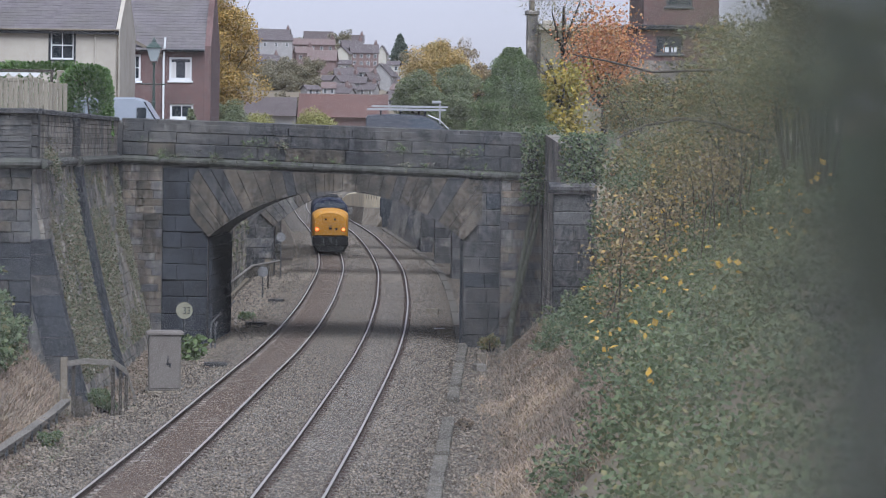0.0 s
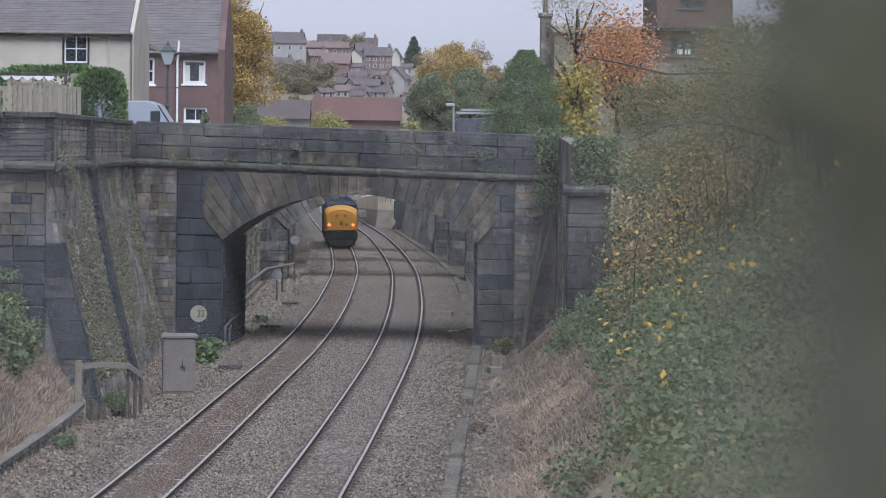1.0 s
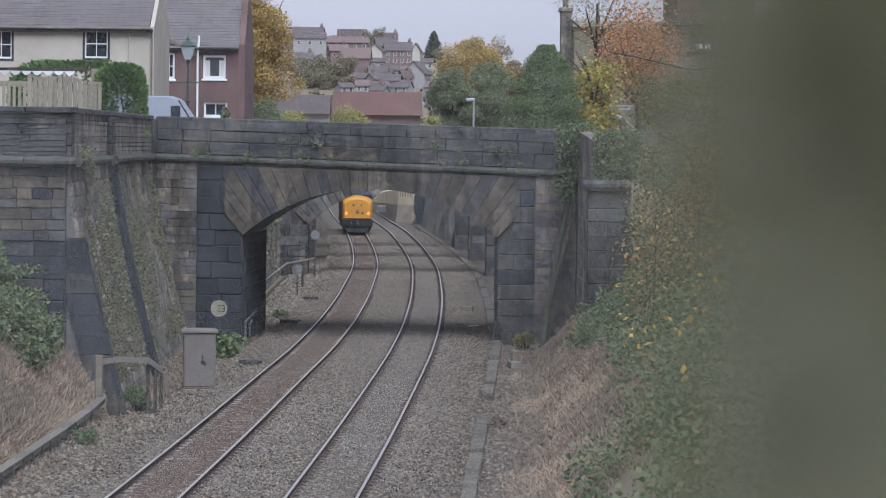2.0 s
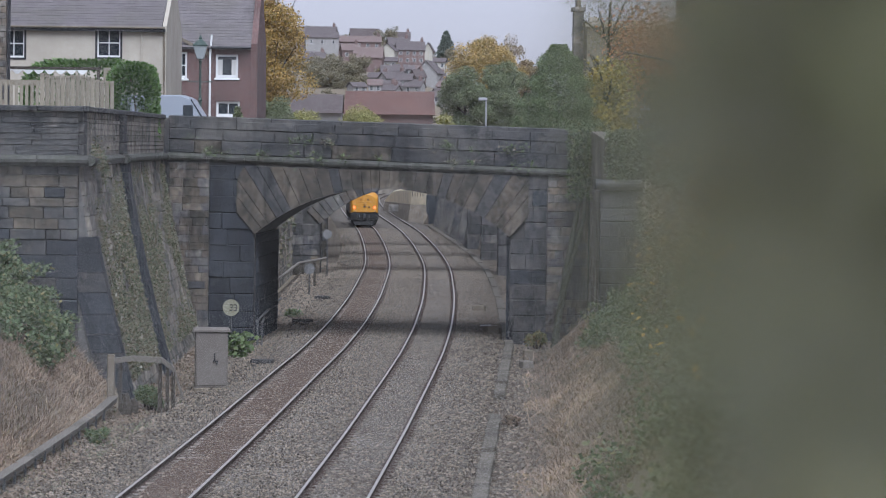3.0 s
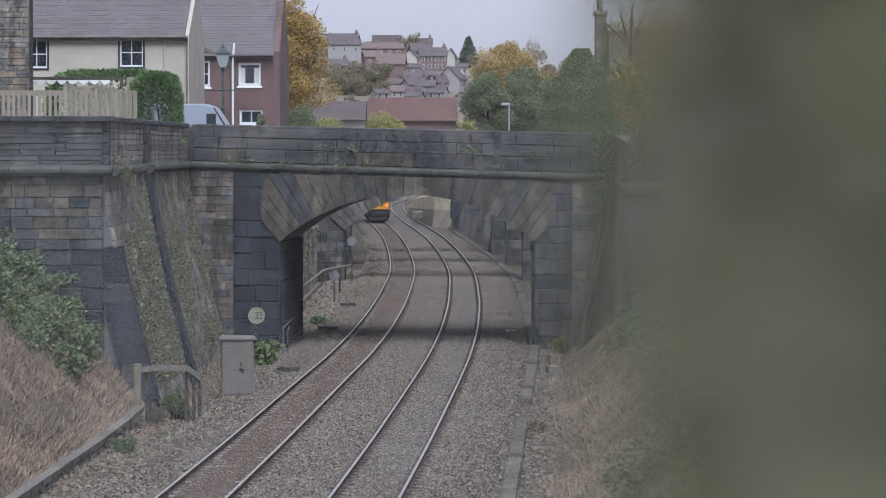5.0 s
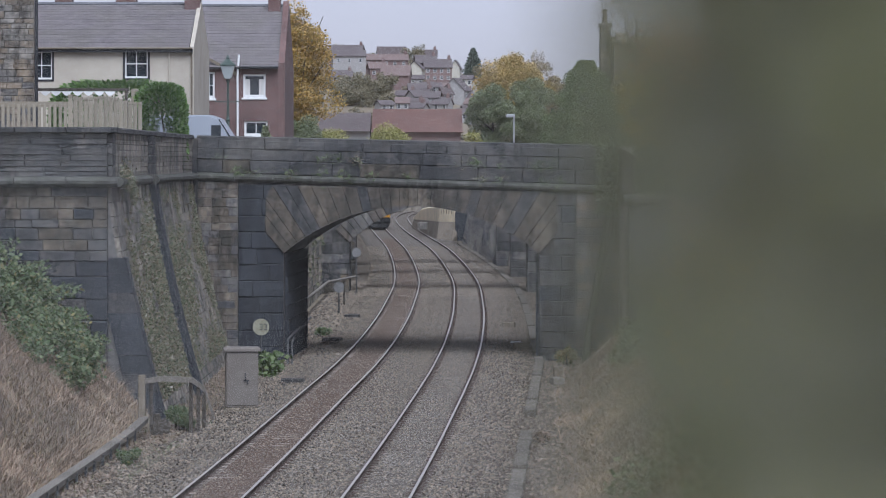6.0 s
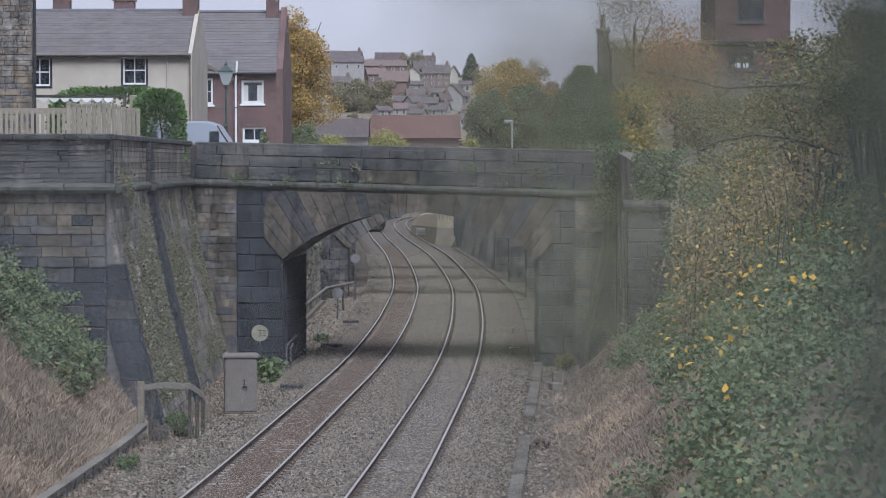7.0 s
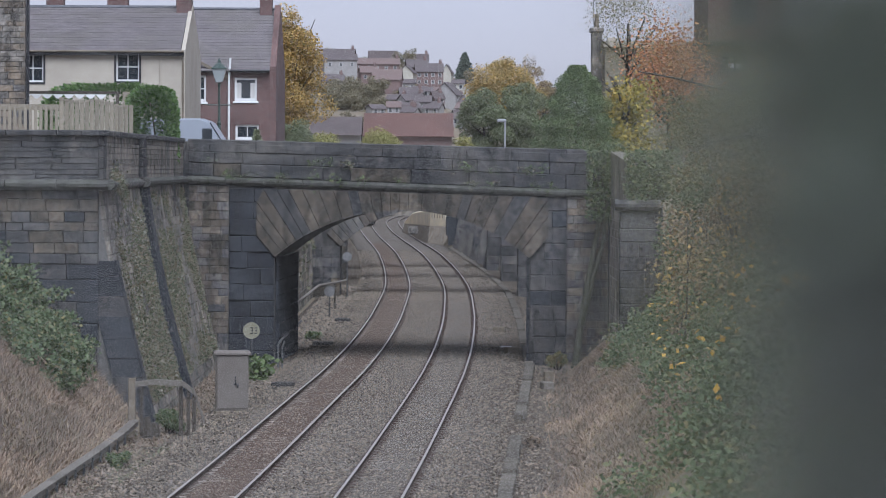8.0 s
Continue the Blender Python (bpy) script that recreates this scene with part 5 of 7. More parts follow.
def build_hill_houses():
    # places and sizes are worked out to fit the camera's view
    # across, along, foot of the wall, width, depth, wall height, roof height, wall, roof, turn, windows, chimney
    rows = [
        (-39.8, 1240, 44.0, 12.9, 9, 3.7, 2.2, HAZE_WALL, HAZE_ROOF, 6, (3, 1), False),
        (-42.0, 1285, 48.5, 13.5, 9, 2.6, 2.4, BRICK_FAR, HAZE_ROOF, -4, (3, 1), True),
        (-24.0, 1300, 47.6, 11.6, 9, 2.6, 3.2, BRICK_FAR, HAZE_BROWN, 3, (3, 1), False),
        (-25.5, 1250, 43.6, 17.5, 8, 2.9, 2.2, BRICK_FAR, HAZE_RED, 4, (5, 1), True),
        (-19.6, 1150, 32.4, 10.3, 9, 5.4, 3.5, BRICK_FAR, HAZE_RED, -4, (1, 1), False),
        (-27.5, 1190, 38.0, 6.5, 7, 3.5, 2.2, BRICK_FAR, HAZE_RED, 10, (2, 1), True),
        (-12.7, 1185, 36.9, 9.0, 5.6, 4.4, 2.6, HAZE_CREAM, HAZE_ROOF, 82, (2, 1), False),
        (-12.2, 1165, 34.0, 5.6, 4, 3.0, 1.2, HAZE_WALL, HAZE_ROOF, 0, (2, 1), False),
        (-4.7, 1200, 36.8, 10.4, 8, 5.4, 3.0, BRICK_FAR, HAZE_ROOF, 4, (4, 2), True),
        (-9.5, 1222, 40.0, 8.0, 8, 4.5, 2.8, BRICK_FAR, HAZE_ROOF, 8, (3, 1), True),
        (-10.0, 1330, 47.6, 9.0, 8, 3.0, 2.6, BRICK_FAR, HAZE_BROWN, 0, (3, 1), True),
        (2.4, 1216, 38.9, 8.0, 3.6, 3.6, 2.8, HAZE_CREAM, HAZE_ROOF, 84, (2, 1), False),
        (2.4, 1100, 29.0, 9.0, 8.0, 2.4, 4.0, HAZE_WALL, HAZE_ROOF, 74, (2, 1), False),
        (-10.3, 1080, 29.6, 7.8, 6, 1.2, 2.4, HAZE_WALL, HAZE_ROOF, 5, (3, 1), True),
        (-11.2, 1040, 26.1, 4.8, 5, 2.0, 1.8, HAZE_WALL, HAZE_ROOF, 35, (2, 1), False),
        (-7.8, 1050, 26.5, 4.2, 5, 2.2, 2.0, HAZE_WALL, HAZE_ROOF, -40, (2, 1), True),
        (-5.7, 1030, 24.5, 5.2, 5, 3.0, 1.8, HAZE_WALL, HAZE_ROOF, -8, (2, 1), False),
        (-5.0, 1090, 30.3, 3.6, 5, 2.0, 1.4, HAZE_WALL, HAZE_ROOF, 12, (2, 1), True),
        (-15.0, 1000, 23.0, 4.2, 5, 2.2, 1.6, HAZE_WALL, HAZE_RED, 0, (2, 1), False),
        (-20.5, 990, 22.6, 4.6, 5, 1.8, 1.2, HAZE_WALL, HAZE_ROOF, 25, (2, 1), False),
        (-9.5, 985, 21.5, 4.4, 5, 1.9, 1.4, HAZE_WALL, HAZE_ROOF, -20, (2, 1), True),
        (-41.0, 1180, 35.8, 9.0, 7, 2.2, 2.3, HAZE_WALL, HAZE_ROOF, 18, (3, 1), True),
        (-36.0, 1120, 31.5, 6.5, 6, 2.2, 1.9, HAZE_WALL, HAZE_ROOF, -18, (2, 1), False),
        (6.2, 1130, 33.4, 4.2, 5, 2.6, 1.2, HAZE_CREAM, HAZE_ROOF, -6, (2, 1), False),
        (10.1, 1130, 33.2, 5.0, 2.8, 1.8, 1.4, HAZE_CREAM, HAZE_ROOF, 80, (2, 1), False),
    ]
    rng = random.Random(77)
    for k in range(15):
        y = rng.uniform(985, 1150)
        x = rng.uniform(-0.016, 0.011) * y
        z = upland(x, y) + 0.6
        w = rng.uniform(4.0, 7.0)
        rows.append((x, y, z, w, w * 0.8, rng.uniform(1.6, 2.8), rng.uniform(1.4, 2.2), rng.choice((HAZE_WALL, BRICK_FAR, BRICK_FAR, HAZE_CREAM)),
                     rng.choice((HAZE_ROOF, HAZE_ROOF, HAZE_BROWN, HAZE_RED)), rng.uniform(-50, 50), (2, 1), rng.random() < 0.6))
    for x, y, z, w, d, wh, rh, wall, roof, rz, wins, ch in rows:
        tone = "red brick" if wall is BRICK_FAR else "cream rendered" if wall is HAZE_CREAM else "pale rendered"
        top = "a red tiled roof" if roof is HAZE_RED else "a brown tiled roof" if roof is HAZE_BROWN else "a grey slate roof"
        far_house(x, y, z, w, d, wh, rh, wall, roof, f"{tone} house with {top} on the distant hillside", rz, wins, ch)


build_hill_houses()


# ---- lineside things ----
def build_cabinet():
    c = thing("equipment_cabinet", "grey-beige painted steel lineside cabinet with one door and a lever handle", "cabinet", (-6.42, 97.3, -0.3), 6)
    part("body", Geo().soft_box(-0.5, 0.5, -0.3, 0.3, 0.12, 1.86, 0.02), CABINET, c)
    part("plinth", Geo().soft_box(-0.53, 0.53, -0.33, 0.33, -0.1, 0.12, 0.02), CONCRETE, c)
    part("lid", Geo().loft([[(-0.57, -0.37, 1.86), (0.57, -0.37, 1.86), (0.57, 0.37, 1.86), (-0.57, 0.37, 1.86)], [(-0.57, -0.37, 1.93), (0.57, -0.37, 1.93), (0.57, 0.37, 1.93), (-0.57, 0.37, 1.93)], [(-0.5, -0.3, 1.98), (0.5, -0.3, 1.98), (0.5, 0.3, 1.98), (-0.5, 0.3, 1.98)]]), CABINET, c, "paler overhanging lid")
    d = part("door", Geo().soft_box(-0.46, 0.46, -0.325, -0.3, 0.2, 1.82, 0.01), CABINET, c)
    part("handle", Geo().box(0.08, 0.11, -0.36, -0.325, 0.98, 1.2).box(0.04, 0.2, -0.36, -0.34, 0.94, 0.98), BLACK, d, "dull black lever handle")
    part("padlock", Geo().soft_box(0.14, 0.19, -0.36, -0.33, 0.86, 0.94, 0.01), POST_GREY, d)
    return c


def glyph_bars(parent, z, y, s, digits):
    """Seven-stroke figures cut from thin plate."""
    strokes = {"3": "abgcd"}
    seg = {"a": (-0.5, 0.5, 0.85, 1.0), "b": (0.32, 0.5, 0.5, 1.0), "c": (0.32, 0.5, 0.0, 0.5), "d": (-0.5, 0.5, 0.0, 0.15), "g": (-0.25, 0.5, 0.43, 0.57)}
    for k, ch in enumerate(digits):
        g = Geo()
        cx = (k - (len(digits) - 1) / 2) * s * 1.05 + s * 0.55
        for q in strokes[ch]:
            a, b, c0, d0 = seg[q]
            g.box(cx + a * s * 0.7, cx + b * s * 0.7, y - 0.006, y, z + (c0 - 0.5) * s * 1.6, z + (d0 - 0.5) * s * 1.6)
        part("figure", g, BLACK, parent, "black figure three")


def round_sign(x, y, top, r, mat, label, digits=""):
    base = -0.38
    s = thing("round_sign", label, "sign", (x, y, base), group="round lineside signs")
    part("post", Geo().tube([(0, 0, -0.15), (0, 0, top - base - r * 0.3)], 0.035, 8), POST_GREY, s)
    z = top - base
    ring = lambda yy, rr: [(rr * math.cos(k * math.tau / 28), yy, z + rr * math.sin(k * math.tau / 28)) for k in range(28)]
    disc = part("disc", Geo().loft([ring(-0.05, r * 0.97), ring(-0.06, r), ring(-0.075, r)][::-1]), mat, s, "cream enamelled disc")
    part("bracket", Geo().box(-0.12, 0.12, -0.05, 0.0, z - 0.05, z + 0.0).box(-0.12, 0.12, -0.05, 0.0, z + 0.12, z + 0.16), POST_GREY, s)
    if digits:
        glyph_bars(disc, z, -0.078, 0.15, digits)
    return s


def build_troughs():
    L = thing("cable_trough", "raised grey cable trough on short posts climbing over the path", "cable trough")
    path = [(-9.6, 58, -0.05), (-9.2, 69, -0.04), (-9.02, 75, -0.03), (-8.85, 81, -0.02), (-8.72, 86.0, 0.02), (-8.58, 88.6, 0.16)]
    sec = [(-0.1, -0.08), (0.1, -0.08), (0.1, 0.03), (0.13, 0.03), (0.13, 0.07), (-0.13, 0.07), (-0.13, 0.03), (-0.1, 0.03)]
    for a, b in zip(path, path[1:]):
        n = max(1, int((b[1] - a[1]) / 1.4))
        for k in range(n):
            p, q = Vector(a).lerp(Vector(b), k / n), Vector(a).lerp(Vector(b), (k + 1) / n)
            part("trough_section", Geo().loft([[(c.x + u, c.y + (0.006 if c is p else -0.006), c.z + w) for u, w in sec] for c in (p, q)]), TIMBER, L)
            part("support_post", Geo().box(p.x + 0.08, p.x + 0.14, p.y + 0.1, p.y + 0.18, -0.6, p.z + 0.02), POST_GREY, L)
    part("upright_trough", Geo().soft_box(-8.8, -8.6, 88.9, 89.1, 0.05, 1.38, 0.02), CONCRETE, L, "pale upright cover")
    rail = [(-8.6, 89.0, 1.22), (-8.1, 89.2, 1.28), (-7.3, 89.4, 1.22)]
    part("top_section", Geo().loft([[(p[0], p[1] - 0.1, p[2] - 0.09), (p[0], p[1] + 0.1, p[2] - 0.09), (p[0], p[1] + 0.1, p[2] + 0.06), (p[0], p[1] - 0.1, p[2] + 0.06)] for p in rail]), TIMBER, L)
    part("ramp_section", Geo().loft([[(p[0], p[1] - 0.1, p[2] - 0.09), (p[0], p[1] + 0.1, p[2] - 0.09), (p[0], p[1] + 0.1, p[2] + 0.06), (p[0], p[1] - 0.1, p[2] + 0.06)] for p in ((-7.29, 89.4, 1.22), (-7.0, 89.8, 0.95), (-6.75, 90.2, 0.1))]), TIMBER, L)
    for x, y, z in ((-8.45, 89.2, 1.15), (-7.35, 89.45, 1.15), (-7.15, 89.6, 1.0), (-7.0, 89.8, 0.85)):
        part("support_post", Geo().soft_box(x - 0.05, x + 0.05, y - 0.05, y + 0.05, -0.5, z, 0.01), BARK, L)
    for k, (x, y) in enumerate(((-8.2, 88.2), (-8.05, 88.6))):
        s = thing("timber_stump", "dark rotten timber stump leaning in the scrub", "stump", (x, y, -0.4), k * 25, "stumps")
        part("stump", Geo().tube([(0, 0, 0), (0.05, 0, 0.35), (-0.02, 0, 0.75 - k * 0.2)], [0.17, 0.14, 0.1], 8), BARK, s)
    TROUGH_Y = [58, 70.7, 119.4, 136, 151, 171, 190, 195, 213.6, 246, 284, 292]
    TROUGH_X = [0.95, 1.46, 3.42, 3.62, 3.82, 4.0, 3.98, 3.86, 3.5, 2.43, 0.92, 0.2]
    R = thing("cable_trough", "grey concrete cable trough with lids along the foot of the bank", "cable trough")
    y, jog = 58.0, random.Random(9)
    while y < 285:
        x = lerp(y, TROUGH_Y, TROUGH_X)
        x2 = lerp(y + 1.0, TROUGH_Y, TROUGH_X)
        x, x2 = x + jog.uniform(-0.02, 0.02), x2 + jog.uniform(-0.02, 0.02)
        if int(y * 7) % 11 and not 88 < y < 95:
            j = 0.01 * (int(y * 3) % 3)
            part("trough_lid", Geo().loft([[(a - 0.17, b, -0.35), (a + 0.17, b, -0.35), (a + 0.17, b, -0.1 + j), (a + 0.15, b, -0.08 + j), (a - 0.15, b, -0.08 + j), (a - 0.17, b, -0.1 + j)] for a, b in ((x, y + 0.015), (x2, y + 0.985))]), TROUGH, R)
        y += 1.0


build_cabinet()
round_sign(-7.0, 117.0, 1.25, 0.31, CREAM_SIGN, "cream round lineside sign with two black figures on a thin post", "33")
round_sign(-5.55, 158, 1.05, 0.27, PALE_SIGN, "pale grey round lineside sign on a thin post")
round_sign(-5.41, 183.2, 2.05, 0.27, PALE_SIGN, "pale round sign beside the far bridge pier")
build_troughs()


def lineside_slab(x, y, w, d, h, mat, label, name="concrete_slab"):
    s = thing(name, label, "slab", (x, y, -0.2), random.Random(int(x * 9 + y)).uniform(-20, 20), "slabs beside the line")
    part("slab", Geo().soft_box(-w / 2, w / 2, -d / 2, d / 2, -0.1, h, 0.03), mat, s)


for x, y, w in ((-5.35, 107.5, 0.75), (-4.9, 132, 0.8), (-4.7, 152, 0.7), (2.7, 143, 0.55), (2.9, 127, 0.5), (3.9, 112.5, 0.35)):
    lineside_slab(x, y, w, 0.45, 0.2 if w > 0.6 else 0.3, SOFFIT if w > 0.6 else CONCRETE, "small weathered slab lying beside the ballast")
hr = thing("handrail", "weathered timber handrail beside the path under the bridge", "handrail")
part("rail", Geo().tube([(-6.0, 131, 1.63), (-5.79, 150, 1.64), (-5.62, 168, 1.1), (-5.49, 185, 0.6)], 0.065, 7), TIMBER, hr)
part("lower_rail", Geo().tube([(-6.15, 119.6, -0.35), (-6.15, 119.8, 0.6), (-6.1, 121.2, 0.68), (-6.0, 136, 0.66)], 0.045, 7), POST_GREY, hr)
part("hoop", Geo().tube([(-5.98, 119.4, -0.35), (-5.98, 119.5, 0.5), (-5.95, 120.4, 0.64)], 0.04, 7), POST_GREY, hr)
for x, y, z in ((-6.0, 131, 1.62), (-5.62, 168, 1.08)):
    part("post", Geo().soft_box(x - 0.06, x + 0.06, y - 0.06, y + 0.06, -0.5, z, 0.01), BARK, hr)


# ---- on the road and gardens ----
def build_fence():
    f = thing("garden_fence", "pale weathered timber fence, open pickets and close boards", "fence")
    y = 100.0
    for k in range(26):
        x = -16.2 + 0.165 * k
        if x < -12.1:
            part("picket", Geo().soft_box(x, x + 0.1, y, y + 0.03, 7.2, 9.22, 0.008), FENCE_WOOD, f)
    part("rail", Geo().box(-16.3, -12.05, y + 0.035, y + 0.09, 9.12, 9.3), FENCE_WOOD, f)
    part("rail", Geo().box(-16.3, -12.05, y + 0.035, y + 0.09, 7.6, 7.7), FENCE_WOOD, f)
    n = 15
    for k in range(n):
        x = -12.1 + 0.138 * k
        yy = y + 0.02 * (k % 2) + k * 0.2
        z = 9.5 - 0.16 * (k / n) - 0.05 * math.sin(k / n * math.pi * 3)
        part("board", Geo().soft_box(x, x + 0.135, yy, yy + 0.03, 7.1, z, 0.008), FENCE_WOOD, f)
        part("capping", Geo().box(x, x + 0.138, yy - 0.02, yy + 0.07, z - 0.06, z + 0.02), FENCE_WOOD, f)


def build_awning():
    a = thing("garden_awning", "white scalloped awning on a dark timber frame", "awning")
    y = 117.0
    part("beam", Geo().box(-17.0, -11.9, y, y + 0.12, 10.0, 10.1), BARK, a)
    part("post", Geo().box(-12.05, -11.95, y, y + 0.1, 6.9, 10.0), BARK, a)
    for k in range(8):
        x0 = -15.6 + 0.4 * k
        pts = [(x0 + 0.4 * i / 8, y - 0.02, 9.98 - 0.16 * math.sin(math.pi * i / 8)) for i in range(9)]
        back = [(p[0], y - 0.005, p[2]) for p in pts]
        part("scallop", Geo().prism(pts, back), WHITE, a)
    part("side_panel", Geo().soft_box(-12.1, -11.0, y + 2.8, y + 2.9, 9.6, 10.15, 0.02), FENCE_WOOD, a)


def build_lantern():
    s = thing("street_lamp", "dark green Victorian style street lantern on a post", "street lamp", (-9.72, 138.2, 6.9))
    part("post", Geo().lathe([(0.16, 0), (0.16, 0.5), (0.09, 0.6), (0.07, 2.2), (0.1, 2.3), (0.06, 2.4), (0.045, 3.9), (0.09, 4.0), (0.05, 4.08)], 12), GREEN_PAINT, s)
    part("ladder_bar", Geo().tube([(-0.55, 0, 3.1), (0.55, 0, 3.1)], 0.03, 6), GREEN_PAINT, s)
    sq = lambda r, z: [(r, r, z), (-r, r, z), (-r, -r, z), (r, -r, z)]
    ln = part("lantern", Geo().loft([sq(0.15, 4.1), sq(0.3, 4.66)]), LAMP_GLASS, s, "clear glazed lantern")
    part("lantern_cap", Geo().loft([sq(0.33, 4.66), sq(0.33, 4.7), sq(0.12, 4.9), sq(0.07, 4.95), sq(0.07, 5.02), sq(0.02, 5.15)]), GREEN_PAINT, ln, "pointed green cap")
    for sx in (-1, 1):
        for sy in (-1, 1):
            part("lantern_bar", Geo().tube([(sx * 0.135, sy * 0.135, 4.08), (sx * 0.265, sy * 0.265, 4.64)], 0.018, 5), GREEN_PAINT, ln)


def car_body(length, width, side, inset=0.86):
    """A body lofted over its side outline; side gives (along, low, high) stations."""
    rings = []
    for x, lo, hi in side:
        w = width / 2
        rings.append([(x, -w * 0.94, lo), (x, -w, lo + 0.25 * (hi - lo)), (x, -w * 0.98, lo + 0.55 * (hi - lo)), (x, -w * inset, hi - 0.06), (x, -w * inset * 0.85, hi), (x, w * inset * 0.85, hi), (x, w * inset, hi - 0.06), (x, w * 0.98, lo + 0.55 * (hi - lo)), (x, w, lo + 0.25 * (hi - lo)), (x, w * 0.94, lo)])
    return Geo().loft(rings)


def add_wheels(t, xs, w, r=0.33):
    for x in xs:
        for s in (-1, 1):
            wh = part("wheel", Geo().loft([[(x + r * math.cos(k * math.tau / 16), s * w, r + r * math.sin(k * math.tau / 16)) for k in range(16)], [(x + r * math.cos(k * math.tau / 16), s * (w - 0.2), r + r * math.sin(k * math.tau / 16)) for k in range(16)]]), TYRE, t)
            part("rim", Geo().loft([[(x + q * math.cos(k * math.tau / 12), s * (w + e), r + q * math.sin(k * math.tau / 12)) for k in range(12)] for q, e in ((0.2, 0.004), (0.17, 0.02))]), ALU, wh)


def build_blue_van():
    v = thing("panel_van", "pale blue panel van parked by the houses", "van", (-10.5, 131, 6.98), -4)
    part("body", car_body(4.6, 1.8, [(-2.2, 0.4, 2.2), (-2.15, 0.3, 2.3), (0.6, 0.3, 2.32), (0.95, 0.3, 2.2), (1.5, 0.3, 1.35), (2.3, 0.3, 1.15), (2.4, 0.4, 0.8)], 0.88), VAN_BLUE, v)
    part("side_window", Geo().box(0.72, 1.12, -0.875, -0.84, 1.45, 1.9), GLASS, v)
    part("windscreen", Geo().prism([(1.0, -0.7, 2.12), (1.0, 0.7, 2.12), (1.47, 0.75, 1.4), (1.47, -0.75, 1.4)], [(1.03, -0.7, 2.16), (1.03, 0.7, 2.16), (1.52, 0.75, 1.42), (1.52, -0.75, 1.42)]), GLASS, v)
    add_wheels(v, (-1.5, 1.5), 0.9)
    return v


def build_ladder_van():
    v = thing("ladder_van", "dark grey van with aluminium ladders on its roof rack", "van", (1.6, 127.6, 6.98))
    part("body", car_body(4.4, 1.75, [(-2.0, 0.4, 1.7), (-1.92, 0.3, 1.85), (-0.6, 0.3, 1.9), (0.35, 0.3, 1.84), (0.8, 0.3, 1.68), (1.3, 0.3, 1.25), (2.1, 0.3, 1.0), (2.2, 0.4, 0.7)], 0.86), CAR_DARK, v)
    part("side_window", Geo().prism([(-0.2, -0.8, 1.3), (1.0, -0.83, 1.3), (0.55, -0.76, 1.72), (-0.2, -0.76, 1.76)], [(-0.2, -0.84, 1.3), (1.0, -0.865, 1.3), (0.55, -0.79, 1.72), (-0.2, -0.79, 1.76)]), LOCO_GLASS, v)
    part("screen_pillar", Geo().tube([(0.5, -0.72, 1.86), (0.95, -0.76, 1.68), (1.4, -0.8, 1.25)], 0.022, 6), ALU, v, "pale windscreen pillar")
    for x in (-1.4, -0.6, 0.4):
        part("rack_bar", Geo().box(x - 0.04, x + 0.04, -0.75, 0.75, 1.96, 2.02).box(x - 0.03, x + 0.03, -0.72, -0.66, 1.8, 1.96).box(x - 0.03, x + 0.03, 0.66, 0.72, 1.8, 1.96), BLACK, v)
    for k, (y0, z0) in enumerate(((-0.6, 2.04), (0.05, 2.04), (-0.3, 2.16))):
        lad = Geo()
        for yy in (y0, y0 + 0.42):
            lad.box(-1.95 + 0.1 * k, 1.2 + 0.05 * k, yy, yy + 0.03, z0, z0 + 0.075)
        for i in range(11):
            lad.box(-1.8 + 0.28 * i, -1.77 + 0.28 * i, y0 + 0.03, y0 + 0.42, z0 + 0.02, z0 + 0.05)
        part("ladder", lad, ALU, v, "bare aluminium ladder")
    add_wheels(v, (-1.35, 1.4), 0.88)
    return v


build_fence()
build_awning()
build_lantern()
build_blue_van()
ladder_van = build_ladder_van()
sl = thing("lamp_post", "slim grey lamp post with a square head beyond the bridge", "lamp post", (2.62, 129.0, 6.9))
part("post", Geo().tube([(0, 0, 0), (0, 0, 2.35)], 0.04, 6), ALU, sl)
part("lamp_head", Geo().soft_box(-0.32, 0.05, -0.08, 0.08, 2.3, 2.42, 0.02), ALU, sl)


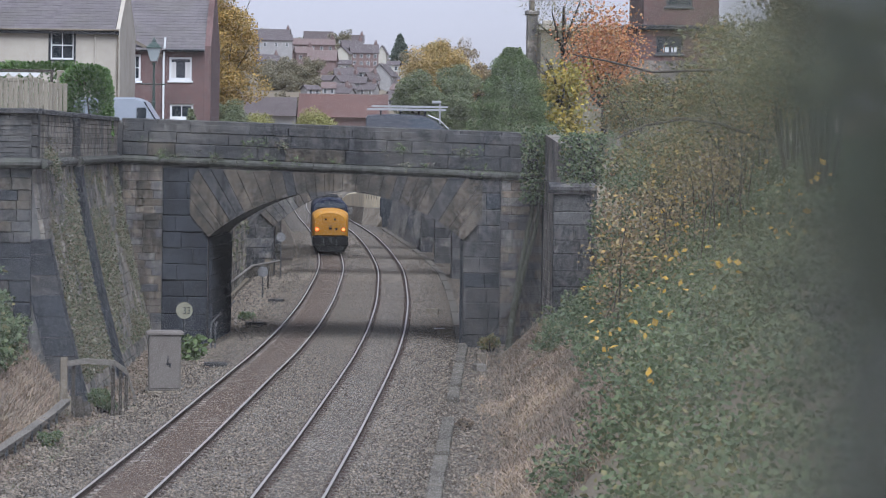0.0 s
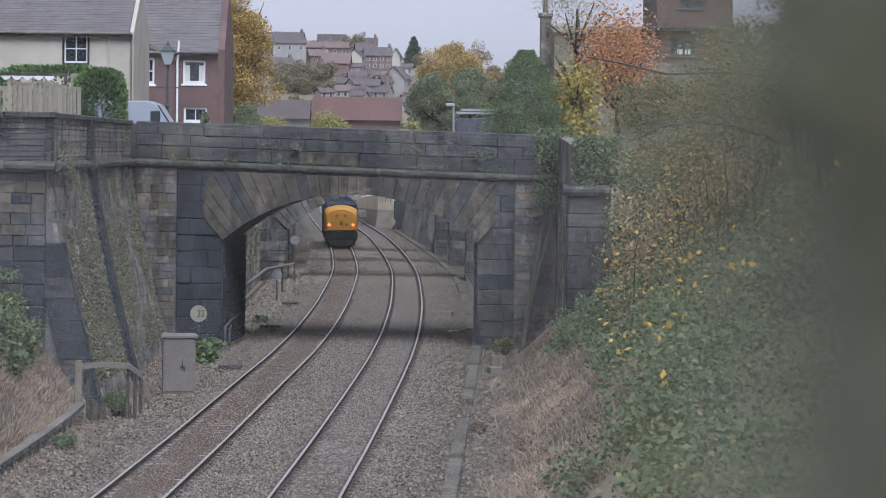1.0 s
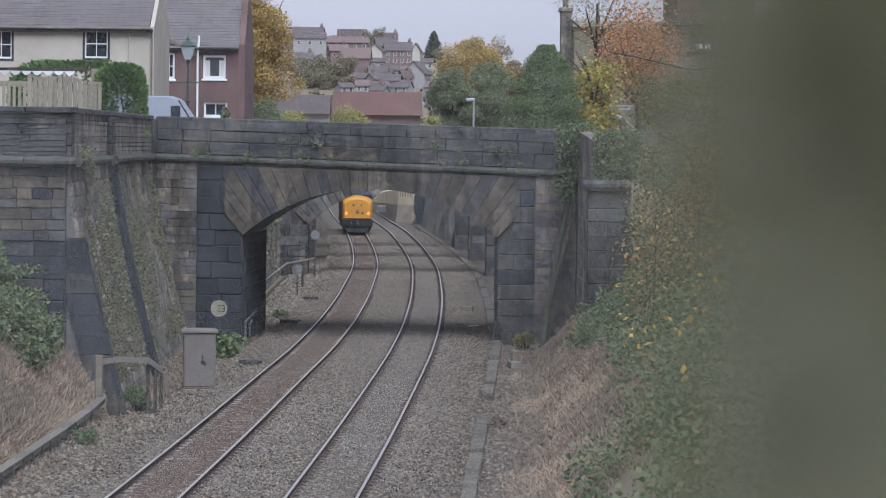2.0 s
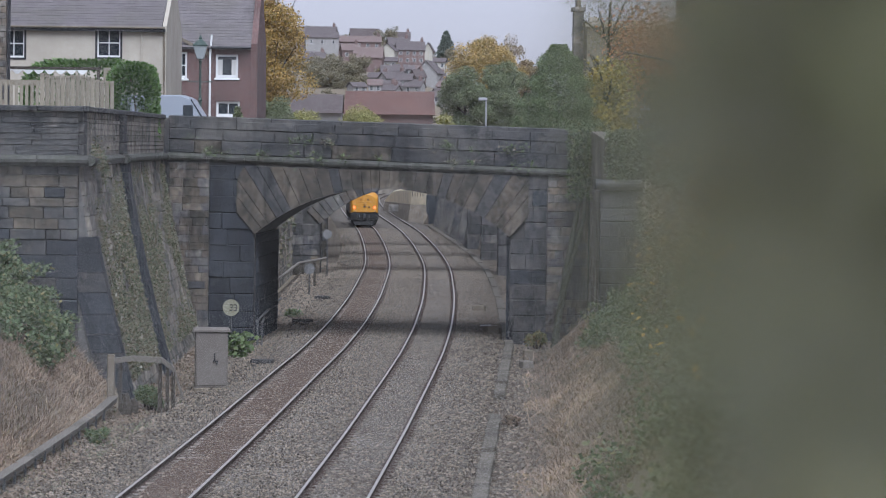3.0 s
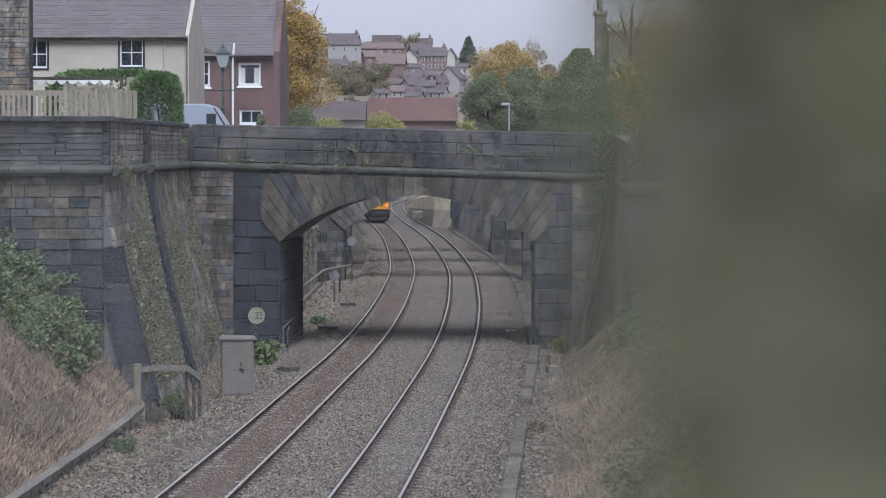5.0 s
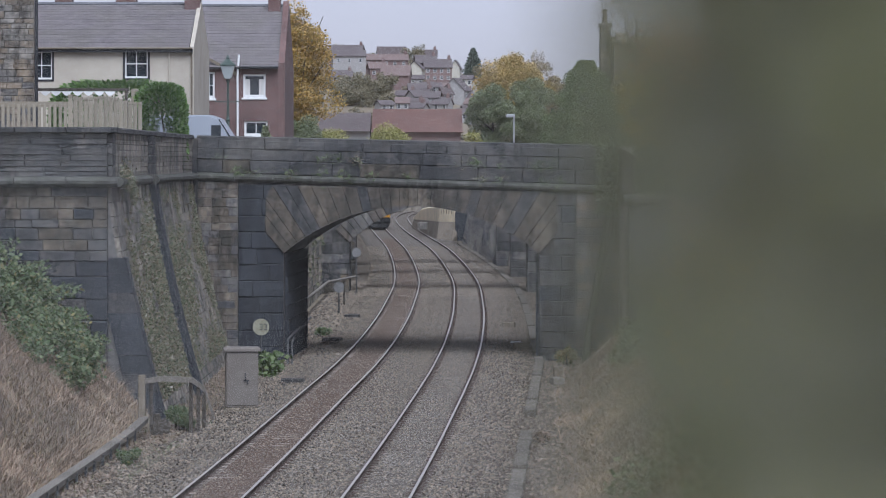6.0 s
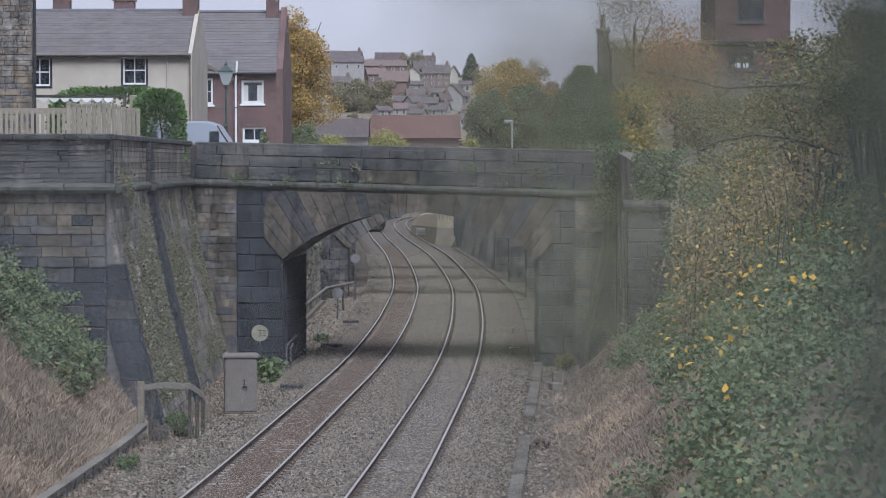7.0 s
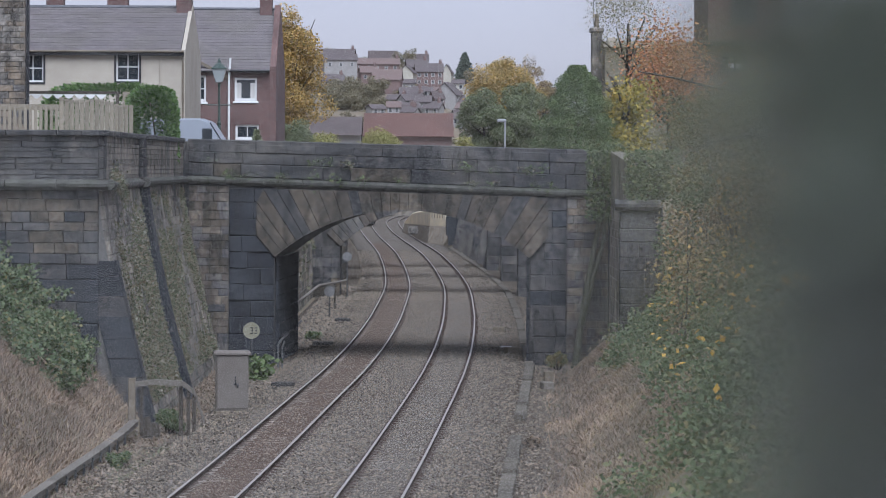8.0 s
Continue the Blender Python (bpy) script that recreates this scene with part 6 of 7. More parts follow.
# ---- locomotive ----
def build_loco():
    t = thing("locomotive", "dark blue diesel locomotive with yellow end and lit tail lamps", "locomotive", (0, 300, 0))
    sec = lambda w, z0, z1, rnd: [(-w, z0), (w, z0)] + [(w * math.cos(k * math.pi / 12), z1 - rnd + rnd * math.sin(k * math.pi / 12)) for k in range(13)]
    ring = lambda y, w, z0, z1, r: [(x, y, z) for x, z in sec(w, z0, z1, r)]
    part("body", Geo().loft([ring(-7.35, 1.22, 1.15, 3.72, 0.85), ring(-7.1, 1.27, 1.15, 3.8, 0.9), ring(7.1, 1.27, 1.15, 3.8, 0.9), ring(7.35, 1.22, 1.15, 3.72, 0.85)]), LOCO_BLUE, t)
    for s in (-1, 1):
        nose = part("nose", Geo().loft([ring(s * 7.3, 1.26, 1.15, 3.12, 0.5), ring(s * 8.7, 1.22, 1.15, 3.05, 0.55), ring(s * 9.05, 1.15, 1.2, 2.96, 0.6), ring(s * 9.2, 1.02, 1.28, 2.8, 0.55)][::s]), LOCO_YELLOW if s < 0 else LOCO_BLUE, t, "bright yellow rounded nose" if s < 0 else "")
        part("nose_door", Geo().soft_box(-0.55, 0.55, min(s * 9.19, s * 9.225), max(s * 9.19, s * 9.225), 2.1, 2.6, 0.015), LOCO_YELLOW, nose)
        for x in (-0.32, 0.32):
            part("vent", Geo().box(x - 0.07, x + 0.07, min(s * 9.2, s * 9.24), max(s * 9.2, s * 9.24), 2.28, 2.42), LOCO_BLACK, nose)
        part("head_code_plate", Geo().box(-0.1, 0.1, min(s * 9.2, s * 9.24), max(s * 9.2, s * 9.24), 1.66, 1.8), LOCO_BLACK, nose)
        part("lamp_bracket", Geo().box(-0.12, 0.12, min(s * 9.2, s * 9.24), max(s * 9.2, s * 9.24), 1.88, 1.93), LOCO_BLACK, nose)
        part("marker_lamp", Geo().lathe([(0.09, 0), (0.09, 0.03)], 12, 0.42, 0, 0), LOCO_BLACK, nose).matrix_basis = pose(0, s * 9.2, 1.7, 90)
        for x in (-0.9, 0.9):
            lamp = part("lamp_housing", Geo().soft_box(x - 0.14, x + 0.14, min(s * 9.0, s * 9.2), max(s * 9.0, s * 9.2), 1.5, 1.8, 0.03), LOCO_YELLOW, nose)
            if s < 0:
                part("tail_lamp", Geo().loft([[(x + r * math.cos(k * math.tau / 16), yy, 1.66 + r * math.sin(k * math.tau / 16)) for k in range(16)] for r, yy in ((0.1, -9.2), (0.095, -9.235), (0.05, -9.25))]), TAIL_RED, lamp, "glowing red tail lamp")
        for a, b in ((-1.02, -0.4), (-0.34, 0.34), (0.4, 1.02)):
            za, zb = 3.12, (3.56 if abs(a + b) < 0.2 else 3.42)
            part("windscreen", Geo().prism([(a, s * 7.42, za), (b, s * 7.42, za), (b * 0.97, s * 7.36, zb), (a * 0.97, s * 7.36, zb)], [(a, s * 7.3, za), (b, s * 7.3, za), (b * 0.97, s * 7.3, zb), (a * 0.97, s * 7.3, zb)]), LOCO_GLASS, t)
        part("buffer_beam", Geo().soft_box(-1.24, 1.24, min(s * 8.85, s * 9.1), max(s * 8.85, s * 9.1), 0.55, 1.2, 0.04), LOCO_BLACK, t)
        part("coupling", Geo().soft_box(-0.1, 0.1, min(s * 9.1, s * 9.5), max(s * 9.1, s * 9.5), 0.75, 1.1, 0.03), POST_GREY, t)
        part("snow_plough", Geo().prism([(-0.98, s * 8.9, 0.12), (0.98, s * 8.9, 0.12), (1.18, s * 8.9, 0.56), (-1.18, s * 8.9, 0.56)], [(-0.8, s * 9.2, 0.16), (0.8, s * 9.2, 0.16), (1.0, s * 9.0, 0.56), (-1.0, s * 9.0, 0.56)]), LOCO_BLACK, t)
        for x in (-0.87, 0.87):
            part("buffer", Geo().loft([[(x + r * math.cos(k * math.tau / 14), s * yy, 1.03 + r * math.sin(k * math.tau / 14)) for k in range(14)] for r, yy in ((0.11, 9.08), (0.11, 9.5), (0.24, 9.52), (0.24, 9.56))]), LOCO_BLACK, t)
        for x in (-0.45, 0.45):
            part("brake_hose", Geo().tube([(x, s * 9.12, 1.0), (x, s * 9.25, 0.8), (x * 0.9, s * 9.22, 0.45)], 0.035, 6), POST_GREY, t)
        bog = part("bogie", Geo().soft_box(-1.15, 1.15, min(s * 3.4, s * 8.2), max(s * 3.4, s * 8.2), 0.45, 1.0, 0.05), LOCO_BLACK, t)
        for y in (4.1, 5.9, 7.7):
            for x in (-0.75, 0.75):
                part("wheel", Geo().loft([[(x + e, s * y + r * math.cos(k * math.tau / 18), 0.5 + r * math.sin(k * math.tau / 18)) for k in range(18)] for r, e in ((0.5, -0.06), (0.5, 0.06))]), LOCO_BLACK, bog)
    part("fuel_tank", Geo().soft_box(-1.2, 1.2, -2.6, 2.6, 0.4, 1.15, 0.1), LOCO_BLACK, t)
    part("roof_grille", Geo().soft_box(-0.6, 0.6, -5, 5, 3.78, 3.86, 0.03), LOCO_BLACK, t)
    return t


loco = build_loco()


# ---- plants ----
def leaf_mesh(name, pts, size, seed, mat, up=0.3, long=1.5, droop=None):
    """One mesh of many small folded leaves at the points; each leaf is an island."""
    rng = np.random.default_rng(seed)
    pts = np.asarray(pts, float)
    n = len(pts)
    d = rng.normal(size=(n, 3))
    d[:, 2] *= 0.7
    if droop is not None:
        d[:, 2] += droop
    d /= np.linalg.norm(d, axis=1)[:, None]
    nr = rng.normal(size=(n, 3)) + np.array([0, -0.3, up])
    s = np.cross(d, nr)
    s /= np.linalg.norm(s, axis=1)[:, None] + 1e-9
    nn = np.cross(s, d)
    sz = (size * rng.uniform(0.6, 1.3, n))[:, None]
    v = np.stack([pts, pts + d * sz * long * 0.5 + s * sz * 0.5 + nn * sz * 0.12, pts + d * sz * long, pts + d * sz * long * 0.5 - s * sz * 0.5 + nn * sz * 0.12], 1).reshape(-1, 3)
    me = bpy.data.meshes.new(name)
    me.vertices.add(4 * n)
    me.vertices.foreach_set("co", v.ravel())
    me.loops.add(4 * n)
    me.loops.foreach_set("vertex_index", np.arange(4 * n, dtype=np.int32))
    me.polygons.add(n)
    me.polygons.foreach_set("loop_start", np.arange(0, 4 * n, 4, dtype=np.int32))
    me.update(calc_edges=True)
    me.validate()
    me.materials.append(mat)
    return me


def clump_points(clumps, n, seed, fill=0.55):
    """Points near the skins of ellipsoid clumps (x, y, z, rx, ry, rz)."""
    rng = np.random.default_rng(seed)
    c = np.asarray(clumps, float)
    w = c[:, 3] * c[:, 5]
    k = rng.choice(len(c), n, p=w / w.sum())
    d = rng.normal(size=(n, 3))
    d /= np.linalg.norm(d, axis=1)[:, None]
    r = fill + (1 - fill) * rng.uniform(0, 1, n) ** 0.5 + rng.normal(0, 0.06, n)
    return c[k, :3] + d * r[:, None] * c[k, 3:6]


def crown_clumps(x, y, z, rx, ry, rz, n, size, seed):
    rng = np.random.default_rng(seed)
    d = rng.normal(size=(n, 3))
    d /= np.linalg.norm(d, axis=1)[:, None]
    r = rng.uniform(0.35, 0.9, n)[:, None]
    p = np.array([x, y, z]) + d * r * np.array([rx, ry, rz])
    s = size * rng.uniform(0.6, 1.25, n)
    return [(*p[i], s[i], s[i], s[i] * 0.8) for i in range(n)]


def tree(name, label, x, y, base, height, rx, n_leaf, leaf, mat, seed, trunk=0.18, crown_low=0.25, clump=0.35, clumps=26, category="tree", limbs=6, fill=0.4, loose=0.0):
    rng = random.Random(seed)
    t = thing(name, label, category, (x, y, base))
    lean = rng.uniform(-0.03, 0.03)
    part("trunk", Geo().tube([(0, 0, -0.4), (lean * height * 0.3, 0, height * 0.3), (lean * height * 0.7, 0, height * 0.72)], [trunk, trunk * 0.75, trunk * 0.3], 8), BARK, t)
    zc, rz = height * (crown_low + 1) / 2, height * (1 - crown_low) / 2
    for k in range(limbs):
        a = k * 2.4 + rng.random()
        z0 = height * rng.uniform(0.25, 0.55)
        e = Vector((math.cos(a) * rx * 0.75, math.sin(a) * rx * 0.75, z0 + rz * rng.uniform(0.3, 0.8)))
        part("limb", Geo().tube([(lean * z0, 0, z0), e * 0.5 + Vector((0, 0, z0 * 0.5)), e], [trunk * 0.45, trunk * 0.3, trunk * 0.12], 6), BARK, t)
    cl = crown_clumps(0, 0, zc, rx, rx, rz, clumps, clump * rx, seed)
    p = clump_points(cl, n_leaf, seed + 1, fill)
    if loose:
        p = p + np.random.default_rng(seed + 2).normal(0, loose, p.shape)
    part("crown", leaf_mesh("crown", p, leaf, seed + 3, mat), mat, t)
    return t


def conifer(name, label, x, y, base, height, rx, n_leaf, leaf, mat, seed, power=0.7, low=0.05):
    t = thing(name, label, "tree", (x, y, base))
    part("trunk", Geo().tube([(0, 0, -0.3), (0, 0, height * 0.9)], [0.06 * rx + 0.05, 0.02], 7), BARK, t)
    rng = np.random.default_rng(seed)
    h = low + (1 - low) * rng.uniform(0, 1, n_leaf) ** 1.2
    lump = 1 + 0.16 * np.sin(h * 37 + rng.integers(0, 3, n_leaf)) 
    a = rng.uniform(0, math.tau, n_leaf)
    prof = np.minimum(1.0, (1.03 - h) ** power * 1.35) * np.minimum(1, 0.75 + h * 2)
    r = rx * prof * lump * (0.55 + 0.5 * rng.uniform(0, 1, n_leaf) ** 0.6) * (1 + 0.14 * np.sin(a * 5 + h * 11))
    p = np.stack([r * np.cos(a), r * np.sin(a), h * height], 1)
    part("crown", leaf_mesh("crown", p, leaf, seed + 1, mat, droop=0.4), mat, t)
    return t


def shrub(name, label, x, y, z, rx, ry, rz, n_leaf, leaf, mat, seed, clumps=10, category="shrub"):
    t = thing(name, label, category, (x, y, z))
    for k in range(4):
        a = k * 1.7 + seed
        part("stem", Geo().tube([(0, 0, -0.3), (math.cos(a) * rx * 0.3, math.sin(a) * ry * 0.3, rz * 0.7), (math.cos(a) * rx * 0.6, math.sin(a) * ry * 0.6, rz * 1.3)], [0.04, 0.03, 0.012], 5), BARK, t)
    cl = crown_clumps(0, 0, rz, rx * 0.8, ry * 0.8, rz * 0.8, clumps, 0.5 * min(rx, rz), seed)
    part("crown", leaf_mesh("crown", clump_points(cl, n_leaf, seed, 0.45), leaf, seed, mat), mat, t)
    return t


tree("autumn_tree", "tall narrow tree in golden autumn leaf behind the bridge", -10.25, 214, 6.7, 11.7, 2.25, 40000, 0.11, L_GOLD, 101, clump=0.5, clumps=90, crown_low=0.06)
conifer("evergreen_tree", "bushy bright green evergreen beside the parapet", 5.35, 123.9, 6.6, 4.75, 1.42, 42000, 0.052, L_GREEN, 111, 0.58)
tree("autumn_tree", "broad tree turning gold over green below", 9.6, 480, 7.5, 16.4, 5.6, 42000, 0.2, L_GOLD_DULL, 121, trunk=0.4, crown_low=0.3, clumps=80, clump=0.24, loose=0.3)
tree("green_tree", "round grey-green tree below the golden crowns", 6.4, 464, 7.2, 11.2, 4.4, 36000, 0.18, L_DARK, 131, trunk=0.3, crown_low=0.02, clumps=40)
tree("green_tree", "rounded green tree beyond the road", 11.8, 466, 7.2, 12.6, 4.4, 36000, 0.18, L_DARK, 141, trunk=0.3, crown_low=0.02, clumps=40)
tree("bare_tree", "half bare tree with thin brown twigs", 12.6, 486, 7.5, 16.8, 3.4, 2600, 0.18, L_RUST, 151, trunk=0.3, crown_low=0.5, limbs=16)
tree("brown_tree", "dull purple-brown autumn tree", 15.6, 482, 7.5, 14.6, 3.4, 20000, 0.2, L_RUST, 161, trunk=0.3, crown_low=0.1)
tree("yellow_tree", "small tree with bright yellow leaves by the bridge end", 7.3, 125, 6.6, 4.6, 1.0, 4200, 0.12, L_YELLOW_GREEN, 171, crown_low=0.03, loose=0.3)
tree("birch_tree", "pale thin-leaved birch losing its leaves", 7.9, 134, 6.7, 9.4, 1.7, 6500, 0.048, L_SCRUB, 181, crown_low=0.45, loose=0.35, limbs=16)
tree("orange_tree", "small tree with orange-red autumn leaves", 9.4, 130, 6.7, 7.0, 1.5, 6500, 0.085, L_ORANGE, 191, crown_low=0.36, loose=0.55, limbs=10)
shrub("round_shrub", "clipped round dark green shrub", -9.75, 208, 6.8, 1.25, 1.1, 2.1, 9000, 0.085, L_DARK, 201, 22)
shrub("lime_shrub", "yellow-green shrub behind the parapet", -7.85, 209, 6.8, 1.15, 1.0, 1.65, 6500, 0.085, L_LIME, 211, 18)
shrub("lime_shrub", "rounded lime coloured shrub placed to fit the camera's view", -3.75, 199, 6.6, 1.4, 1.0, 1.65, 7500, 0.085, L_LIME, 221, 20)
shrub("grass_tussock", "low pale green plant beyond the parapet", 3.7, 459, 9.0, 1.8, 1.2, 1.4, 500, 0.25, L_LIME, 225)
conifer("small_fir", "small dark fir sapling by the brick house", -8.75, 150, 6.8, 2.2, 0.55, 1500, 0.1, L_DARK, 231, 1.0)
def hedge(label, x0, x1, y0, y1, z0, z1, n, leaf, seed):
    """A clipped hedge: stems inside, leaves thick on its faces and top, the edges rounded and uneven."""
    h = thing("laurel_hedge", label, "hedge", ((x0 + x1) / 2, (y0 + y1) / 2, z0), group="clipped hedges")
    rng = np.random.default_rng(seed)
    half = np.array([(x1 - x0) / 2, (y1 - y0) / 2, (z1 - z0) / 2])
    d = rng.normal(size=(n, 3))
    d /= (np.abs(d) ** 5).sum(1)[:, None] ** 0.2
    lump = np.array([0.06 * noise.noise((q[0] * 3 + seed, q[1] * 3, q[2] * 3)) for q in d])
    p = d * half * (rng.uniform(0.86, 1.0, n) + lump)[:, None] + np.array([0, 0, half[2]])
    part("leaves", leaf_mesh("leaves", p, leaf, seed, L_HEDGE), L_HEDGE, h)
    for k in range(max(3, int(half[0] * 2))):
        x = -half[0] * 0.8 + 1.6 * half[0] * k / max(2, int(half[0] * 2) - 1)
        part("stem", Geo().tube([(x, 0, -0.2), (x + 0.1, 0, half[2]), (x - 0.05, 0, half[2] * 1.7)], [0.05, 0.035, 0.015], 6), BARK, h)
    return h


hedge("thick clipped bright green laurel hedge above the wall", -11.75, -10.05, 118.2, 120.0, 6.9, 10.2, 9500, 0.13, 241)
hedge("long trimmed green hedge in front of the cream house", -16.6, -11.3, 131.0, 132.2, 6.9, 10.65, 9000, 0.12, 245)
conifer("fir_tree", "tall dark fir on the distant skyline", 10.0, 1352, 40.0, 14.5, 3.7, 5000, 0.55, L_FIR, 251, 0.8)


def scrub_tree(x, y, h, spread, n_leaf, leaf, mat, seed, label):
    """A many-stemmed thin tree with long arching branches."""
    rr = random.Random(seed)
    z = ground_z(x, y)
    t = thing("scrub_tree", label, "tree", (x, y, z), group="scrub trees on the bank")
    pts = []
    for k in range(9):
        a = rr.uniform(0, math.tau)
        e = Vector((math.cos(a) * spread * rr.uniform(0.4, 1.0) - 0.05 * spread, math.sin(a) * spread * 0.8, h * rr.uniform(0.6, 1.0)))
        m = Vector((e.x * 0.35, e.y * 0.35, e.z * 0.65))
        part("stem", Geo().tube([(0.1 * math.cos(a), 0.1 * math.sin(a), -0.3), m, e], [0.06, 0.04, 0.012], 6), BARK, t)
        for j in range(4):
            b = m.lerp(e, rr.uniform(0.0, 0.9))
            d = Vector((rr.uniform(-1.1, 0.9), rr.uniform(-0.8, 0.8), rr.uniform(-0.35, 0.4))) * spread * 0.6
            part("branch", Geo().tube([b, b + d * 0.55 + Vector((0, 0, 0.12)), b + d], [0.022, 0.015, 0.005], 5), BARK, t)
            for i in range(n_leaf // 20):
                u = rr.random()
                q = b + d * u
                pts.append((q.x + rr.gauss(0, 0.22), q.y + rr.gauss(0, 0.22), q.z + rr.gauss(-0.05, 0.22)))
    part("crown", leaf_mesh("crown", pts, leaf, seed, mat), mat, t)


scrub_tree(9.7, 104, 4.6, 2.2, 2600, 0.09, L_SCRUB, 261, "thin straggling scrub tree with olive and yellow leaves")
scrub_tree(10.4, 92, 5.2, 2.6, 3000, 0.085, L_SCRUB, 262, "arching scrub tree with sparse olive leaves on the bank")
scrub_tree(11.2, 84, 5.4, 2.6, 3400, 0.085, L_SCRUB, 263, "arching scrub tree with sparse olive leaves on the bank")
scrub_tree(9.9, 112, 4.4, 2.0, 2200, 0.09, L_SCRUB, 264, "thin straggling scrub tree with olive and yellow leaves")
scrub_tree(12.0, 98, 5.6, 2.6, 3400, 0.085, L_SCRUB, 265, "arching scrub tree with sparse olive leaves on the bank")
scrub_tree(10.0, 121, 3.6, 2.0, 3000, 0.08, L_SCRUB, 267, "thin straggling scrub tree with olive and yellow leaves")
scrub_tree(11.6, 124, 4.0, 2.2, 3400, 0.08, L_SCRUB, 268, "thin straggling scrub tree with olive and yellow leaves")
scrub_tree(13.4, 110, 6.2, 2.2, 5200, 0.085, L_SCRUB, 269, "taller scrub tree with olive leaves behind the wing wall")
scrub_tree(14.6, 103, 6.4, 2.2, 5200, 0.085, L_SCRUB, 270, "taller scrub tree with olive leaves behind the wing wall")
scrub_tree(10.2, 72, 5.6, 2.4, 3400, 0.08, L_SCRUB, 266, "arching scrub tree with sparse olive leaves on the bank")


ar = thing("arching_tree", "nearly bare tree with long arching boughs over the bank", "tree", (12.6, 86, ground_z(12.6, 86)))
base = Vector((12.6, 86, ground_z(12.6, 86)))
part("trunk", Geo().tube([(0, 0, -0.4), (-0.2, 0, 1.5), (-0.5, 0.1, 3.2)], [0.16, 0.13, 0.09], 8), BARK, ar)
for pts in (((12.1, 86.1, 8.6), (11.2, 86, 9.2), (9.5, 86.2, 9.68), (7.5, 85.6, 9.57), (6.2, 85.2, 9.85), (5.3, 85.0, 10.0)),
            ((12.1, 86.1, 7.4), (10.2, 85.4, 7.9), (9.3, 85.2, 8.2), (8.3, 85, 8.3), (7.3, 85, 8.12), (6.4, 84.8, 7.7)),
            ((12.1, 86.1, 8.9), (11.0, 86.6, 10.0), (9.6, 87, 10.5), (8.2, 87.4, 10.7))):
    pts = [Vector(p) - base for p in pts]
    part("bough", Geo().tube(pts, [0.06 - 0.05 * k / len(pts) for k in range(len(pts))], 7), BARK, ar)
    rr = random.Random(len(pts) * 7 + int(pts[0].z * 10))
    for k in range(16):
        i = rr.randrange(1, len(pts) - 1)
        p = pts[i].lerp(pts[i + 1], rr.random())
        d = Vector((rr.uniform(-0.9, 0.1), rr.uniform(-0.4, 0.4), rr.uniform(-0.5, 0.6)))
        part("twig", Geo().tube([p, p + d * 0.5 + Vector((0, 0, 0.06)), p + d], [0.012, 0.008, 0.003], 5), BARK, ar)


lt = thing("leaning_trunk", "mossy leaning ivy trunk against the end of the bridge", "trunk", (5.1, 119.6, -0.4))
part("trunk", Geo().tube([(0, 0, -0.2), (0.25, 0.5, 1.6), (0.55, 0.9, 3.4), (0.9, 1.4, 5.2), (1.2, 1.6, 6.9)], [0.16, 0.12, 0.11, 0.09, 0.06], 9), MOSSY, lt)
part("side_stem", Geo().tube([(0.3, 0.4, 1.7), (0.75, 0.6, 3.6), (1.15, 1.0, 5.0), (1.25, 1.3, 6.6)], [0.1, 0.08, 0.07, 0.05], 8), MOSSY, lt)


shrub("low_weed", "low green weeds by the bridge pier", -5.6, 138.5, -0.35, 0.75, 3.4, 0.22, 2000, 0.085, L_BRAMBLE, 227)


def hill_woods():
    """Loose crowns among the houses, thickest on the skyline and below the hill."""
    rng = np.random.default_rng(300)
    cl = []

    def crown(x, y, z, r):
        for k in range(6):
            d = rng.normal(0, 0.55, 3) * r
            q = r * rng.uniform(0.35, 0.65)
            cl.append((x + d[0], y + d[1], z + d[2] * 0.8, q * 1.2, q, q))
    for k in range(230):
        y = rng.uniform(960, 1400)
        x = rng.uniform(-0.075, 0.09) * y
        r = rng.uniform(1.2, 3.0)
        if -0.026 < x / y < 0.014:
            r *= 0.8
        crown(x, y, ground_z(x, y) + r * 0.6, r)
    for k in range(24):
        x, y = rng.uniform(-38, -19), rng.uniform(1040, 1080)
        crown(x, y, ground_z(x, y) + rng.uniform(1.0, 7.5), rng.uniform(2.6, 4.2))
    for x, y, z, r in ((-46, 1290, 53, 3.4), (-33, 1300, 49, 2.6), (-15.5, 1290, 50, 3.4), (-13, 1292, 52, 2.4), (8.5, 1240, 41, 3.0), (14, 1230, 37, 3.4), (19, 1240, 36, 4.0), (25, 1240, 35, 4.2)):
        crown(x, y, z, r)
    for k in range(26):
        y = rng.uniform(950, 1000)
        x = rng.uniform(-0.034, 0.004) * y
        r = rng.uniform(1.0, 1.9)
        crown(x, y, ground_z(x, y) + r * 0.5, r)
    for k in range(40):
        y = rng.uniform(1390, 1480)
        x = rng.uniform(-110, 190)
        r = rng.uniform(1.6, 3.2)
        crown(x, y, ground_z(x, y) + r * 0.3, r)
    me = leaf_mesh("hill_woodland", clump_points(cl, 190000, 301, 0.15), 0.38, 302, L_FAR)
    tagged(new("hill_woodland", me), "hazy brown and olive trees over the distant hillside", "woodland", kind="stuff")


hill_woods()


def right_slope_x(y):
    return mid_x(y) + 6.3


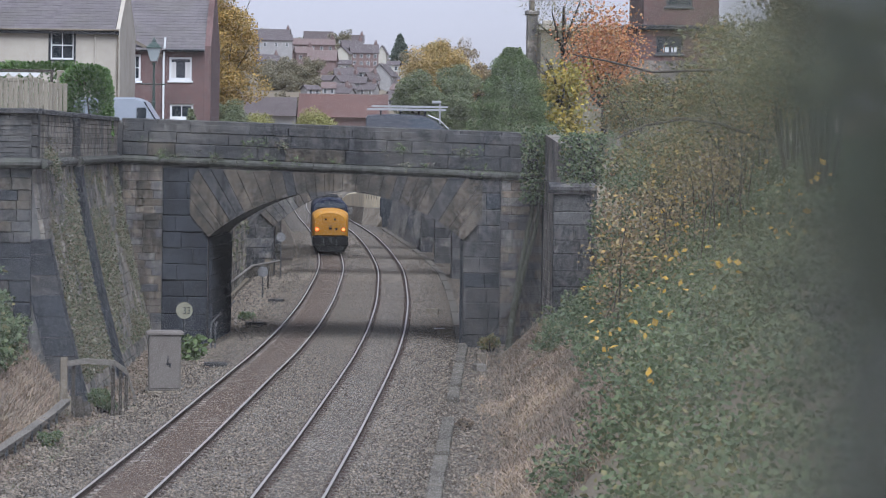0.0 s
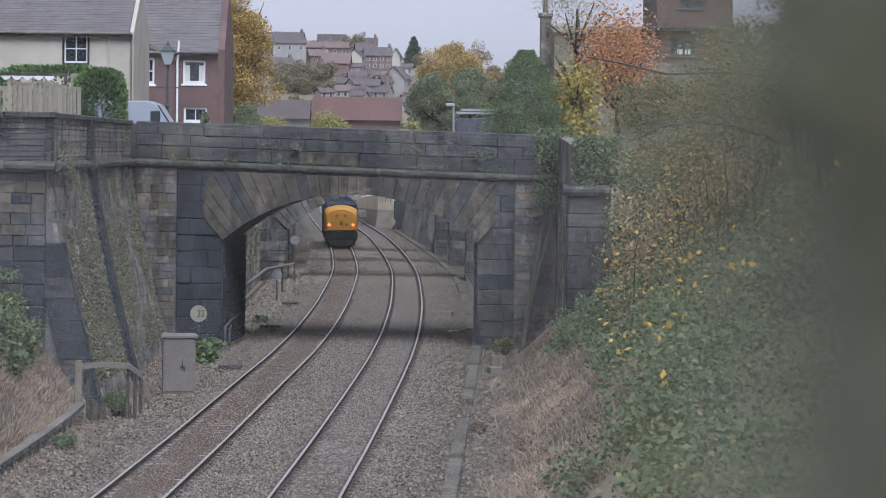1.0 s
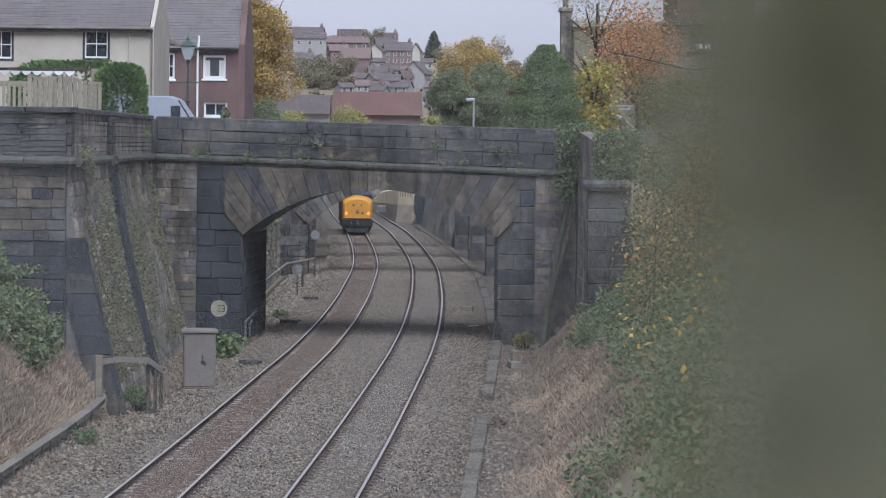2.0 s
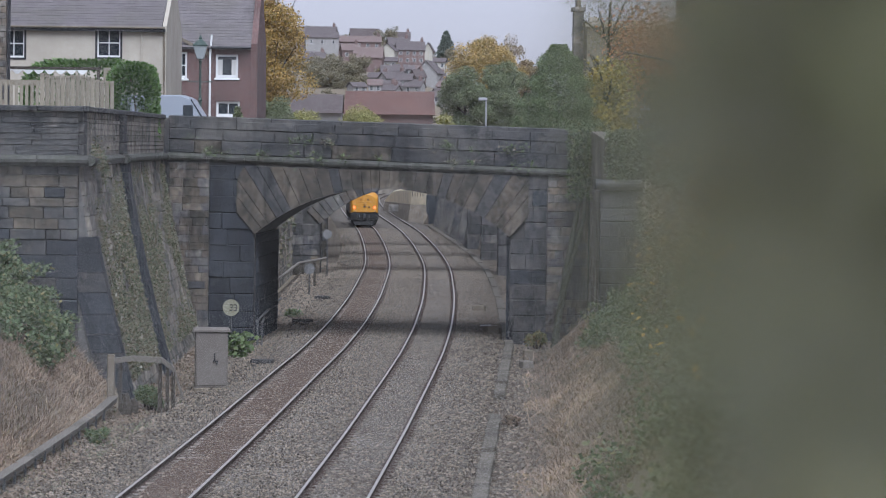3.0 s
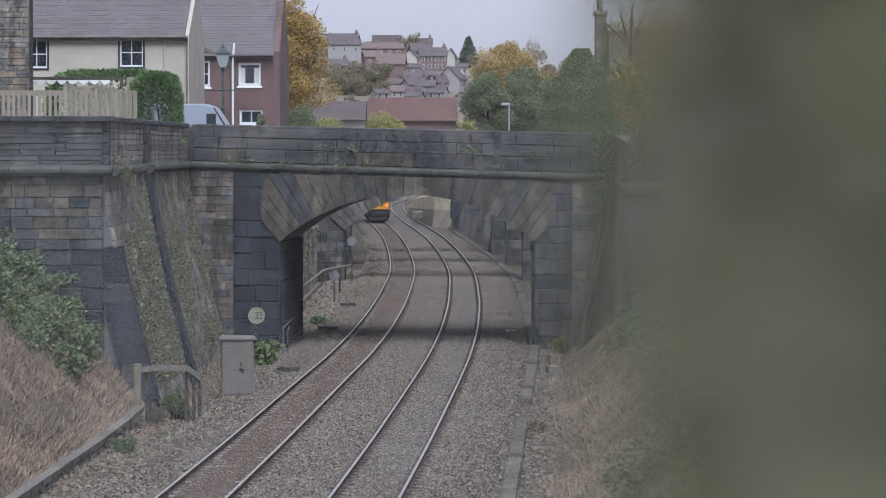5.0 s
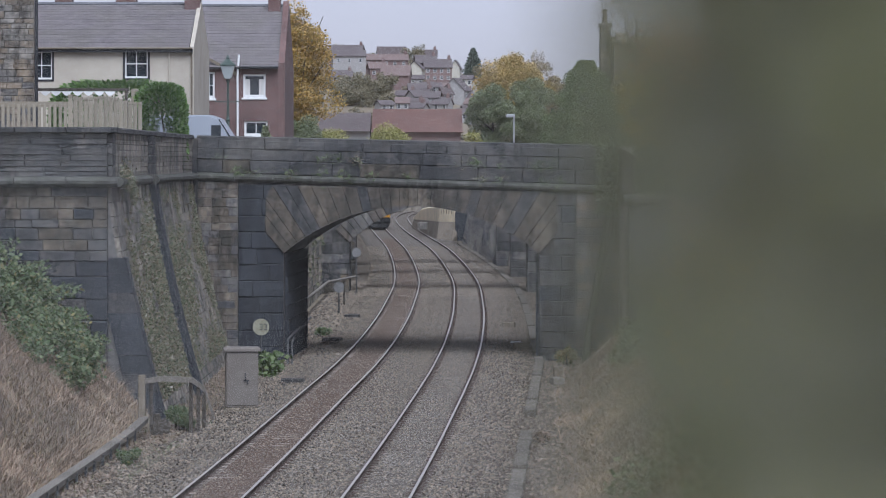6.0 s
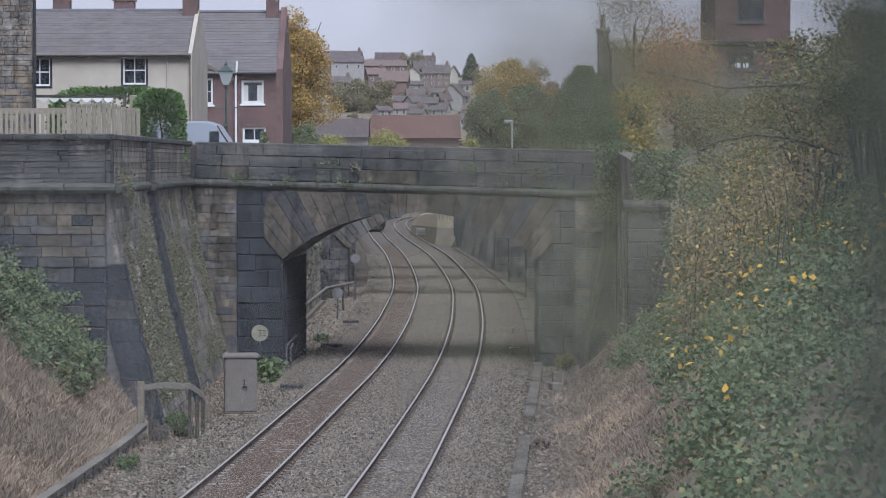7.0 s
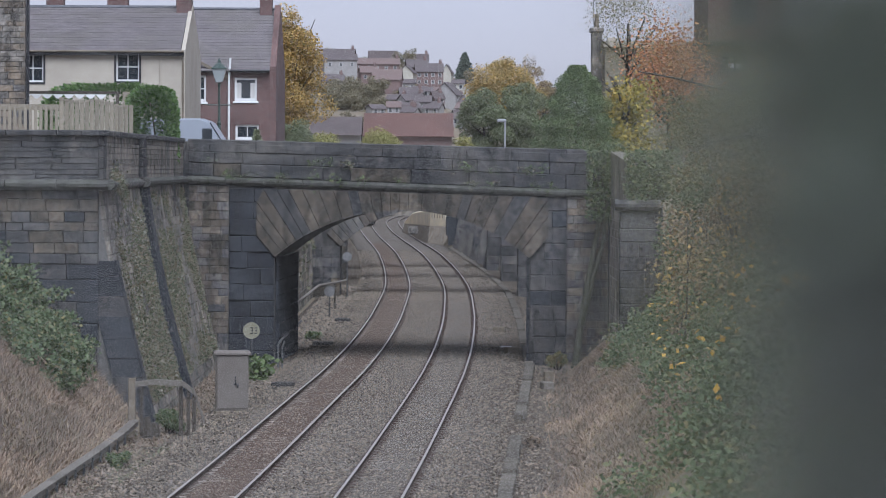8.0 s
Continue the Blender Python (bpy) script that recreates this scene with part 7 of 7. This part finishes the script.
def bank_scrub():
    rng = np.random.default_rng(400)
    cl = []
    for k in range(620):
        y = rng.uniform(26, 106)
        dx = rng.uniform(2.3, 9.5) if y > 62 else rng.uniform(1.2, 9.5)
        x = right_slope_x(y) + dx
        r = rng.uniform(0.35, 0.8)
        cl.append((x, y, ground_z(x, y) + r * 0.55, r * 1.1, r * 1.1, r * 0.9))
    for k in range(46):
        y = rng.uniform(96, 105)
        x = rng.uniform(5.4, 8.2)
        r = rng.uniform(0.3, 0.6)
        cl.append((x, y, max(ground_z(x, y), 0) + r * 0.5 + rng.uniform(0, 0.8), r, r, r * 0.9))
    for k in range(50):
        y = rng.uniform(103, 110)
        x = rng.uniform(7.5, 9.2)
        r = rng.uniform(0.3, 0.55)
        cl.append((x, y, ground_z(x, y) + rng.uniform(0.2, 3.4), r, r, r))
    me = leaf_mesh("bramble_bank", clump_points(cl, 105000, 401, 0.25), 0.092, 402, L_BRAMBLE)
    tagged(new("bramble_bank", me), "dense green bramble scrub over the cutting bank", "scrub", kind="stuff")
    cl2 = []
    for k in range(120):
        y = rng.uniform(84, 112)
        x = max(right_slope_x(y) + 2.4, 0.0715 * y) + rng.uniform(0, 5.5)
        h = rng.uniform(0.6, 3.4)
        r = rng.uniform(0.3, 0.75)
        cl2.append((x, y, ground_z(x, y) + h, r, r, r * 1.2))
    me = leaf_mesh("rusty_thicket", clump_points(cl2, 9000, 403, 0.1), 0.085, 404, L_RUST)
    tagged(new("rusty_thicket", me), "tall rust-brown thicket of thin stems and withered leaves", "thicket", kind="stuff")
    stems = Geo()
    r2 = random.Random(405)
    for k in range(85):
        y = r2.uniform(80, 112)
        x = max(right_slope_x(y) + 2.0, 0.071 * y) + r2.uniform(0.3, 5.5)
        z = ground_z(x, y)
        h = r2.uniform(1.2, 4.2)
        a, b = r2.uniform(-0.8, 1.0), r2.uniform(-1, 1)
        stems.tube([(x, y, z - 0.1), (x + a * 0.3, y + b * 0.3, z + h * 0.6), (x + a, y + b, z + h * r2.uniform(0.75, 1.05))], [0.025, 0.018, 0.006], 4)
    me = stems.mesh("thicket_stems")
    me.materials.append(BARK)
    tagged(new("thicket_stems", me), "bare arching brown stems in the thicket", "thicket", kind="stuff")
    pts = []
    for k in range(95):
        y = rng.uniform(60, 106)
        x = right_slope_x(y) + rng.uniform(2.2, 7)
        z = ground_z(x, y) + rng.uniform(0.9, 1.7)
        for i in range(int(rng.integers(1, 4))):
            pts.append((x + rng.normal(0, 0.12), y + rng.normal(0, 0.1), z + rng.normal(0, 0.07)))
    me = leaf_mesh("yellow_leaves", pts, 0.125, 406, L_YELLOW, 1.2)
    tagged(new("yellow_leaves", me), "bright yellow autumn leaves caught on the brambles", "leaves", kind="stuff")


bank_scrub()


def grass(name, label, spots, n, seed, height, mat, spread=0.5):
    """Blades that bend over, all in one mesh."""
    rng = np.random.default_rng(seed)
    p = np.asarray(spots(rng, n), float)
    n = len(p)
    a = rng.uniform(0, math.tau, n)
    h = height * rng.uniform(0.5, 1.3, n)
    lean = np.stack([np.cos(a), np.sin(a), np.zeros(n)], 1) * (h * spread * rng.uniform(0.2, 1.3, n))[:, None]
    side = np.stack([-np.sin(a), np.cos(a), np.zeros(n)], 1) * 0.0065
    up = np.zeros((n, 3))
    up[:, 2] = h
    v = np.stack([p - side, p + side, p + lean * 0.35 + up * 0.6 + side, p + lean * 0.35 + up * 0.6 - side, p + lean + up * 0.95], 1).reshape(-1, 3)
    i = np.arange(n)[:, None] * 5
    faces = np.concatenate([i + [0, 1, 2, 3]], 1).tolist() + np.concatenate([i + [3, 2, 4]], 1).tolist()
    me = bpy.data.meshes.new(name)
    me.from_pydata(v.tolist(), [], faces)
    me.materials.append(mat)
    return tagged(new(name, me), label, "grass", kind="stuff")


def patch(x, y, seed):
    return noise.noise((x * 0.55, y * 0.22, seed)) + 0.5 * noise.noise((x * 1.7, y * 0.7, seed + 3))


def left_spots(rng, n):
    y = rng.uniform(62, 91.8, n)
    x = -8.8 - 0.022 * (90 - y) - rng.uniform(0.1, 5.5, n)
    return [(a, b, ground_z(a, b) - 0.03) for a, b in zip(x, y) if patch(a, b, 1) + rng.normal(0, 0.15) > -0.02 or a > -9.6]


def left_bracken(rng, n):
    y = rng.uniform(62, 91.8, n)
    x = -9.0 - 0.022 * (90 - y) - rng.uniform(0.1, 5.5, n)
    return [(a, b, ground_z(a, b) - 0.03) for a, b in zip(x, y) if patch(a, b, 1) < 0.18]


def right_spots(rng, n):
    y = rng.uniform(60, 117, n)
    x = np.array([right_slope_x(b) for b in y]) + rng.uniform(-0.7, 3.6, n)
    return [(a, b, ground_z(a, b) - 0.03) for a, b in zip(x, y) if patch(a, b, 6) + rng.normal(0, 0.15) > 0.08]


def right_bracken(rng, n):
    y = rng.uniform(60, 117, n)
    x = np.array([right_slope_x(b) for b in y]) + rng.uniform(-0.5, 4.2, n)
    return [(a, b, ground_z(a, b) - 0.03) for a, b in zip(x, y) if patch(a, b, 6) < 0.2]


def verge_spots(rng, n):
    y = rng.uniform(66, 118, n)
    x = np.array([mid_x(b) for b in y]) - rng.uniform(4.4, 6.2, n)
    return [(a, b, ground_z(a, b) - 0.03) for a, b in zip(x, y) if noise.noise((a * 0.6, b * 0.25, 5)) > 0.12]


grass("dry_grass", "long dead straw-coloured grass on the bank", left_spots, 80000, 501, 0.27, L_STRAW, 1.7)
grass("dead_bracken", "dull purple-brown dead bracken on the bank", left_bracken, 70000, 504, 0.28, L_BRACKEN, 1.2)
grass("dry_grass", "flattened dead brown grass along the foot of the bank", right_spots, 60000, 502, 0.2, L_STRAW, 1.8)
grass("dead_bracken", "dull brown dead bracken along the cutting", right_bracken, 60000, 505, 0.2, L_BRACKEN, 1.3)
grass("weeds", "low green weeds on the ballast shoulder", verge_spots, 5000, 503, 0.16, L_BRAMBLE, 0.8)


for spots, n, seed in ((left_spots, 9000, 506), (right_spots, 12000, 507), (right_bracken, 12000, 508), (left_bracken, 7000, 509)):
    pts = np.asarray(spots(np.random.default_rng(seed), n), float)
    pts[:, 2] += 0.05 + 0.12 * np.random.default_rng(seed + 30).uniform(0, 1, len(pts))
    me = leaf_mesh("leaf_litter", pts, 0.05, seed, L_RUST if seed % 2 else L_BRACKEN, 0.8)
    tagged(new("leaf_litter", me), "brown fallen leaves and broken fern over the bank", "leaf litter", kind="stuff")


def path_litter(rng, n):
    y = rng.uniform(62, 119, n)
    x = np.array([mid_x(b) for b in y]) - rng.uniform(4.9, 7.3, n)
    return [(a, b, max(ground_z(a, b), -0.3)) for a, b in zip(x, y) if patch(a, b, 11) + rng.normal(0, 0.2) > -0.1]


pts = np.asarray(path_litter(np.random.default_rng(561), 42000), float)
pts[:, 2] += 0.01 + 0.05 * np.random.default_rng(562).uniform(0, 1, len(pts))
me = leaf_mesh("leaf_litter", pts, 0.055, 563, L_BRACKEN, 1.2)
tagged(new("leaf_litter", me), "brown leaf litter trodden into the path beside the line", "leaf litter", kind="stuff")
rng = np.random.default_rng(564)
pts = []
for k in range(70):
    y = rng.uniform(82, 104)
    x = right_slope_x(y) + rng.uniform(3.2, 6.5)
    z = ground_z(x, y) + rng.uniform(1.2, 3.4)
    for i in range(int(rng.integers(4, 12))):
        pts.append((x + rng.normal(0, 0.3), y + rng.normal(0, 0.2), z + rng.normal(0, 0.2)))
me = leaf_mesh("orange_leaves", pts, 0.1, 565, L_GOLD_DULL, 1.0)
tagged(new("orange_leaves", me), "sprays of golden orange autumn leaves in the thicket", "leaves", kind="stuff")


def left_brambles():
    rng = np.random.default_rng(510)
    cl = []
    for k in range(90):
        y = rng.uniform(84, 91.5)
        x = rng.uniform(-15.5, -10.2)
        z = ground_z(x, y)
        r = rng.uniform(0.3, 0.6)
        cl.append((x, y, z + r * 0.5 + rng.uniform(0, 0.5), r, r, r))
    for k in range(46):
        y = rng.uniform(85, 91.5)
        x = rng.uniform(-15.5, -9.9)
        r = rng.uniform(0.12, 0.26)
        cl.append((x, y, ground_z(x, y) + rng.uniform(0.7, 1.5), r * 1.6, r, r))
    me = leaf_mesh("bramble_bush", clump_points(cl, 30000, 511, 0.3), 0.085, 512, L_BRAMBLE)
    tagged(new("bramble_bush", me), "green bramble bush against the stone wall", "bush", kind="stuff")
    pts = []
    for k in range(75000):
        y = rng.uniform(93.8, 120.5)
        z = rng.uniform(0.3, 6.5)
        m = noise.noise((y * 0.16, z * 0.35, 9)) + 0.35 * noise.noise((y * 0.9, z * 1.1, 4))
        if m + rng.normal(0, 0.1) > -0.14 + max(0.0, z - 4.0) * 0.14 and not 103.3 < y < 104.9:
            pts.append((-9.95 + batter(z) + rng.uniform(0.0, 0.14), y, z))
    for k in range(1300):
        y = rng.uniform(92.5, 96.5)
        pts.append((-9.7 + rng.uniform(0, 0.2), y, 6.95 + rng.normal(0, 0.18) - max(0, y - 94) * 0.25))
    me = leaf_mesh("wall_ivy", pts, 0.062, 513, L_IVY)
    tagged(new("wall_ivy", me), "patchy ivy and weeds growing on the battered wall", "ivy", kind="stuff")
    pts = []
    for k in range(900):
        y = rng.uniform(138, 192)
        z = rng.uniform(0.2, 5.2)
        if noise.noise((y * 0.15, z * 0.4, 2)) > -0.05:
            pts.append((-7.5 + rng.uniform(0.03, 0.25), y, z))
    me = leaf_mesh("wall_ivy", pts, 0.18, 514, L_IVY)
    tagged(new("wall_ivy", me), "ivy trailing down the retaining wall beyond the arch", "ivy", kind="stuff")
    rr = random.Random(515)
    for k in range(34):
        x = rr.uniform(-9.2, 5.8)
        z = rr.choice((string_z(x) + 0.15, string_z(x) + 0.15, string_z(x) + 0.75))
        n = rr.randint(12, 40)
        p = [(rr.gauss(0, 0.14), -0.12 - rr.random() * 0.15, rr.gauss(0.08, 0.12)) for i in range(n)]
        w = thing("wall_weed", "small green weed rooted in the parapet joints", "weed", (x, BY - 0.05, z), group="weeds on the parapet")
        part("weed_leaves", leaf_mesh("weed_leaves", p, 0.065, 516 + k, L_IVY if k % 3 == 0 else L_GREEN), L_GREEN, w)
    p = [(rr.gauss(0, 0.24), rr.gauss(0, 0.25), rr.uniform(0.0, 0.95)) for i in range(330)]
    w = thing("leafy_plant", "broad-leaved pale green plant beside the cabinet", "plant", (-6.5, 113, -0.4))
    part("leaves", leaf_mesh("leaves", p, 0.15, 540, L_GREEN), L_GREEN, w)
    pts = [(rr.uniform(5.6, 7.2), 121.2 - rr.random() * 1.0, rr.uniform(5.3, 8.3)) for i in range(2000)]
    pts += [(rr.uniform(6.3, 8.2), rr.uniform(106.7, 107.9), rr.uniform(6.2, 8.0)) for i in range(1900)]
    me = leaf_mesh("hanging_ivy", pts, 0.09, 541, L_BRAMBLE)
    tagged(new("hanging_ivy", me), "pale ivy hanging over the end of the parapet", "ivy", kind="stuff")


left_brambles()


# ---- sleepers, piece by piece ----
shrub("low_weed", "dark green weeds under the raised cable trough", -7.7, 90.0, -0.4, 0.5, 0.9, 0.5, 2200, 0.05, L_BRAMBLE, 232)
shrub("low_weed", "green weeds along the foot of the bank", -8.2, 80.5, -0.4, 0.3, 2.2, 0.25, 1500, 0.05, L_BRAMBLE, 233)
shrub("dark_tussock", "dark matted tussock at the foot of the bank", 2.55, 86.5, -0.35, 0.35, 0.5, 0.22, 700, 0.05, L_BRACKEN, 228)
shrub("dry_tuft", "pale golden grass tuft beside the bridge pier", 4.45, 118.8, -0.35, 0.5, 0.4, 0.4, 1200, 0.06, L_SCRUB, 229)
rod = thing("white_rod", "short white painted rod lying on the ballast", "rod", (2.75, 130.5, -0.12), 4)
part("rod", Geo().soft_box(-0.22, 0.22, -0.04, 0.04, 0.0, 0.06, 0.01), WHITE, rod)
blk = thing("timber_block", "short dark timber block beside the cable trough", "block", (3.72, 109, -0.3), 12)
part("block", Geo().soft_box(-0.2, 0.2, -0.3, 0.3, -0.05, 0.25, 0.03), TIMBER, blk)


def fallen_stems():
    """Dead stems tangled along the foot of both banks."""
    rr = random.Random(531)
    g = Geo()
    for k in range(300):
        if k % 3 == 1:
            y = rr.uniform(64, 116)
            x = right_slope_x(y) + rr.uniform(-0.6, 3.0)
        else:
            y = rr.uniform(66, 91)
            x = -8.9 - 0.022 * (90 - y) - rr.uniform(0, 4.5)
        z = ground_z(x, y)
        a, ln = rr.uniform(0, math.tau), rr.uniform(0.3, 1.0)
        e = Vector((math.cos(a) * ln, math.sin(a) * ln, rr.uniform(0.05, 0.5)))
        g.tube([(x, y, z), (x + e.x * 0.5, y + e.y * 0.5, z + e.z + 0.12), (x + e.x, y + e.y, z + e.z * 0.7)], [0.009, 0.007, 0.004], 4)
    me = g.mesh("dead_stems")
    me.materials.append(L_STRAW)
    tagged(new("dead_stems", me), "pale dead stems tangled in the bank grass", "stems", kind="stuff")


fallen_stems()


def build_sleepers():
    me = Geo().loft([[(x, -0.12, -0.12), (x, 0.12, -0.12), (x, 0.115, zt - 0.012), (x, 0.1, zt), (x, -0.1, zt), (x, -0.115, zt - 0.012)] for x, zt in ((-1.25, -0.07), (-0.95, -0.05), (-0.82, 0.02), (0.82, 0.02), (0.95, -0.05), (1.25, -0.07))]).mesh("sleeper")
    me.materials.append(SLEEPER)
    for k, tr in enumerate(tracks):
        y, rest = 62.0, Geo()
        while y < 250:
            slope = (line_x(y + 0.5, k) - line_x(y - 0.5, k))
            m = pose(line_x(y, k), y, -0.152 - 0.016 * k, 0, 0, -math.degrees(math.atan(slope)))
            if y < 158:
                ob = new("sleeper", me)
                ob.parent = tr
                ob.matrix_basis = m
            else:
                rest.box(-0.95, 0.95, -0.12, 0.12, -0.12, 0.02, m)
            y += 0.7
        part("far_sleepers", rest, SLEEPER_STUFF, tr, "sleepers half buried in ballast", kind="stuff")


build_sleepers()


# ---- leaves close to the lens ----
def near_branch(name, label, seed, n, width, height, leaf, base, mat):
    b = thing(name, label, "branch", base)
    rng = np.random.default_rng(seed)
    part("stem", Geo().tube([(width + 0.9, 0.15, -1.7), (width + 0.6, 0.1, -0.7), (width + 0.15, 0.02, -0.05), (width * 0.5, 0, 0.06), (0.03, 0, 0.09)], [0.018, 0.013, 0.008, 0.004, 0.0015], 6), BARK, b)
    u = rng.uniform(0, 1, n)
    x = width * u ** 0.8
    p = np.stack([x, rng.normal(0, 0.03, n), rng.uniform(-height, height, n)], 1)
    part("leaves", leaf_mesh("leaves", p, leaf, seed + 1, mat), mat, b)
    for k in range(5):
        z = rng.uniform(-height, height)
        part("twig", Geo().tube([(width, 0, z * 0.5), (width * 0.4, 0.02, z), (0.02, 0.03, z * 1.1)], [0.003, 0.002, 0.001], 5), BARK, b)
    return b


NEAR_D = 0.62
branch = near_branch("leafy_branch", "out-of-focus grey-green leafy branch close by, moved to fit the camera's view", 601, 5200, 0.155, 0.09, 0.0085, (0.2, NEAR_D, EYE_Z), L_NEAR)
branch_olive = near_branch("leafy_branch", "out-of-focus olive leafy branch close by, moved to fit the camera's view", 605, 5600, 0.17, 0.085, 0.0085, (0.3, NEAR_D - 0.12, EYE_Z), L_OLIVE)
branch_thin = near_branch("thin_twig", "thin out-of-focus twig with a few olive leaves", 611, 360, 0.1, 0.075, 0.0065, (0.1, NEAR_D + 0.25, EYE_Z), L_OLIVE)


def lens_veil():
    """Pale flakes added before the lens; their blur lifts the darks like haze."""
    g = thing("lens_veil", "added veil of pale flakes before the lens, far out of focus", "grass", (0, 0.3, EYE_Z))
    rng = np.random.default_rng(621)
    n = 16 * 11
    gx, gz = np.meshgrid(np.linspace(-0.075, 0.075, 16), np.linspace(-0.062, 0.047, 11))
    p = np.stack([gx.ravel() + rng.normal(0, 0.002, n), rng.normal(0, 0.008, n), gz.ravel() + rng.normal(0, 0.002, n)], 1)
    # extra flakes haze the right half more
    more = 24
    p = np.concatenate([p, np.stack([rng.uniform(0.004, 0.075, more), rng.normal(0, 0.008, more), rng.uniform(-0.055, 0.03, more)], 1)])
    part("veil_flakes", leaf_mesh("veil_flakes", p, 0.0036, 622, L_VEIL), L_VEIL, g)
    for k in range(7):
        x = -0.066 + 0.022 * k
        part("veil_stem", Geo().tube([(x * 0.6, 0.25, -1.7), (x * 0.9, 0.03, -0.2), (x, 0, 0.04)], [0.0012, 0.0006, 0.0002], 5), L_VEIL, g)


lens_veil()


# ---- what moves ----
def motions():
    # the locomotive runs away along the farther-left track
    rows = []
    for i in range(17):
        t = i * 0.5
        y = 215.0 + 20.3 * t + 9.3
        rows.append((t, pose(line_x(y), y, 0, 0, 0, -math.degrees(math.atan((line_x(y + 5) - line_x(y - 5)) / 10)))))
    walk(loco, rows)
    # the van crosses the bridge towards the right and goes behind the trees
    walk(ladder_van, [(t, pose(1.6 + 3.05 * t, 127.6, 6.85)) for t in (0, 0.5, 1.0, 2.0, 4.0, 6.0, 8.0)])
    # near branches, set to fit the camera's view: seconds, across, up
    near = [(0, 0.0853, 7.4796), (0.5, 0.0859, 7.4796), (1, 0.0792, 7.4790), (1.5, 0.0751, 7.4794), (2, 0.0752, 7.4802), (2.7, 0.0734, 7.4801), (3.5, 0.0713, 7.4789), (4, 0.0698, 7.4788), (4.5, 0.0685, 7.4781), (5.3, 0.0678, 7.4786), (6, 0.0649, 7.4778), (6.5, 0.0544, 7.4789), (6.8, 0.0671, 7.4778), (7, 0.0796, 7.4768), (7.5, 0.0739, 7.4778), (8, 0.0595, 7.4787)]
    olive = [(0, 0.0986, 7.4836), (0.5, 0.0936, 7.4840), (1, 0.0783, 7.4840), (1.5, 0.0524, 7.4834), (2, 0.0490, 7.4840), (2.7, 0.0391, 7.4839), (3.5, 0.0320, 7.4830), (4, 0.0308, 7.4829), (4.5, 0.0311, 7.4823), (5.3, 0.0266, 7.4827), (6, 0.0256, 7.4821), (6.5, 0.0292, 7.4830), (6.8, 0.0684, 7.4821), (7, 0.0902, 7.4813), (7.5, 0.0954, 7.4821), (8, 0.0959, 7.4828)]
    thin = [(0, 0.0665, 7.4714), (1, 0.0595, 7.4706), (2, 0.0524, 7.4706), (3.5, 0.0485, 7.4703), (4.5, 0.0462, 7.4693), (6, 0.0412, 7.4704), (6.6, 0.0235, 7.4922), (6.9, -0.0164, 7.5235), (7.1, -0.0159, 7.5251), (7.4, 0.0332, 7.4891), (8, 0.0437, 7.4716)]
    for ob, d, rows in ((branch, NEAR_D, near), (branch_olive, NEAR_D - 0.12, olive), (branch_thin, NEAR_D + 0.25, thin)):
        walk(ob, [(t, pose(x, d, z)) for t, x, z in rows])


motions()
